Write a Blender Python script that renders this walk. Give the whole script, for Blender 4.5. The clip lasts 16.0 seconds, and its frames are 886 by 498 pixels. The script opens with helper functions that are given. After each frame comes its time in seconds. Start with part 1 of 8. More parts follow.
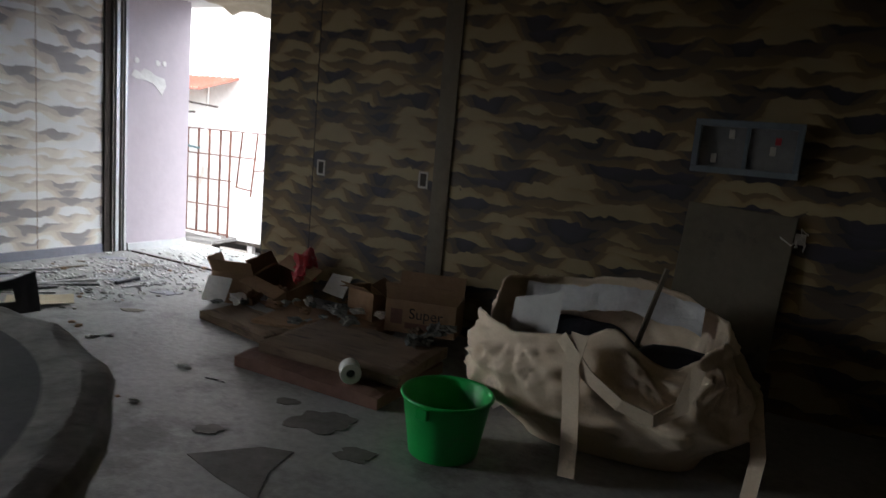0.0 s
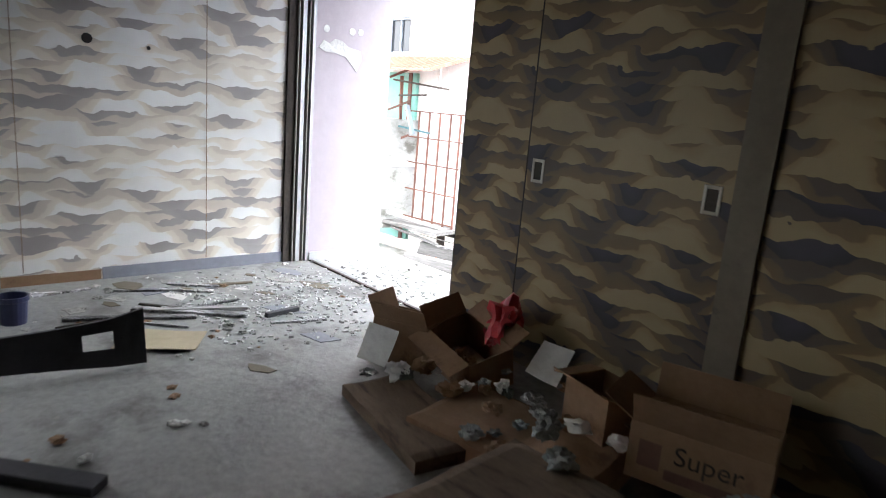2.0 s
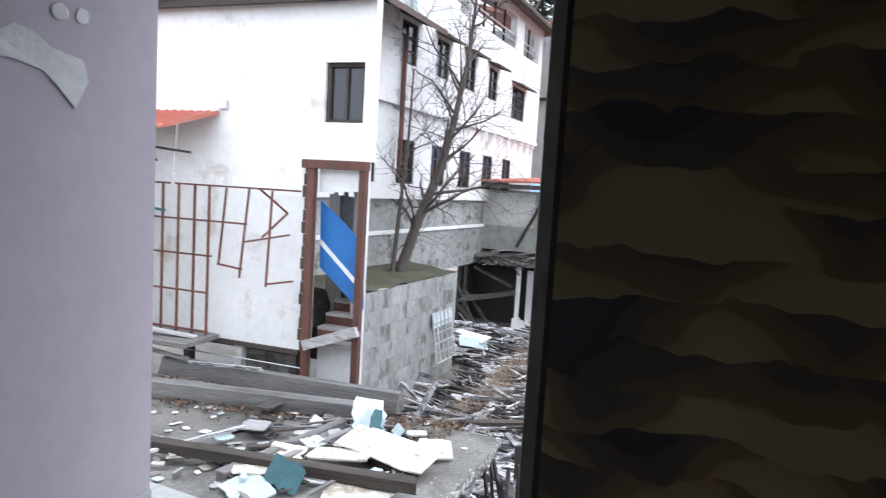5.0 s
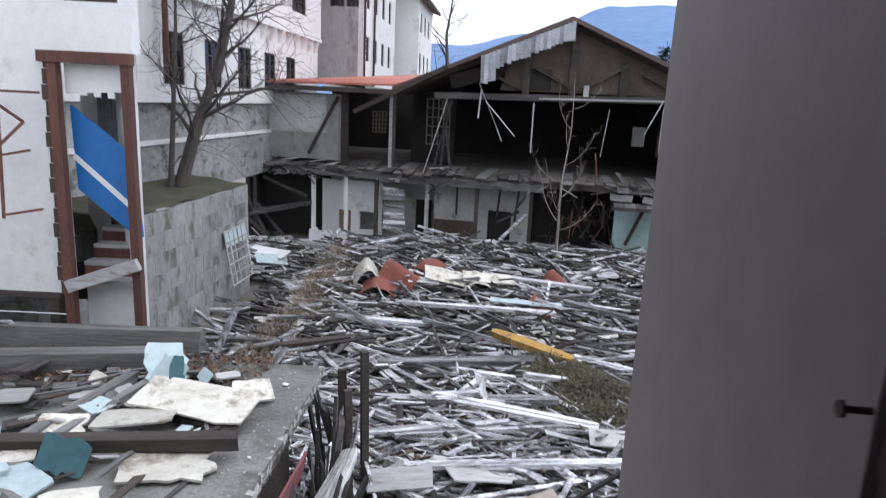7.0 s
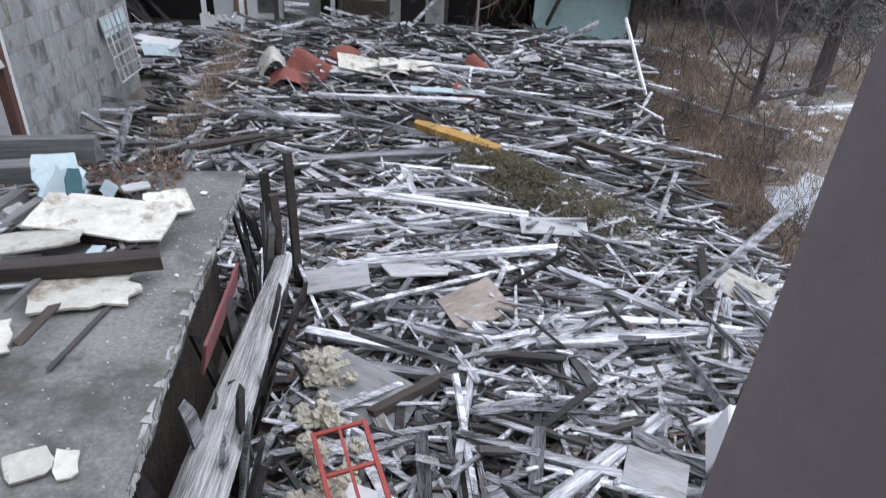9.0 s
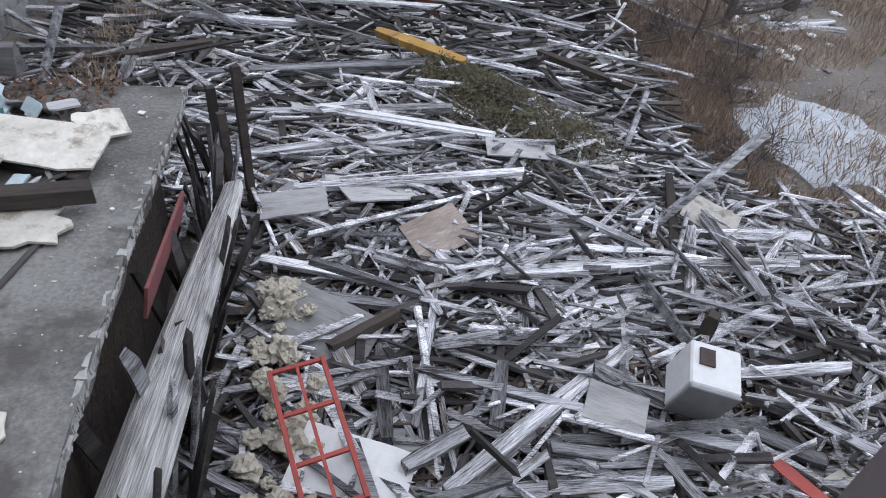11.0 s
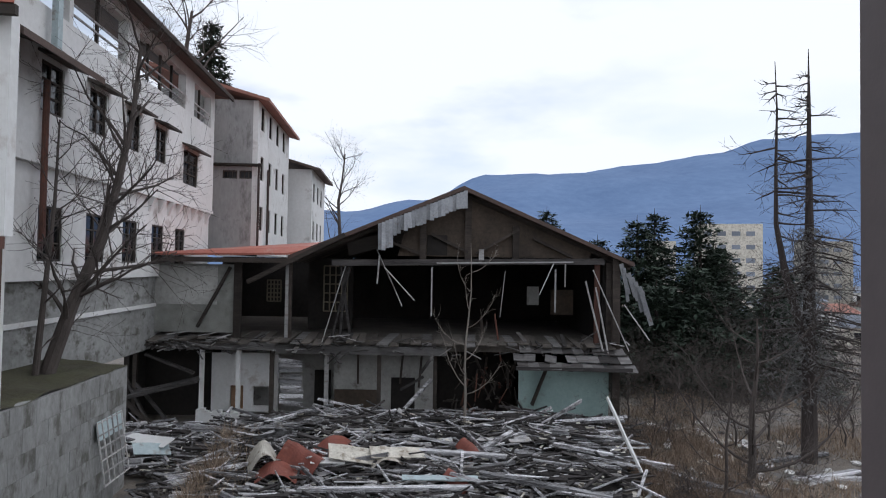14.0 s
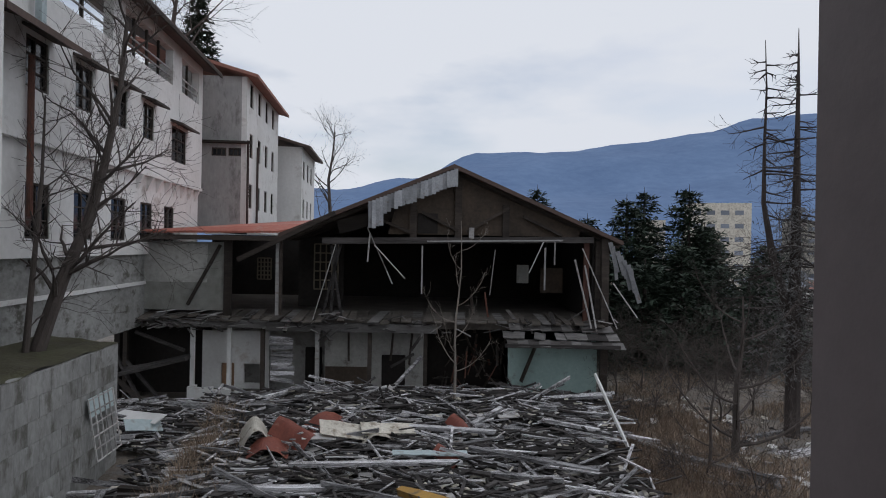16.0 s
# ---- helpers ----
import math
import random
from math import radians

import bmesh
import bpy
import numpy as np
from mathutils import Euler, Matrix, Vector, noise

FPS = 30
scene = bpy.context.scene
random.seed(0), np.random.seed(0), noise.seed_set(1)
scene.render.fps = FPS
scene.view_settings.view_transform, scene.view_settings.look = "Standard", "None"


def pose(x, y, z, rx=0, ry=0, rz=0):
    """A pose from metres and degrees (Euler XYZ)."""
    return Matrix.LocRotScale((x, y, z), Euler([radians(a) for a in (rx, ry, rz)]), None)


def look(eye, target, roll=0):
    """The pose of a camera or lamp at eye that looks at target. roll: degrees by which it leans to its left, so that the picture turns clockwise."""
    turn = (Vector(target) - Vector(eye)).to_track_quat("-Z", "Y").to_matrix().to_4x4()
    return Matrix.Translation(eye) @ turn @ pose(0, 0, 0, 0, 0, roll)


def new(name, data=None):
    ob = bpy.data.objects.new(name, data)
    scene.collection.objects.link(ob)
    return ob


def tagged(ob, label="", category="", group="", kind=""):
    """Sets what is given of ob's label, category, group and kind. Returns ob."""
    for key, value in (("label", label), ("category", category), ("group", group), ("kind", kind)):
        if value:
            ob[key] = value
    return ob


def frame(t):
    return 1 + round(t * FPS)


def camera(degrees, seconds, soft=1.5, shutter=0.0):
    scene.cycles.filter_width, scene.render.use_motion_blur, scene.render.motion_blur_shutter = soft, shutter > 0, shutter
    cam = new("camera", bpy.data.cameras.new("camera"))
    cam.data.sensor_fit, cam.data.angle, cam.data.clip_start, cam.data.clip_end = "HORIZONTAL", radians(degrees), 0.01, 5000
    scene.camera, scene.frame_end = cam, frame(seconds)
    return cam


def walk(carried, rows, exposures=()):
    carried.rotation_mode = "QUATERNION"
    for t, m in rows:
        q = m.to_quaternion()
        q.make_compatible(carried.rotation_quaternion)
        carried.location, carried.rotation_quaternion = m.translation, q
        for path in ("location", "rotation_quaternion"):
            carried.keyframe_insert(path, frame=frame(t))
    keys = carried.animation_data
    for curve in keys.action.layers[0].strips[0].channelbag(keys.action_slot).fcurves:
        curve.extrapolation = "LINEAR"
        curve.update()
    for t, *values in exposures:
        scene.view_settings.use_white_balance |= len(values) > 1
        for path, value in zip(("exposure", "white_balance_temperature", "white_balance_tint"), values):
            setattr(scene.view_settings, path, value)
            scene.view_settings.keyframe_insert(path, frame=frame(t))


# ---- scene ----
cam = camera(68.8, 16.0, soft=1.0, shutter=0.4)
METRES, EYE, TILT, LEAN, TURN = 8.0, 1.36, 0.0, 0.0, 0.0
ROWS = [
    (0.0, 0.0000, 0.0000, 0.0, 0.83, -9.17, -5.15),
    (0.5, 0.0183, 0.0468, -0.0028, -0.12, -13.08, -5.77),
    (1.0, 0.0207, 0.1022, 0.001, -0.11, -13.72, -7.11),
    (1.5, -0.0037, 0.1725, 0.0056, 17.11, -11.9, -4.95),
    (2.0, -0.0330, 0.2358, 0.0021, 21.76, -12.41, -4.72),
    (2.5, -0.0596, 0.2984, 0.0061, 18.73, -8.43, -2.6),
    (3.0, -0.1016, 0.3528, 0.0093, 20.63, -5.33, -2.6),
    (3.5, -0.1414, 0.4008, 0.0118, 17.95, -2.82, -2.15),
    (4.0, -0.1773, 0.4587, 0.0086, 10.91, -3.19, -1.92),
    (6.5, -0.2629, 0.6610, 0.0011, -17.78, -9.85, -3.89),
    (7.0, -0.2521, 0.6842, -0.0041, -21.46, -12.7, -2.7),
    (7.5, -0.2509, 0.71, -0.0102, -23.49, -17.71, -3.23),
    (8.0, -0.262, 0.73, -0.0102, -28.71, -20.19, -4.57),
    (8.5, -0.2605, 0.7496, -0.0183, -29.9, -23.78, -4.1),
    (9.0, -0.2521, 0.7582, -0.0239, -29.55, -30.7, -3.14),
    (11.5, -0.2254, 0.8074, -0.0249, -33.28, -38.69, -5.1),
    (12.0, -0.2268, 0.8036, -0.0209, -35.2, -36.89, -4.94),
    (12.5, -0.2419, 0.7765, -0.0132, -37.15, -24.28, -4.01),
    (13.0, -0.2542, 0.7618, 0.0053, -33.62, -14.07, -2.71),
    (13.5, -0.2599, 0.7562, 0.012, -32.45, -2.11, -2.24),
    (14.0, -0.2607, 0.7554, 0.0126, -31.07, 1.7, -0.89),
    (14.5, -0.2605, 0.753, 0.0125, -31.47, 3.02, -0.04),
    (15.0, -0.261, 0.7517, 0.0118, -32.08, 1.65, -0.34),
    (15.5, -0.2626, 0.7499, 0.0113, -31.79, 0.56, -0.56),
    (16.0, -0.2632, 0.7486, 0.0112, -31.9, -0.19, -0.98),
]
EXPOSURES = [
    (0.0, 2.7, 6300, 9), (0.5, 4.0, 6400, 9), (1.0, 4.35, 6400, 9), (1.3, 4.4, 6400, 9), (1.7, 3.8, 6300, 9), (2.0, 3.45, 6200, 9), (2.5, 3.15, 6050, 9), (3.0, 2.95, 6000, 10), (3.5, 2.65, 6000, 10), (4.0, 2.25, 5850, 10),
    (6.5, 0.75, 5850, 12), (7.0, 0.72, 5850, 12), (8.0, 0.85, 5750, 12), (8.5, 0.8, 5750, 12), (9.0, 0.68, 5750, 13), (12.0, 0.3, 5750, 13), (12.6, 0.4, 5700, 13), (13.0, 0.55, 5750, 12), (13.5, 0.62, 5800, 12), (14.0, -0.15, 6000, 11), (14.5, -0.55, 6100, 11), (16.0, -0.6, 6100, 11),
]
walk(cam, [(t, pose(0, 0, EYE, TILT, LEAN, TURN) @ pose(METRES * x, METRES * y, METRES * z, 90 + pitch, roll, yaw)) for t, x, y, z, yaw, pitch, roll in ROWS], EXPOSURES)

# the three plan frames: the room, the view over the ruin, the hotel's direction
ROOM = pose(-3.3, 6.5, 0, 0, 0, -28)
OUT = pose(-2.006, 5.981, 0, 0, 0, -31.47)
HOT = pose(-2.006, 5.981, 0, 0, 0, -22)

# ---- world and light ----
world = bpy.data.worlds.new("overcast_sky")
scene.world = world
world.use_nodes = True
wn, wl = world.node_tree.nodes, world.node_tree.links
wn.clear()
w_out = wn.new("ShaderNodeOutputWorld")
w_bg = wn.new("ShaderNodeBackground")
w_sky = wn.new("ShaderNodeTexSky")
w_sky.sky_type = "NISHITA"
w_sky.sun_disc = False
w_sky.sun_elevation, w_sky.sun_rotation = radians(38), radians(60)
w_gain = wn.new("ShaderNodeVectorMath")
w_gain.operation = "SCALE"
w_gain.inputs["Scale"].default_value = 1.0
w_map = wn.new("ShaderNodeMapping")
w_map.inputs["Scale"].default_value = (1.6, 1.6, 5.0)
w_tc = wn.new("ShaderNodeTexCoord")
w_noise = wn.new("ShaderNodeTexNoise")
w_noise.inputs["Scale"].default_value, w_noise.inputs["Detail"].default_value = 1.7, 5
w_ramp = wn.new("ShaderNodeValToRGB")
w_ramp.color_ramp.elements[0].position, w_ramp.color_ramp.elements[1].position = 0.33, 0.47
w_ramp.color_ramp.elements[0].color, w_ramp.color_ramp.elements[1].color = (0.45, 0.45, 0.45, 1), (1, 1, 1, 1)
w_mix = wn.new("ShaderNodeMix")
w_mix.data_type = "RGBA"
w_mix.inputs["B"].default_value = (11.2, 11.3, 11.5, 1)
wl.new(w_tc.outputs["Generated"], w_map.inputs["Vector"])
wl.new(w_map.outputs["Vector"], w_noise.inputs["Vector"])
wl.new(w_noise.outputs["Fac"], w_ramp.inputs["Fac"])
wl.new(w_ramp.outputs["Color"], w_mix.inputs["Factor"])
wl.new(w_sky.outputs["Color"], w_gain.inputs[0])
wl.new(w_gain.outputs["Vector"], w_mix.inputs["A"])
wl.new(w_mix.outputs["Result"], w_bg.inputs["Color"])
w_bg.inputs["Strength"].default_value = 0.1
wl.new(w_bg.outputs["Background"], w_out.inputs["Surface"])

sun = new("sun", bpy.data.lights.new("sun", "SUN"))
sun.data.energy, sun.data.angle, sun.data.color = 0.35, radians(25), (1.0, 0.96, 0.9)
sun.matrix_world = look((0, 0, 30), (0 - 14, 30 * 0 + 8, 0))


# added lamp in an unseen window behind the walker, narrow beam at the bag
bag_fill_light = new("bag_fill_light", bpy.data.lights.new("bag_fill_light", "AREA"))
bag_fill_light.data.shape, bag_fill_light.data.size, bag_fill_light.data.size_y = "RECTANGLE", 1.7, 1.2
bag_fill_light.data.energy, bag_fill_light.data.color, bag_fill_light.data.spread = 0.16, (0.95, 0.97, 1.0), radians(19)
bag_fill_light.matrix_world = look(ROOM @ Vector((-0.12, -4.3, 1.55)), ROOM @ Vector((5.5, -1.4, 0.1)))


# ---- materials ----
def nodes_of(m):
    m.use_nodes = True
    return m.node_tree.nodes, m.node_tree.links, m.node_tree.nodes["Principled BSDF"]


def surface(name, light, dark, rough=0.85, metal=0.0, big=0.8, fine=14.0, bump=0.3, spread=0.0, stain=None, stain_amount=0.5, stretch=(1, 1, 1), bump_scale=0.02, contrast=0.17):
    """A worn surface: two scales of noise between two colours, stains of a third, fine relief, and variation from piece to piece."""
    m = bpy.data.materials.new(name)
    n, l, bsdf = nodes_of(m)
    tc = n.new("ShaderNodeTexCoord")
    mp = n.new("ShaderNodeMapping")
    mp.inputs["Scale"].default_value = stretch
    info = n.new("ShaderNodeObjectInfo")
    add = n.new("ShaderNodeVectorMath")
    add.operation = "ADD"
    geo = n.new("ShaderNodeNewGeometry")
    l.new(tc.outputs["Object"], add.inputs[0])
    isl = n.new("ShaderNodeMath")
    isl.operation = "ADD"
    l.new(geo.outputs["Random Per Island"], isl.inputs[0])
    l.new(info.outputs["Random"], isl.inputs[1])
    sc = n.new("ShaderNodeMath")
    sc.operation = "MULTIPLY"
    sc.inputs[1].default_value = 37.0 if spread else 0.0
    l.new(isl.outputs[0], sc.inputs[0])
    l.new(sc.outputs[0], add.inputs[1])
    l.new(add.outputs[0], mp.inputs["Vector"])
    nb = n.new("ShaderNodeTexNoise")
    nb.inputs["Scale"].default_value, nb.inputs["Detail"].default_value = big, 4
    nf = n.new("ShaderNodeTexNoise")
    nf.inputs["Scale"].default_value, nf.inputs["Detail"].default_value, nf.inputs["Roughness"].default_value = fine, 6, 0.65
    l.new(mp.outputs[0], nb.inputs["Vector"])
    l.new(mp.outputs[0], nf.inputs["Vector"])
    mixf = n.new("ShaderNodeMath")
    mixf.operation = "MULTIPLY_ADD"
    mixf.inputs[1].default_value = 0.5
    half = n.new("ShaderNodeMath")
    half.operation = "MULTIPLY"
    half.inputs[1].default_value = 0.5
    l.new(nb.outputs["Fac"], half.inputs[0])
    l.new(nf.outputs["Fac"], mixf.inputs[0])
    l.new(half.outputs[0], mixf.inputs[2])
    ramp = n.new("ShaderNodeValToRGB")
    ramp.color_ramp.elements[0].position, ramp.color_ramp.elements[1].position = 0.5 - contrast, 0.5 + contrast
    ramp.color_ramp.elements[0].color, ramp.color_ramp.elements[1].color = (*dark, 1), (*light, 1)
    l.new(mixf.outputs[0], ramp.inputs["Fac"])
    col = ramp.outputs["Color"]
    if stain:
        ns = n.new("ShaderNodeTexNoise")
        ns.inputs["Scale"].default_value, ns.inputs["Detail"].default_value, ns.inputs["Roughness"].default_value = big * 1.7, 8, 0.7
        l.new(mp.outputs[0], ns.inputs["Vector"])
        sr = n.new("ShaderNodeValToRGB")
        e = 0.62 - 0.2 * stain_amount
        sr.color_ramp.elements[0].position, sr.color_ramp.elements[1].position = e, e + 0.12
        l.new(ns.outputs["Fac"], sr.inputs["Fac"])
        mx = n.new("ShaderNodeMix")
        mx.data_type = "RGBA"
        l.new(sr.outputs["Color"], mx.inputs["Factor"])
        l.new(col, mx.inputs["A"])
        mx.inputs["B"].default_value = (*stain, 1)
        col = mx.outputs["Result"]
    if spread:
        fr = n.new("ShaderNodeMath")
        fr.operation = "FRACT"
        l.new(isl.outputs[0], fr.inputs[0])
        mr = n.new("ShaderNodeMapRange")
        mr.inputs["To Min"].default_value, mr.inputs["To Max"].default_value = 1 - spread, 1 + spread
        l.new(fr.outputs[0], mr.inputs["Value"])
        vm = n.new("ShaderNodeVectorMath")
        vm.operation = "SCALE"
        l.new(col, vm.inputs[0])
        l.new(mr.outputs["Result"], vm.inputs["Scale"])
        col = vm.outputs["Vector"]
    l.new(col, bsdf.inputs["Base Color"])
    bsdf.inputs["Roughness"].default_value, bsdf.inputs["Metallic"].default_value = rough, metal
    if bump:
        bp = n.new("ShaderNodeBump")
        bp.inputs["Strength"].default_value, bp.inputs["Distance"].default_value = bump, bump_scale
        l.new(nf.outputs["Fac"], bp.inputs["Height"])
        l.new(bp.outputs["Normal"], bsdf.inputs["Normal"])
    return m


M_CONCRETE = surface("bare_concrete", (0.25, 0.242, 0.225), (0.105, 0.10, 0.092), 0.5, big=0.8, fine=26, stain=(0.085, 0.078, 0.068), stain_amount=0.66, bump=0.5, contrast=0.10)
M_FLOOR = surface("dusty_concrete_floor", (0.42, 0.42, 0.41), (0.25, 0.25, 0.24), 0.5, big=0.9, fine=22, stain=(0.16, 0.155, 0.148), stain_amount=0.5, contrast=0.13)
M_RETAIN = surface("weathered_block_concrete", (0.42, 0.42, 0.41), (0.20, 0.20, 0.19), 0.9, big=0.9, fine=5, stain=(0.12, 0.115, 0.10), stain_amount=0.5, stretch=(1, 1, 1.6))
M_WHITE = surface("white_render", (0.83, 0.83, 0.82), (0.68, 0.67, 0.65), 0.8, big=0.5, fine=8, stain=(0.50, 0.45, 0.41), stain_amount=0.28, bump=0.25)
M_DIRTY_WHITE = surface("stained_white_plaster", (0.55, 0.55, 0.52), (0.32, 0.31, 0.29), 0.85, big=0.9, fine=7, stain=(0.20, 0.18, 0.16), stain_amount=0.35)
M_PLANK = surface("weathered_grey_timber", (0.80, 0.79, 0.81), (0.05, 0.047, 0.047), 0.9, big=1.4, fine=17, spread=0.72, stain=(0.15, 0.125, 0.105), stain_amount=0.32, stretch=(0.3, 5, 5), bump=1.0, contrast=0.10)
M_DARKWOOD = surface("dark_rotten_timber", (0.075, 0.06, 0.05), (0.025, 0.02, 0.017), 0.9, big=1.5, fine=10, spread=0.4, stretch=(0.4, 3, 3))
M_EARTH = surface("earth_with_dead_grass", (0.30, 0.26, 0.22), (0.10, 0.086, 0.072), 0.95, big=0.5, fine=16, stain=(0.19, 0.185, 0.185), stain_amount=0.5, bump=0.8, bump_scale=0.1)
M_RED_ROOF = surface("faded_red_roof_sheet", (0.50, 0.17, 0.12), (0.33, 0.10, 0.07), 0.6, big=0.6, fine=7, stain=(0.42, 0.30, 0.26), stain_amount=0.3)
# near black: the lack of light inside buildings and holes, put into colour
M_BLACK = surface("unlit_interior_black", (0.035, 0.03, 0.027), (0.015, 0.013, 0.012), 0.95, big=1, fine=6, bump=0)
M_PINKWALL = surface("pale_mauve_paint", (0.55, 0.485, 0.53), (0.46, 0.405, 0.45), 0.6, big=0.8, fine=9, bump=0.1)
# the other wing's mauve, darkened to put this wall's shade into colour
M_WING_SHADED = surface("shaded_mauve_paint", (0.228, 0.192, 0.192), (0.17, 0.142, 0.143), 0.6, big=0.9, fine=9, stain=(0.16, 0.143, 0.15), stain_amount=0.15, bump=0.1)
# dark only to lower the light bounced about the room
M_CEILING = surface("bounce_cutting_dark_ceiling", (0.11, 0.092, 0.072), (0.06, 0.05, 0.04), 0.9, big=1, fine=10, bump=0.2)
# the blue haze of distance is mixed into this base colour
M_HILL = surface("haze_tinted_forest_hill", (0.15, 0.235, 0.40), (0.095, 0.16, 0.30), 1.0, big=0.008, fine=0.05, bump=0)


# ---- mesh helpers ----
def box(bm, x0, x1, y0, y1, z0, z1, m=None):
    """A box between two corners, turned by m."""
    vs = [bm.verts.new((x, y, z)) for x in (x0, x1) for y in (y0, y1) for z in (z0, z1)]
    for f in ((0, 1, 3, 2), (4, 6, 7, 5), (0, 4, 5, 1), (2, 3, 7, 6), (0, 2, 6, 4), (1, 5, 7, 3)):
        bm.faces.new([vs[i] for i in f])
    if m is not None:
        for v in vs:
            v.co = m @ v.co
    return vs


def between(a, b, roll=0.0):
    """A frame at a whose x axis points to b."""
    a, b = Vector(a), Vector(b)
    q = (b - a).to_track_quat("X", "Z").to_matrix().to_4x4()
    return Matrix.Translation(a) @ q @ Matrix.Rotation(roll, 4, "X")


def beam(bm, a, b, w, h, roll=0.0):
    return box(bm, 0, (Vector(b) - Vector(a)).length, -w / 2, w / 2, -h / 2, h / 2, between(a, b, roll))


def mesh_of(bm, name, mat, bevel=0.0):
    if bevel:
        bmesh.ops.bevel(bm, geom=bm.edges[:], offset=bevel, segments=1, affect="EDGES")
    me = bpy.data.meshes.new(name)
    bm.normal_update()
    bmesh.ops.recalc_face_normals(bm, faces=bm.faces[:])
    bm.to_mesh(me)
    bm.free()
    me.materials.append(mat)
    return me


def thing(name, bm, mat, m, label, category, kind="", group="", bevel=0.0):
    """A top-level mesh."""
    ob = new(name, mesh_of(bm, name, mat, bevel))
    ob.matrix_world = m
    return tagged(ob, label, category, group, kind)


def holder(name, m, label, category, kind="", group=""):
    """A top-level empty for a thing made of parts."""
    ob = new(name)
    ob.empty_display_size = 0.1
    ob.matrix_world = m
    return tagged(ob, label, category, group, kind)


def part(name, bm, mat, parent, label="", bevel=0.0, kind="", m=None):
    ob = new(name, mesh_of(bm, name, mat, bevel) if isinstance(bm, bmesh.types.BMesh) else bm)
    ob.parent = parent
    if m is not None:
        ob.matrix_local = m
    return tagged(ob, label, "", "", kind)


def mesh_from(name, verts, faces, mat):
    me = bpy.data.meshes.new(name)
    me.from_pydata([tuple(v) for v in verts], [], faces)
    me.materials.append(mat)
    return me


def smooth(a, b, x):
    t = min(1.0, max(0.0, (x - a) / (b - a)))
    return t * t * (3 - 2 * t)


def tube(verts, faces, pts, radii, k=6):
    prev = None
    for i, (p, r) in enumerate(zip(pts, radii)):
        d = (pts[min(i + 1, len(pts) - 1)] - pts[max(i - 1, 0)]).normalized()
        a = d.orthogonal().normalized()
        c = d.cross(a)
        base = len(verts)
        for j in range(k):
            an = 2 * math.pi * j / k
            verts.append(p + (a * math.cos(an) + c * math.sin(an)) * r)
        if prev is not None:
            for j in range(k):
                faces.append((prev + j, prev + (j + 1) % k, base + (j + 1) % k, base + j))
        prev = base


def slabbox(name, mat, m, *b, label="", category="", kind="structure"):
    bm = bmesh.new()
    box(bm, *b)
    return thing(name, bm, mat, m, label, category, kind)


# ---- room materials ----
def wallpaper(name, stops):
    """Wallpaper printed with rows of overlapping wavy ridges in cream, ochre, grey and slate."""
    m = bpy.data.materials.new(name)
    n, l, bsdf = nodes_of(m)
    tc = n.new("ShaderNodeTexCoord")
    sep = n.new("ShaderNodeSeparateXYZ")
    l.new(tc.outputs["Object"], sep.inputs[0])

    def math_node(op, a, b):
        k = n.new("ShaderNodeMath")
        k.operation = op
        for i, v in enumerate((a, b)):
            if isinstance(v, (int, float)):
                k.inputs[i].default_value = v
            elif v is not None:
                l.new(v, k.inputs[i])
        return k.outputs[0]

    def noise_at(x, y, scale, detail):
        c = n.new("ShaderNodeCombineXYZ")
        l.new(x, c.inputs[0])
        l.new(y, c.inputs[1])
        t = n.new("ShaderNodeTexNoise")
        t.inputs["Scale"].default_value, t.inputs["Detail"].default_value = scale, detail
        l.new(c.outputs[0], t.inputs["Vector"])
        return t.outputs["Fac"]

    s = math_node("ADD", sep.outputs[0], sep.outputs[1])
    z = sep.outputs[2]
    zz = math_node("MULTIPLY", z, 1.5)
    wave = noise_at(s, zz, 5.2, 2.6)
    t = math_node("ADD", math_node("MULTIPLY", z, 13.0), math_node("MULTIPLY", wave, 1.9))
    row = math_node("FLOOR", t, None)
    fr = math_node("FRACT", t, None)
    tone = noise_at(s, math_node("MULTIPLY", row, 3.37), 2.7, 0.6)
    tone = math_node("SUBTRACT", math_node("ADD", tone, math_node("MULTIPLY", fr, 0.10)), 0.05)
    ramp = n.new("ShaderNodeValToRGB")
    cr = ramp.color_ramp
    cr.interpolation = "LINEAR"
    cr.elements[0].position, cr.elements[0].color = stops[0][0], (*stops[0][1], 1)
    cr.elements[1].position, cr.elements[1].color = stops[-1][0], (*stops[-1][1], 1)
    for p, c in stops[1:-1]:
        e = cr.elements.new(p)
        e.color = (*c, 1)
    l.new(tone, ramp.inputs["Fac"])
    dirt = n.new("ShaderNodeTexNoise")
    dirt.inputs["Scale"].default_value, dirt.inputs["Detail"].default_value = 1.1, 7
    l.new(tc.outputs["Object"], dirt.inputs["Vector"])
    dr = n.new("ShaderNodeMapRange")
    dr.inputs["From Min"].default_value, dr.inputs["From Max"].default_value = 0.3, 0.7
    dr.inputs["To Min"].default_value, dr.inputs["To Max"].default_value = 0.72, 1.08
    l.new(dirt.outputs["Fac"], dr.inputs["Value"])
    sc = n.new("ShaderNodeVectorMath")
    sc.operation = "SCALE"
    l.new(ramp.outputs["Color"], sc.inputs[0])
    l.new(dr.outputs["Result"], sc.inputs["Scale"])
    l.new(sc.outputs["Vector"], bsdf.inputs["Base Color"])
    bsdf.inputs["Roughness"].default_value = 0.55
    grain = n.new("ShaderNodeTexNoise")
    grain.inputs["Scale"].default_value = 160
    l.new(tc.outputs["Object"], grain.inputs["Vector"])
    bp = n.new("ShaderNodeBump")
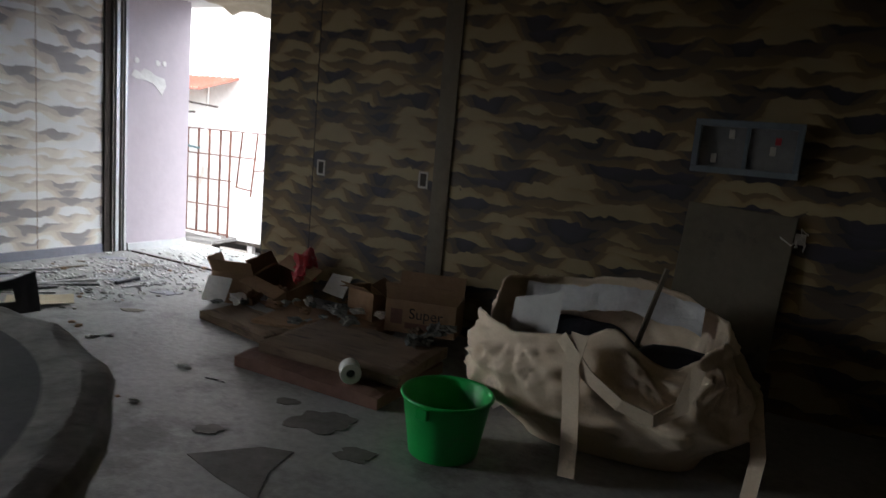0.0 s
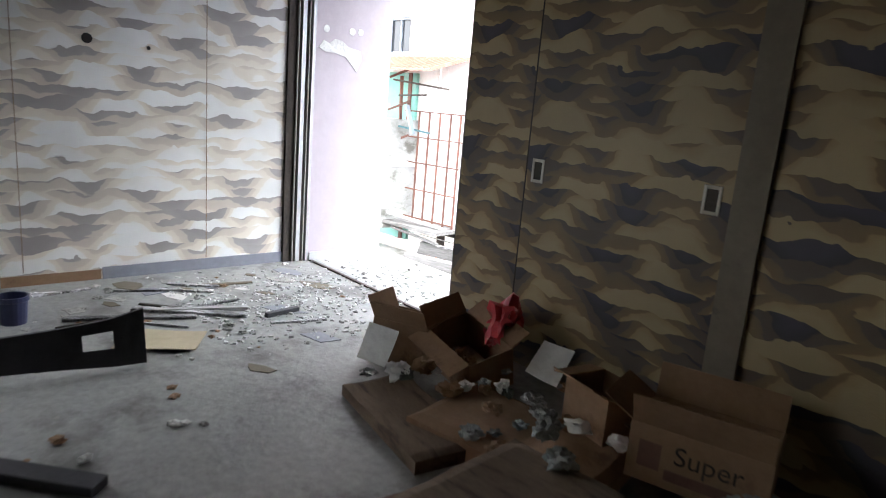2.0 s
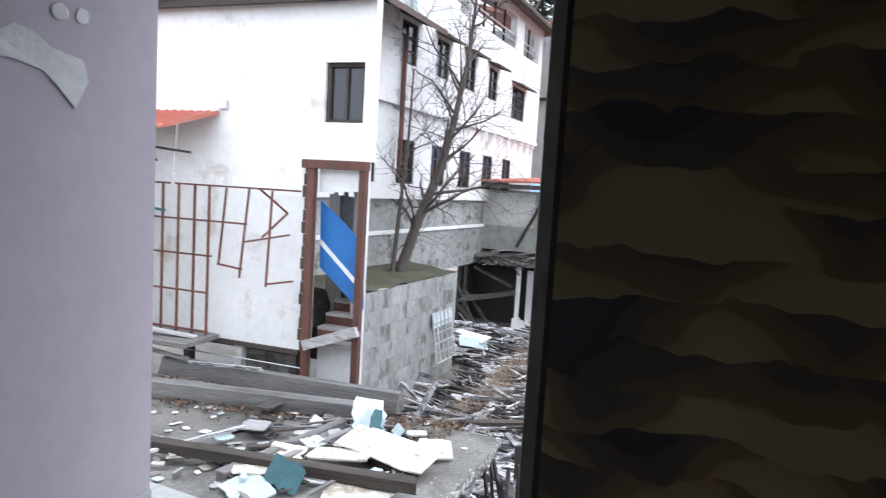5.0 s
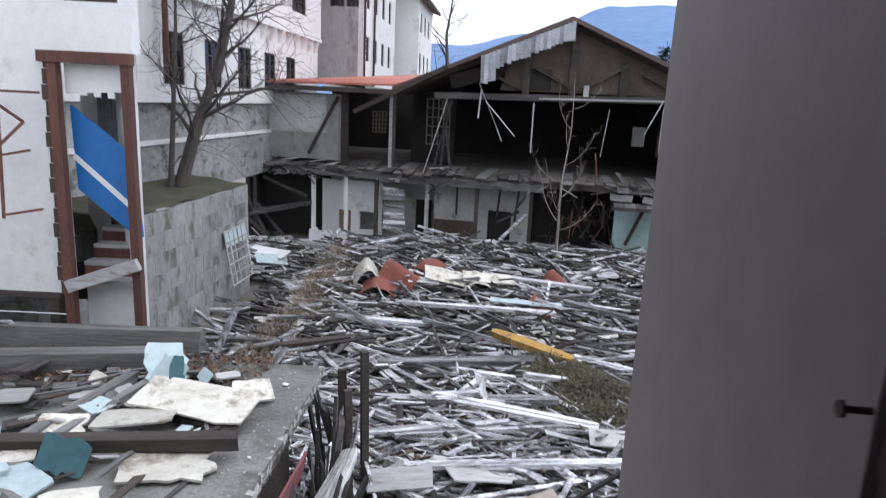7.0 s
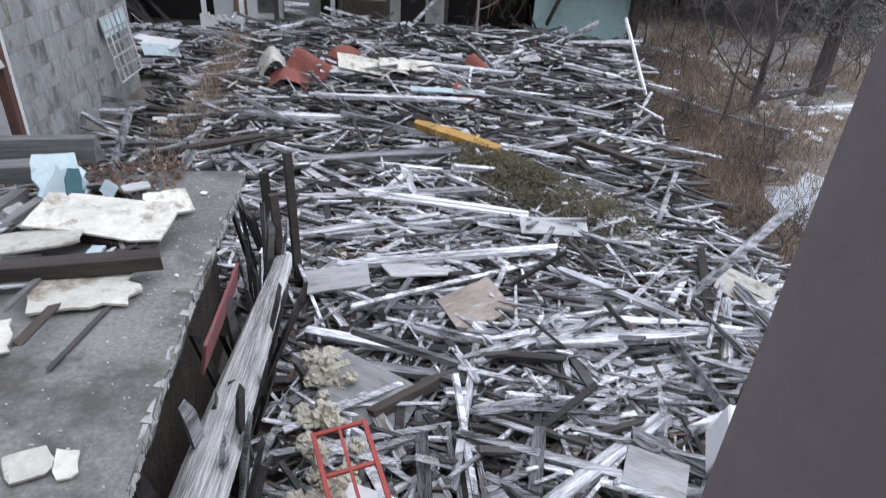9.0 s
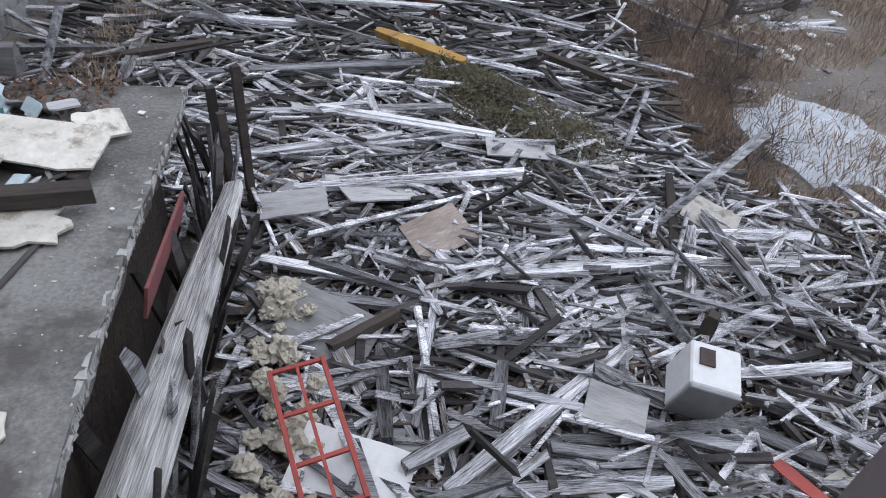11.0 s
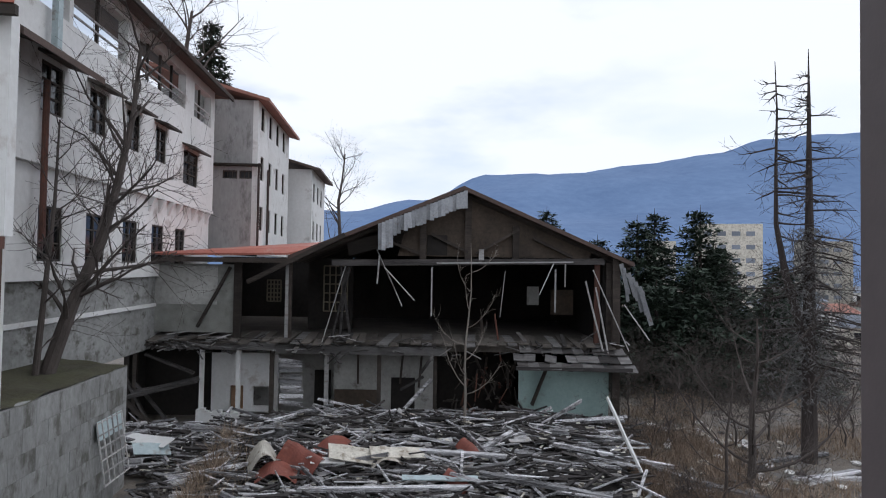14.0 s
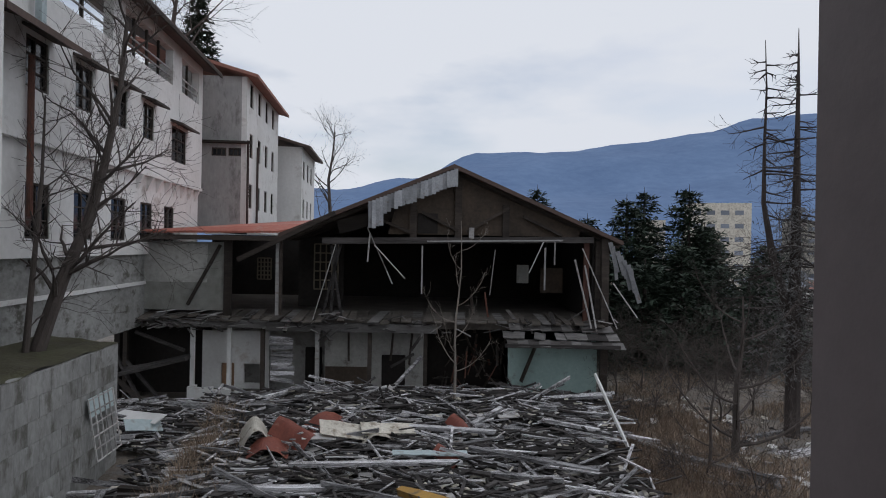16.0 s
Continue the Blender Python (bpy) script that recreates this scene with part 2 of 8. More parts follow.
    bp.inputs["Strength"].default_value, bp.inputs["Distance"].default_value = 0.2, 0.004
    l.new(grain.outputs["Fac"], bp.inputs["Height"])
    l.new(bp.outputs["Normal"], bsdf.inputs["Normal"])
    return m


M_WALLPAPER = wallpaper("ochre_ridge_wallpaper", [(0.40, (0.42, 0.33, 0.18)), (0.455, (0.36, 0.26, 0.125)), (0.465, (0.23, 0.155, 0.075)), (0.53, (0.19, 0.135, 0.075)), (0.54, (0.125, 0.10, 0.075)), (0.615, (0.11, 0.085, 0.062)), (0.625, (0.05, 0.045, 0.052)), (0.70, (0.066, 0.06, 0.078))])
# paler copy of the ridge wallpaper, with the left wall's daylight in its colours
M_WALLPAPER_PALE = wallpaper("daylit_pale_ridge_wallpaper", [(0.38, (0.93, 0.93, 0.91)), (0.45, (0.92, 0.90, 0.85)), (0.465, (0.86, 0.80, 0.70)), (0.52, (0.82, 0.75, 0.64)), (0.535, (0.72, 0.64, 0.55)), (0.59, (0.66, 0.59, 0.51)), (0.60, (0.44, 0.405, 0.385)), (0.70, (0.38, 0.35, 0.34))])
M_BASEBOARD = surface("grey_blue_vinyl_baseboard", (0.30, 0.31, 0.36), (0.22, 0.23, 0.27), 0.5, big=2, fine=20, bump=0.1)
M_ALU = surface("dull_aluminium", (0.62, 0.62, 0.62), (0.48, 0.48, 0.48), 0.4, 0.6, big=3, fine=30, bump=0.05)
M_DARKMETAL = surface("rusty_dark_steel", (0.09, 0.06, 0.05), (0.035, 0.027, 0.025), 0.6, 0.5, big=4, fine=30, bump=0.2)
M_RUST = surface("rusted_brown_steel", (0.20, 0.085, 0.055), (0.09, 0.04, 0.03), 0.8, 0.2, big=3, fine=22, spread=0.25, bump=0.3)
M_BALCONY = surface("wet_mossy_concrete", (0.50, 0.51, 0.50), (0.30, 0.31, 0.29), 0.35, big=1.6, fine=24, stain=(0.095, 0.11, 0.05), stain_amount=0.42, bump=0.4)
M_CANVAS = surface("beige_woven_sack_cloth", (0.80, 0.66, 0.50), (0.66, 0.53, 0.385), 0.6, big=3.0, fine=90, stain=(0.46, 0.36, 0.25), stain_amount=0.25, bump=0.25, bump_scale=0.004)
M_LINER = surface("grey_white_plastic_liner", (0.80, 0.79, 0.80), (0.58, 0.57, 0.58), 0.3, big=5, fine=24, bump=0.4)
M_GREEN = surface("bright_green_plastic", (0.015, 0.44, 0.085), (0.01, 0.36, 0.065), 0.4, big=4, fine=40, stain=(0.05, 0.30, 0.09), stain_amount=0.2, bump=0.05)
M_CARD = surface("brown_cardboard", (0.33, 0.21, 0.125), (0.25, 0.15, 0.085), 0.85, big=3, fine=26, stain=(0.17, 0.10, 0.06), stain_amount=0.3, bump=0.15)
M_PAPER = surface("crumpled_white_paper", (0.84, 0.83, 0.81), (0.68, 0.67, 0.65), 0.7, big=6, fine=30, bump=0.3, spread=0.15)
M_PLASTICBAG = surface("dirty_translucent_plastic", (0.34, 0.36, 0.34), (0.13, 0.14, 0.135), 0.25, big=7, fine=30, bump=0.5, spread=0.35)
M_REDBAG = surface("red_printed_plastic_bag", (0.66, 0.07, 0.085), (0.50, 0.04, 0.055), 0.35, big=5, fine=20, stain=(0.72, 0.45, 0.44), stain_amount=0.3, bump=0.2)
M_QUILT = surface("brown_worn_mattress_cloth", (0.235, 0.165, 0.11), (0.135, 0.092, 0.06), 0.9, big=2.5, fine=34, stain=(0.085, 0.058, 0.04), stain_amount=0.45, bump=0.4, stretch=(1, 4, 4))
M_BOARDRED = surface("dark_red_brown_board", (0.20, 0.105, 0.075), (0.12, 0.06, 0.045), 0.8, big=3, fine=20, bump=0.3)
M_TANBOARD = surface("dusty_tan_hardboard", (0.215, 0.185, 0.135), (0.155, 0.13, 0.095), 0.8, big=2, fine=18, stain=(0.09, 0.08, 0.065), stain_amount=0.15, bump=0.2)
M_BLACKPLASTIC = surface("black_plastic", (0.045, 0.045, 0.055), (0.022, 0.022, 0.028), 0.45, big=3, fine=20, bump=0.15)
M_NAVY = surface("dark_blue_plastic", (0.035, 0.04, 0.11), (0.02, 0.025, 0.07), 0.4, big=4, fine=20, bump=0.1)
M_IVORY = surface("ivory_plastic", (0.66, 0.63, 0.55), (0.55, 0.52, 0.45), 0.45, big=9, fine=40, bump=0.05)
M_BLUEGREY = surface("blue_grey_enamel_frame", (0.24, 0.29, 0.33), (0.17, 0.21, 0.25), 0.5, big=5, fine=30, bump=0.1)
M_LINER_DIM = surface("dim_grey_enamel", (0.30, 0.30, 0.30), (0.21, 0.21, 0.21), 0.5, big=5, fine=24, bump=0.1)
M_GREYSTONE = surface("worn_grey_terrazzo", (0.20, 0.21, 0.215), (0.13, 0.14, 0.145), 0.7, big=3, fine=40, bump=0.2)
M_CHIPPED = surface("chipped_light_cement_edge", (0.55, 0.54, 0.51), (0.27, 0.265, 0.25), 0.9, big=9, fine=30, bump=0.8)

# ---- the room shell ----
floor = slabbox("floor", M_FLOOR, ROOM, -0.25, 7.2, -7.7, 0.12, -0.3, 0.0, label="dusty grey concrete floor of the abandoned room", category="floor")
def left_wall():
    bm = bmesh.new()
    # the window gap left here is unseen, added for the fill lamp
    for a in ((-3.4, -0.19, 0.0, 2.75), (-7.7, -5.2, 0.0, 2.75), (-5.2, -3.4, 0.0, 0.9), (-5.2, -3.4, 2.2, 2.75)):
        box(bm, -0.25, 0.0, a[0], a[1], a[2], a[3])
    thing("wall_left", bm, M_WALLPAPER_PALE, ROOM, "wall papered with faded stained wavy ridges, daylight put into paler colours", "wall", "structure")


left_wall()
wall_front = slabbox("wall_front", M_WALLPAPER, ROOM, 3.80, 7.2, -0.10, 0.12, 0.0, 2.75, label="dark papered wall with ochre and slate ridges", category="wall")
wall_outer = slabbox("wall_outer", M_PINKWALL, ROOM, 2.1, 3.8, 0.06, 0.12, 0.0, 2.75, label="plain rendered outer wall behind sliding doors", category="wall")
wall_right = slabbox("wall_right", M_WALLPAPER, ROOM, 7.2, 7.4, -7.7, 0.12, 0.0, 2.75, label="papered wall in the dark end", category="wall")
wall_back = slabbox("wall_back", M_WALLPAPER, ROOM, -0.25, 7.4, -7.9, -7.7, 0.0, 2.75, label="papered wall at the back", category="wall")
# out of view; its dark colour holds down bounced light
ceiling = slabbox("ceiling", M_CEILING, ROOM, -0.25, 7.4, -7.9, 0.12, 2.75, 2.95, label="unseen boarded ceiling, coloured dark to cut bounced light", category="ceiling")
lintel = slabbox("wall_lintel", M_WHITE, ROOM, 0.0, 3.80, -0.10, 0.12, 2.60, 2.75, label="white plaster lintel over the wide opening", category="wall")
balcony = slabbox("balcony_floor", M_BALCONY, ROOM, -0.15, 2.1, 0.12, 0.92, -0.3, -0.004, label="wet mossy concrete balcony floor outside the opening", category="floor")
wing_left = slabbox("wall_wing_left", M_PINKWALL, ROOM, -0.16, 0.06, 0.03, 0.76, -0.3, 2.60, label="mauve painted wing wall with a torn patch", category="wall")
wing_right = slabbox("wall_wing_right", M_WING_SHADED, ROOM, 1.89, 2.145, 0.165, 1.0, -0.3, 2.60, label="mauve painted wing wall with nails, shade in its grey", category="wall")
skirting = slabbox("baseboard_balcony", M_ALU, ROOM, 0.061, 0.076, 0.035, 0.755, -0.003, 0.075, label="dull grey skirting along the mauve wing wall", category="baseboard")
soffit = slabbox("ceiling_balcony", M_WHITE, ROOM, -0.16, 2.1, 0.12, 1.0, 2.60, 2.72, label="white soffit over the balcony", category="ceiling")
outer = slabbox("wall_below", M_DIRTY_WHITE, ROOM, -6.0, 9.0, -0.2, 0.10, -4.6, -0.3, label="stained outer wall below the room", category="wall")
outer2 = slabbox("wall_beside", M_DIRTY_WHITE, ROOM, -6.0, -0.25, -0.2, 0.03, -0.3, 2.95, label="stained outer wall beside the balcony", category="wall")


def baseboard():
    bm = bmesh.new()
    box(bm, 0.0, 0.012, -1.55, -0.19, 0.0, 0.085)
    thing("baseboard", bm, M_BASEBOARD, ROOM, "grey blue vinyl baseboard along the papered wall", "baseboard", "structure")
    bm = bmesh.new()
    box(bm, 0.0, 0.012, -4.6, -2.15, 0.0, 0.085)
    thing("baseboard", bm, M_BASEBOARD, ROOM, "grey blue vinyl baseboard along the papered wall", "baseboard", "structure")
    bm = bmesh.new()
    box(bm, 0.0, 0.006, -2.15, -1.56, 0.0, 0.07)
    thing("trim", bm, M_CARD, ROOM, "bare strip where the baseboard came away", "trim", "structure")


def jamb():
    h = holder("door_frame", ROOM, "weathered metal door frame with a dark post and rails", "door frame", "structure")
    bm = bmesh.new()
    box(bm, -0.2, 0.025, -0.188, -0.12, 0.0, 2.75)
    part("post", bm, M_DARKWOOD, h, "dark stained timber post")
    for v0, v1, u1 in ((-0.118, -0.106, 0.045), (-0.086, -0.048, 0.05), (-0.030, -0.018, 0.058), (-0.002, 0.028, 0.065)):
        bm = bmesh.new()
        box(bm, -0.2, u1, v0, v1, 0.0, 2.6)
        part("rail", bm, M_ALU if v1 - v0 > 0.02 else M_OLDRAIL, h, bevel=0.003)
    bm = bmesh.new()
    box(bm, -0.2, 0.03, -0.119, 0.029, 0.0, 2.598)
    part("channel", bm, M_DARKMETAL, h, "dark channel between the rails")
    bm = bmesh.new()
    box(bm, 0.066, 1.94, -0.09, 0.05, 2.565, 2.599)
    part("head_rail", bm, M_ALU, h, bevel=0.003)
    bm = bmesh.new()
    box(bm, 0.07, 3.7, 0.035, 0.06, 0.0, 0.012)
    part("track", bm, M_DARKMETAL, h, "dark floor track")


def sliding_door(u0, u1, v0, v1, pulls):
    h = holder("sliding_door", ROOM @ pose(u0, v0, 0), "papered sliding door with a recessed pull, pushed aside", "sliding door", group="sliding doors")
    bm = bmesh.new()
    box(bm, 0.012, u1 - u0 - 0.012, 0, v1 - v0, 0.015, 2.57)
    part("panel", bm, M_WALLPAPER, h)
    for a, b in ((0, 0.012), (u1 - u0 - 0.012, u1 - u0)):
        bm = bmesh.new()
        box(bm, a, b, 0.002, v1 - v0 - 0.002, 0.012, 2.575)
        part("stile", bm, M_DARKWOOD, h)
    for c in pulls:
        bm = bmesh.new()
        x, z = c - u0, 1.09
        for a in ((x - 0.04, x - 0.026, z - 0.062, z + 0.062), (x + 0.026, x + 0.04, z - 0.062, z + 0.062), (x - 0.026, x + 0.026, z + 0.046, z + 0.062), (x - 0.026, x + 0.026, z - 0.062, z - 0.046)):
            box(bm, a[0], a[1], -0.007, 0.0, a[2], a[3])
        p = part("pull", bm, M_IVORY, h, "ivory plastic finger pull", bevel=0.002)
        bm = bmesh.new()
        box(bm, x - 0.026, x + 0.026, -0.002, -0.0005, z - 0.046, z + 0.046)
        part("recess", bm, M_DARKWOOD, p, "dark pull recess")


def jamb_right():
    h = holder("door_frame", ROOM, "dark rotten door frame with pale rails beside the wing wall", "door frame", "structure")
    bm = bmesh.new()
    box(bm, 1.915, 2.144, 0.121, 0.164, -0.3, 2.6)
    box(bm, 1.915, 2.099, 0.049, 0.121, -0.3, 2.6)
    part("post", bm, M_DARKWOOD, h, "dark rotten timber post")
    rnd = random.Random(6)
    z = 0.0
    while z < 2.58:
        ln = min(rnd.uniform(0.08, 0.3), 2.59 - z)
        bm = bmesh.new()
        box(bm, 1.893 + rnd.uniform(0, 0.012), 1.914, 0.112 + rnd.uniform(0, 0.012), 0.1635, z, z + ln)
        part("rotten_strip", bm, M_DARKWOOD, h)
        z += ln + 0.002
    for v, w in ((0.05, 0.014), (0.083, 0.012)):
        bm = bmesh.new()
        box(bm, 1.872, 1.914, v, v + w, 0.0, 2.6)
        part("rail", bm, M_OLDRAIL, h, "dull pale metal rail", bevel=0.003)


M_OLDRAIL = surface("dull_painted_rail", (0.42, 0.39, 0.36), (0.20, 0.18, 0.165), 0.6, big=4, fine=26, stain=(0.10, 0.07, 0.05), stain_amount=0.4, bump=0.3, stretch=(1, 1, 0.3))

baseboard()
jamb()
jamb_right()
sliding_door(1.91, 2.75, 0.012, 0.045, ())
sliding_door(2.50, 3.66, -0.052, -0.012, (2.59, 3.55))
column = slabbox("wall_column", M_TANBOARD, ROOM, 3.665, 3.80, -0.12, 0.05, 0.0, 2.75, label="grey brown timber post between doors and wall", category="post")

# torn patch and round scars on the mauve wall
def torn_patch():
    random.seed(4)
    ring = [(0.06, 1.76), (0.10, 1.82), (0.15, 1.80), (0.20, 1.84), (0.27, 1.83), (0.33, 1.79), (0.45, 1.77), (0.46, 1.70), (0.41, 1.60), (0.36, 1.66), (0.30, 1.71), (0.2, 1.73), (0.12, 1.73)]
    bm = bmesh.new()
    vs = [bm.verts.new((0.064 + random.uniform(0, 0.006), v + random.uniform(-0.006, 0.006), z)) for v, z in ring]
    f = bm.faces.new(vs)
    r = bmesh.ops.extrude_face_region(bm, geom=[f])
    for v in r["geom"]:
        if isinstance(v, bmesh.types.BMVert):
            v.co.x -= 0.006
    thing("torn_paper", bm, M_PAPER, ROOM, "torn white paper patch on the mauve wall", "paper scrap")
    for v, z, r in ((0.12, 1.91, 0.03), (0.36, 1.915, 0.03), (0.44, 1.92, 0.028)):
        bm = bmesh.new()
        bmesh.ops.create_cone(bm, cap_ends=True, segments=10, radius1=r, radius2=r * 0.95, depth=0.005, matrix=pose(0.063, v, z, 0, 90, 0))
        for w in bm.verts:
            w.co.y += random.uniform(-0.004, 0.004)
        thing("plaster_scar", bm, M_PAPER, ROOM, "round white scar where a fixing was torn off", "wall scar")


torn_patch()


def nails():
    for z in (0.32, 0.55, 0.86, 1.12, 1.42, 1.85):
        bm = bmesh.new()
        bmesh.ops.create_cone(bm, cap_ends=True, segments=8, radius1=0.003, radius2=0.003, depth=0.022, matrix=pose(1.880, 0.171, z, 0, 90, 0))
        bmesh.ops.create_cone(bm, cap_ends=True, segments=8, radius1=0.007, radius2=0.007, depth=0.003, matrix=pose(1.868, 0.171, z, 0, 90, 0))
        thing("nail", bm, M_DARKMETAL, ROOM, "rusty nail sticking out of the wing wall", "nail", group="nails in the wing wall")


nails()


def wall_holes():
    # holes are thin black discs on the paper, their inner shade as colour
    for v, z, r in ((-1.60, 1.62, 0.035), (-1.22, 1.60, 0.014)):
        bm = bmesh.new()
        bmesh.ops.create_cone(bm, cap_ends=True, segments=9, radius1=r, radius2=r * 0.8, depth=0.006, matrix=pose(0.002, v, z, 0, 90, 0))
        thing("wall_hole", bm, M_BLACK, ROOM, "broken hole in the papered wall, its shade a black disc", "hole")
    for v in (-0.82, -2.02):
        bm = bmesh.new()
        box(bm, -0.001, 0.0022, v - 0.002, v + 0.002, 0.09, 2.74)
        thing("trim", bm, M_CARD, ROOM, "dark open seam between lengths of wallpaper", "seam", "structure")


wall_holes()


def sheet(name, mat, m, w, d, label, category, seed=1, rise=0.03, freq=4.0, nx=14, ny=14, thick=0.004, curl=0.0, fn=None, group=""):
    """A crumpled sheet with thickness: a grid w by d, raised by noise."""
    bm = bmesh.new()
    g = []
    for i in range(nx + 1):
        for j in range(ny + 1):
            x, y = w * (i / nx - 0.5), d * (j / ny - 0.5)
            z = rise * (0.5 + noise.noise((x * freq + seed * 7.1, y * freq, seed * 3.3))) + curl * (x / w) ** 2
            p = Vector((x, y, z))
            if fn:
                p = fn(p)
            g.append(bm.verts.new(p))
    for i in range(nx):
        for j in range(ny):
            a = i * (ny + 1) + j
            bm.faces.new((g[a], g[a + 1], g[a + ny + 2], g[a + ny + 1]))
    bm.normal_update()
    bmesh.ops.solidify(bm, geom=bm.faces[:], thickness=thick)
    ob = thing(name, bm, mat, m, label, category, group=group)
    return ob


def hanging_lining():
    def drop(p):
        t = max(0.0, (p.y + 0.25) / 0.5)
        return Vector((p.x, p.y, p.z - 0.20 * t * t * (0.6 + 0.4 * math.sin(p.x * 5 + 1)) - 0.03))
    ob = sheet("hanging_lining", surface("torn_beige_lining", (0.50, 0.44, 0.33), (0.38, 0.33, 0.24), 0.8, big=2, fine=20, bump=0.3), ROOM @ pose(1.2, 0.72, 2.59), 1.5, 0.5, "torn beige lining sagging from the balcony soffit", "torn lining", seed=3, rise=0.06, freq=5, nx=26, ny=12, fn=drop)
    return ob


hanging_lining()


# ---- the fixtures on the dark wall ----
def wall_box():
    h = holder("wall_cabinet", ROOM @ pose(5.40, -0.11, 1.34), "shallow wall box with a blue grey frame and glass door", "wall box")
    bm = bmesh.new()
    box(bm, 0, 0.56, -0.02, 0.008, 0, 0.30)
    part("back", bm, M_LINER_DIM, h, "dusty grey inner back")
    for a in ((0, 0.56, 0, 0.035), (0, 0.56, 0.265, 0.30), (0, 0.035, 0.035, 0.265), (0.525, 0.56, 0.035, 0.265)):
        bm = bmesh.new()
        box(bm, a[0], a[1], -0.075, -0.021, a[2], a[3])
        part("frame", bm, M_BLUEGREY, h, "blue grey enamel frame", bevel=0.004)
    bm = bmesh.new()
    box(bm, 0.27, 0.29, -0.05, -0.021, 0.035, 0.265)
    part("divider", bm, M_BLUEGREY, h)
    for x, z in ((0.10, 0.06), (0.40, 0.12), (0.18, 0.20)):
        bm = bmesh.new()
        box(bm, x, x + 0.03, -0.035, -0.021, z, z + 0.05)
        part("switch", bm, M_IVORY, h, bevel=0.003)
    bm = bmesh.new()
    box(bm, 0.42, 0.45, -0.037, -0.021, 0.18, 0.22)
    part("tag", bm, M_REDBAG, h, "small red tag")


wall_box()


def leaning_board():
    bm = bmesh.new()
    box(bm, 0, 0.58, -0.02, 0.0, 0, 0.92)
    ob = thing("board", bm, M_TANBOARD, ROOM @ pose(5.38, -0.17, 0.245, -3.0, 2.5, 0), "tan hardboard sheet with small holes leaning on the wall", "board", bevel=0.004)
    bm = bmesh.new()
    box(bm, 0, 0.7, -0.36, 0.0, 0, 0.24)
    thing("crate", bm, M_DARKWOOD, ROOM @ pose(5.3, -0.13, 0.0), "dark wooden crate against the wall", "crate", bevel=0.008)
    random.seed(9)
    out = holder("cable_outlet", ROOM @ pose(6.02, -0.112, 1.02), "tangle of loose wires at a broken outlet", "outlet")
    bm = bmesh.new()
    box(bm, -0.03, 0.03, -0.025, 0.012, -0.03, 0.03)
    part("back_box", bm, M_IVORY, out, bevel=0.004)
    for w in range(4):
        verts, faces = [], []
        pts = [Vector((random.uniform(-0.02, 0.02), -0.026, random.uniform(-0.02, 0.02)))]
        for _ in range(5):
            pts.append(pts[-1] + Vector((random.gauss(0, 0.03), random.gauss(-0.008, 0.008), random.gauss(0, 0.035))))
        tube(verts, faces, pts, [0.004] * 6, 5)
        part("wire", mesh_from("wire", verts, faces, M_IVORY), None, out)


leaning_board()


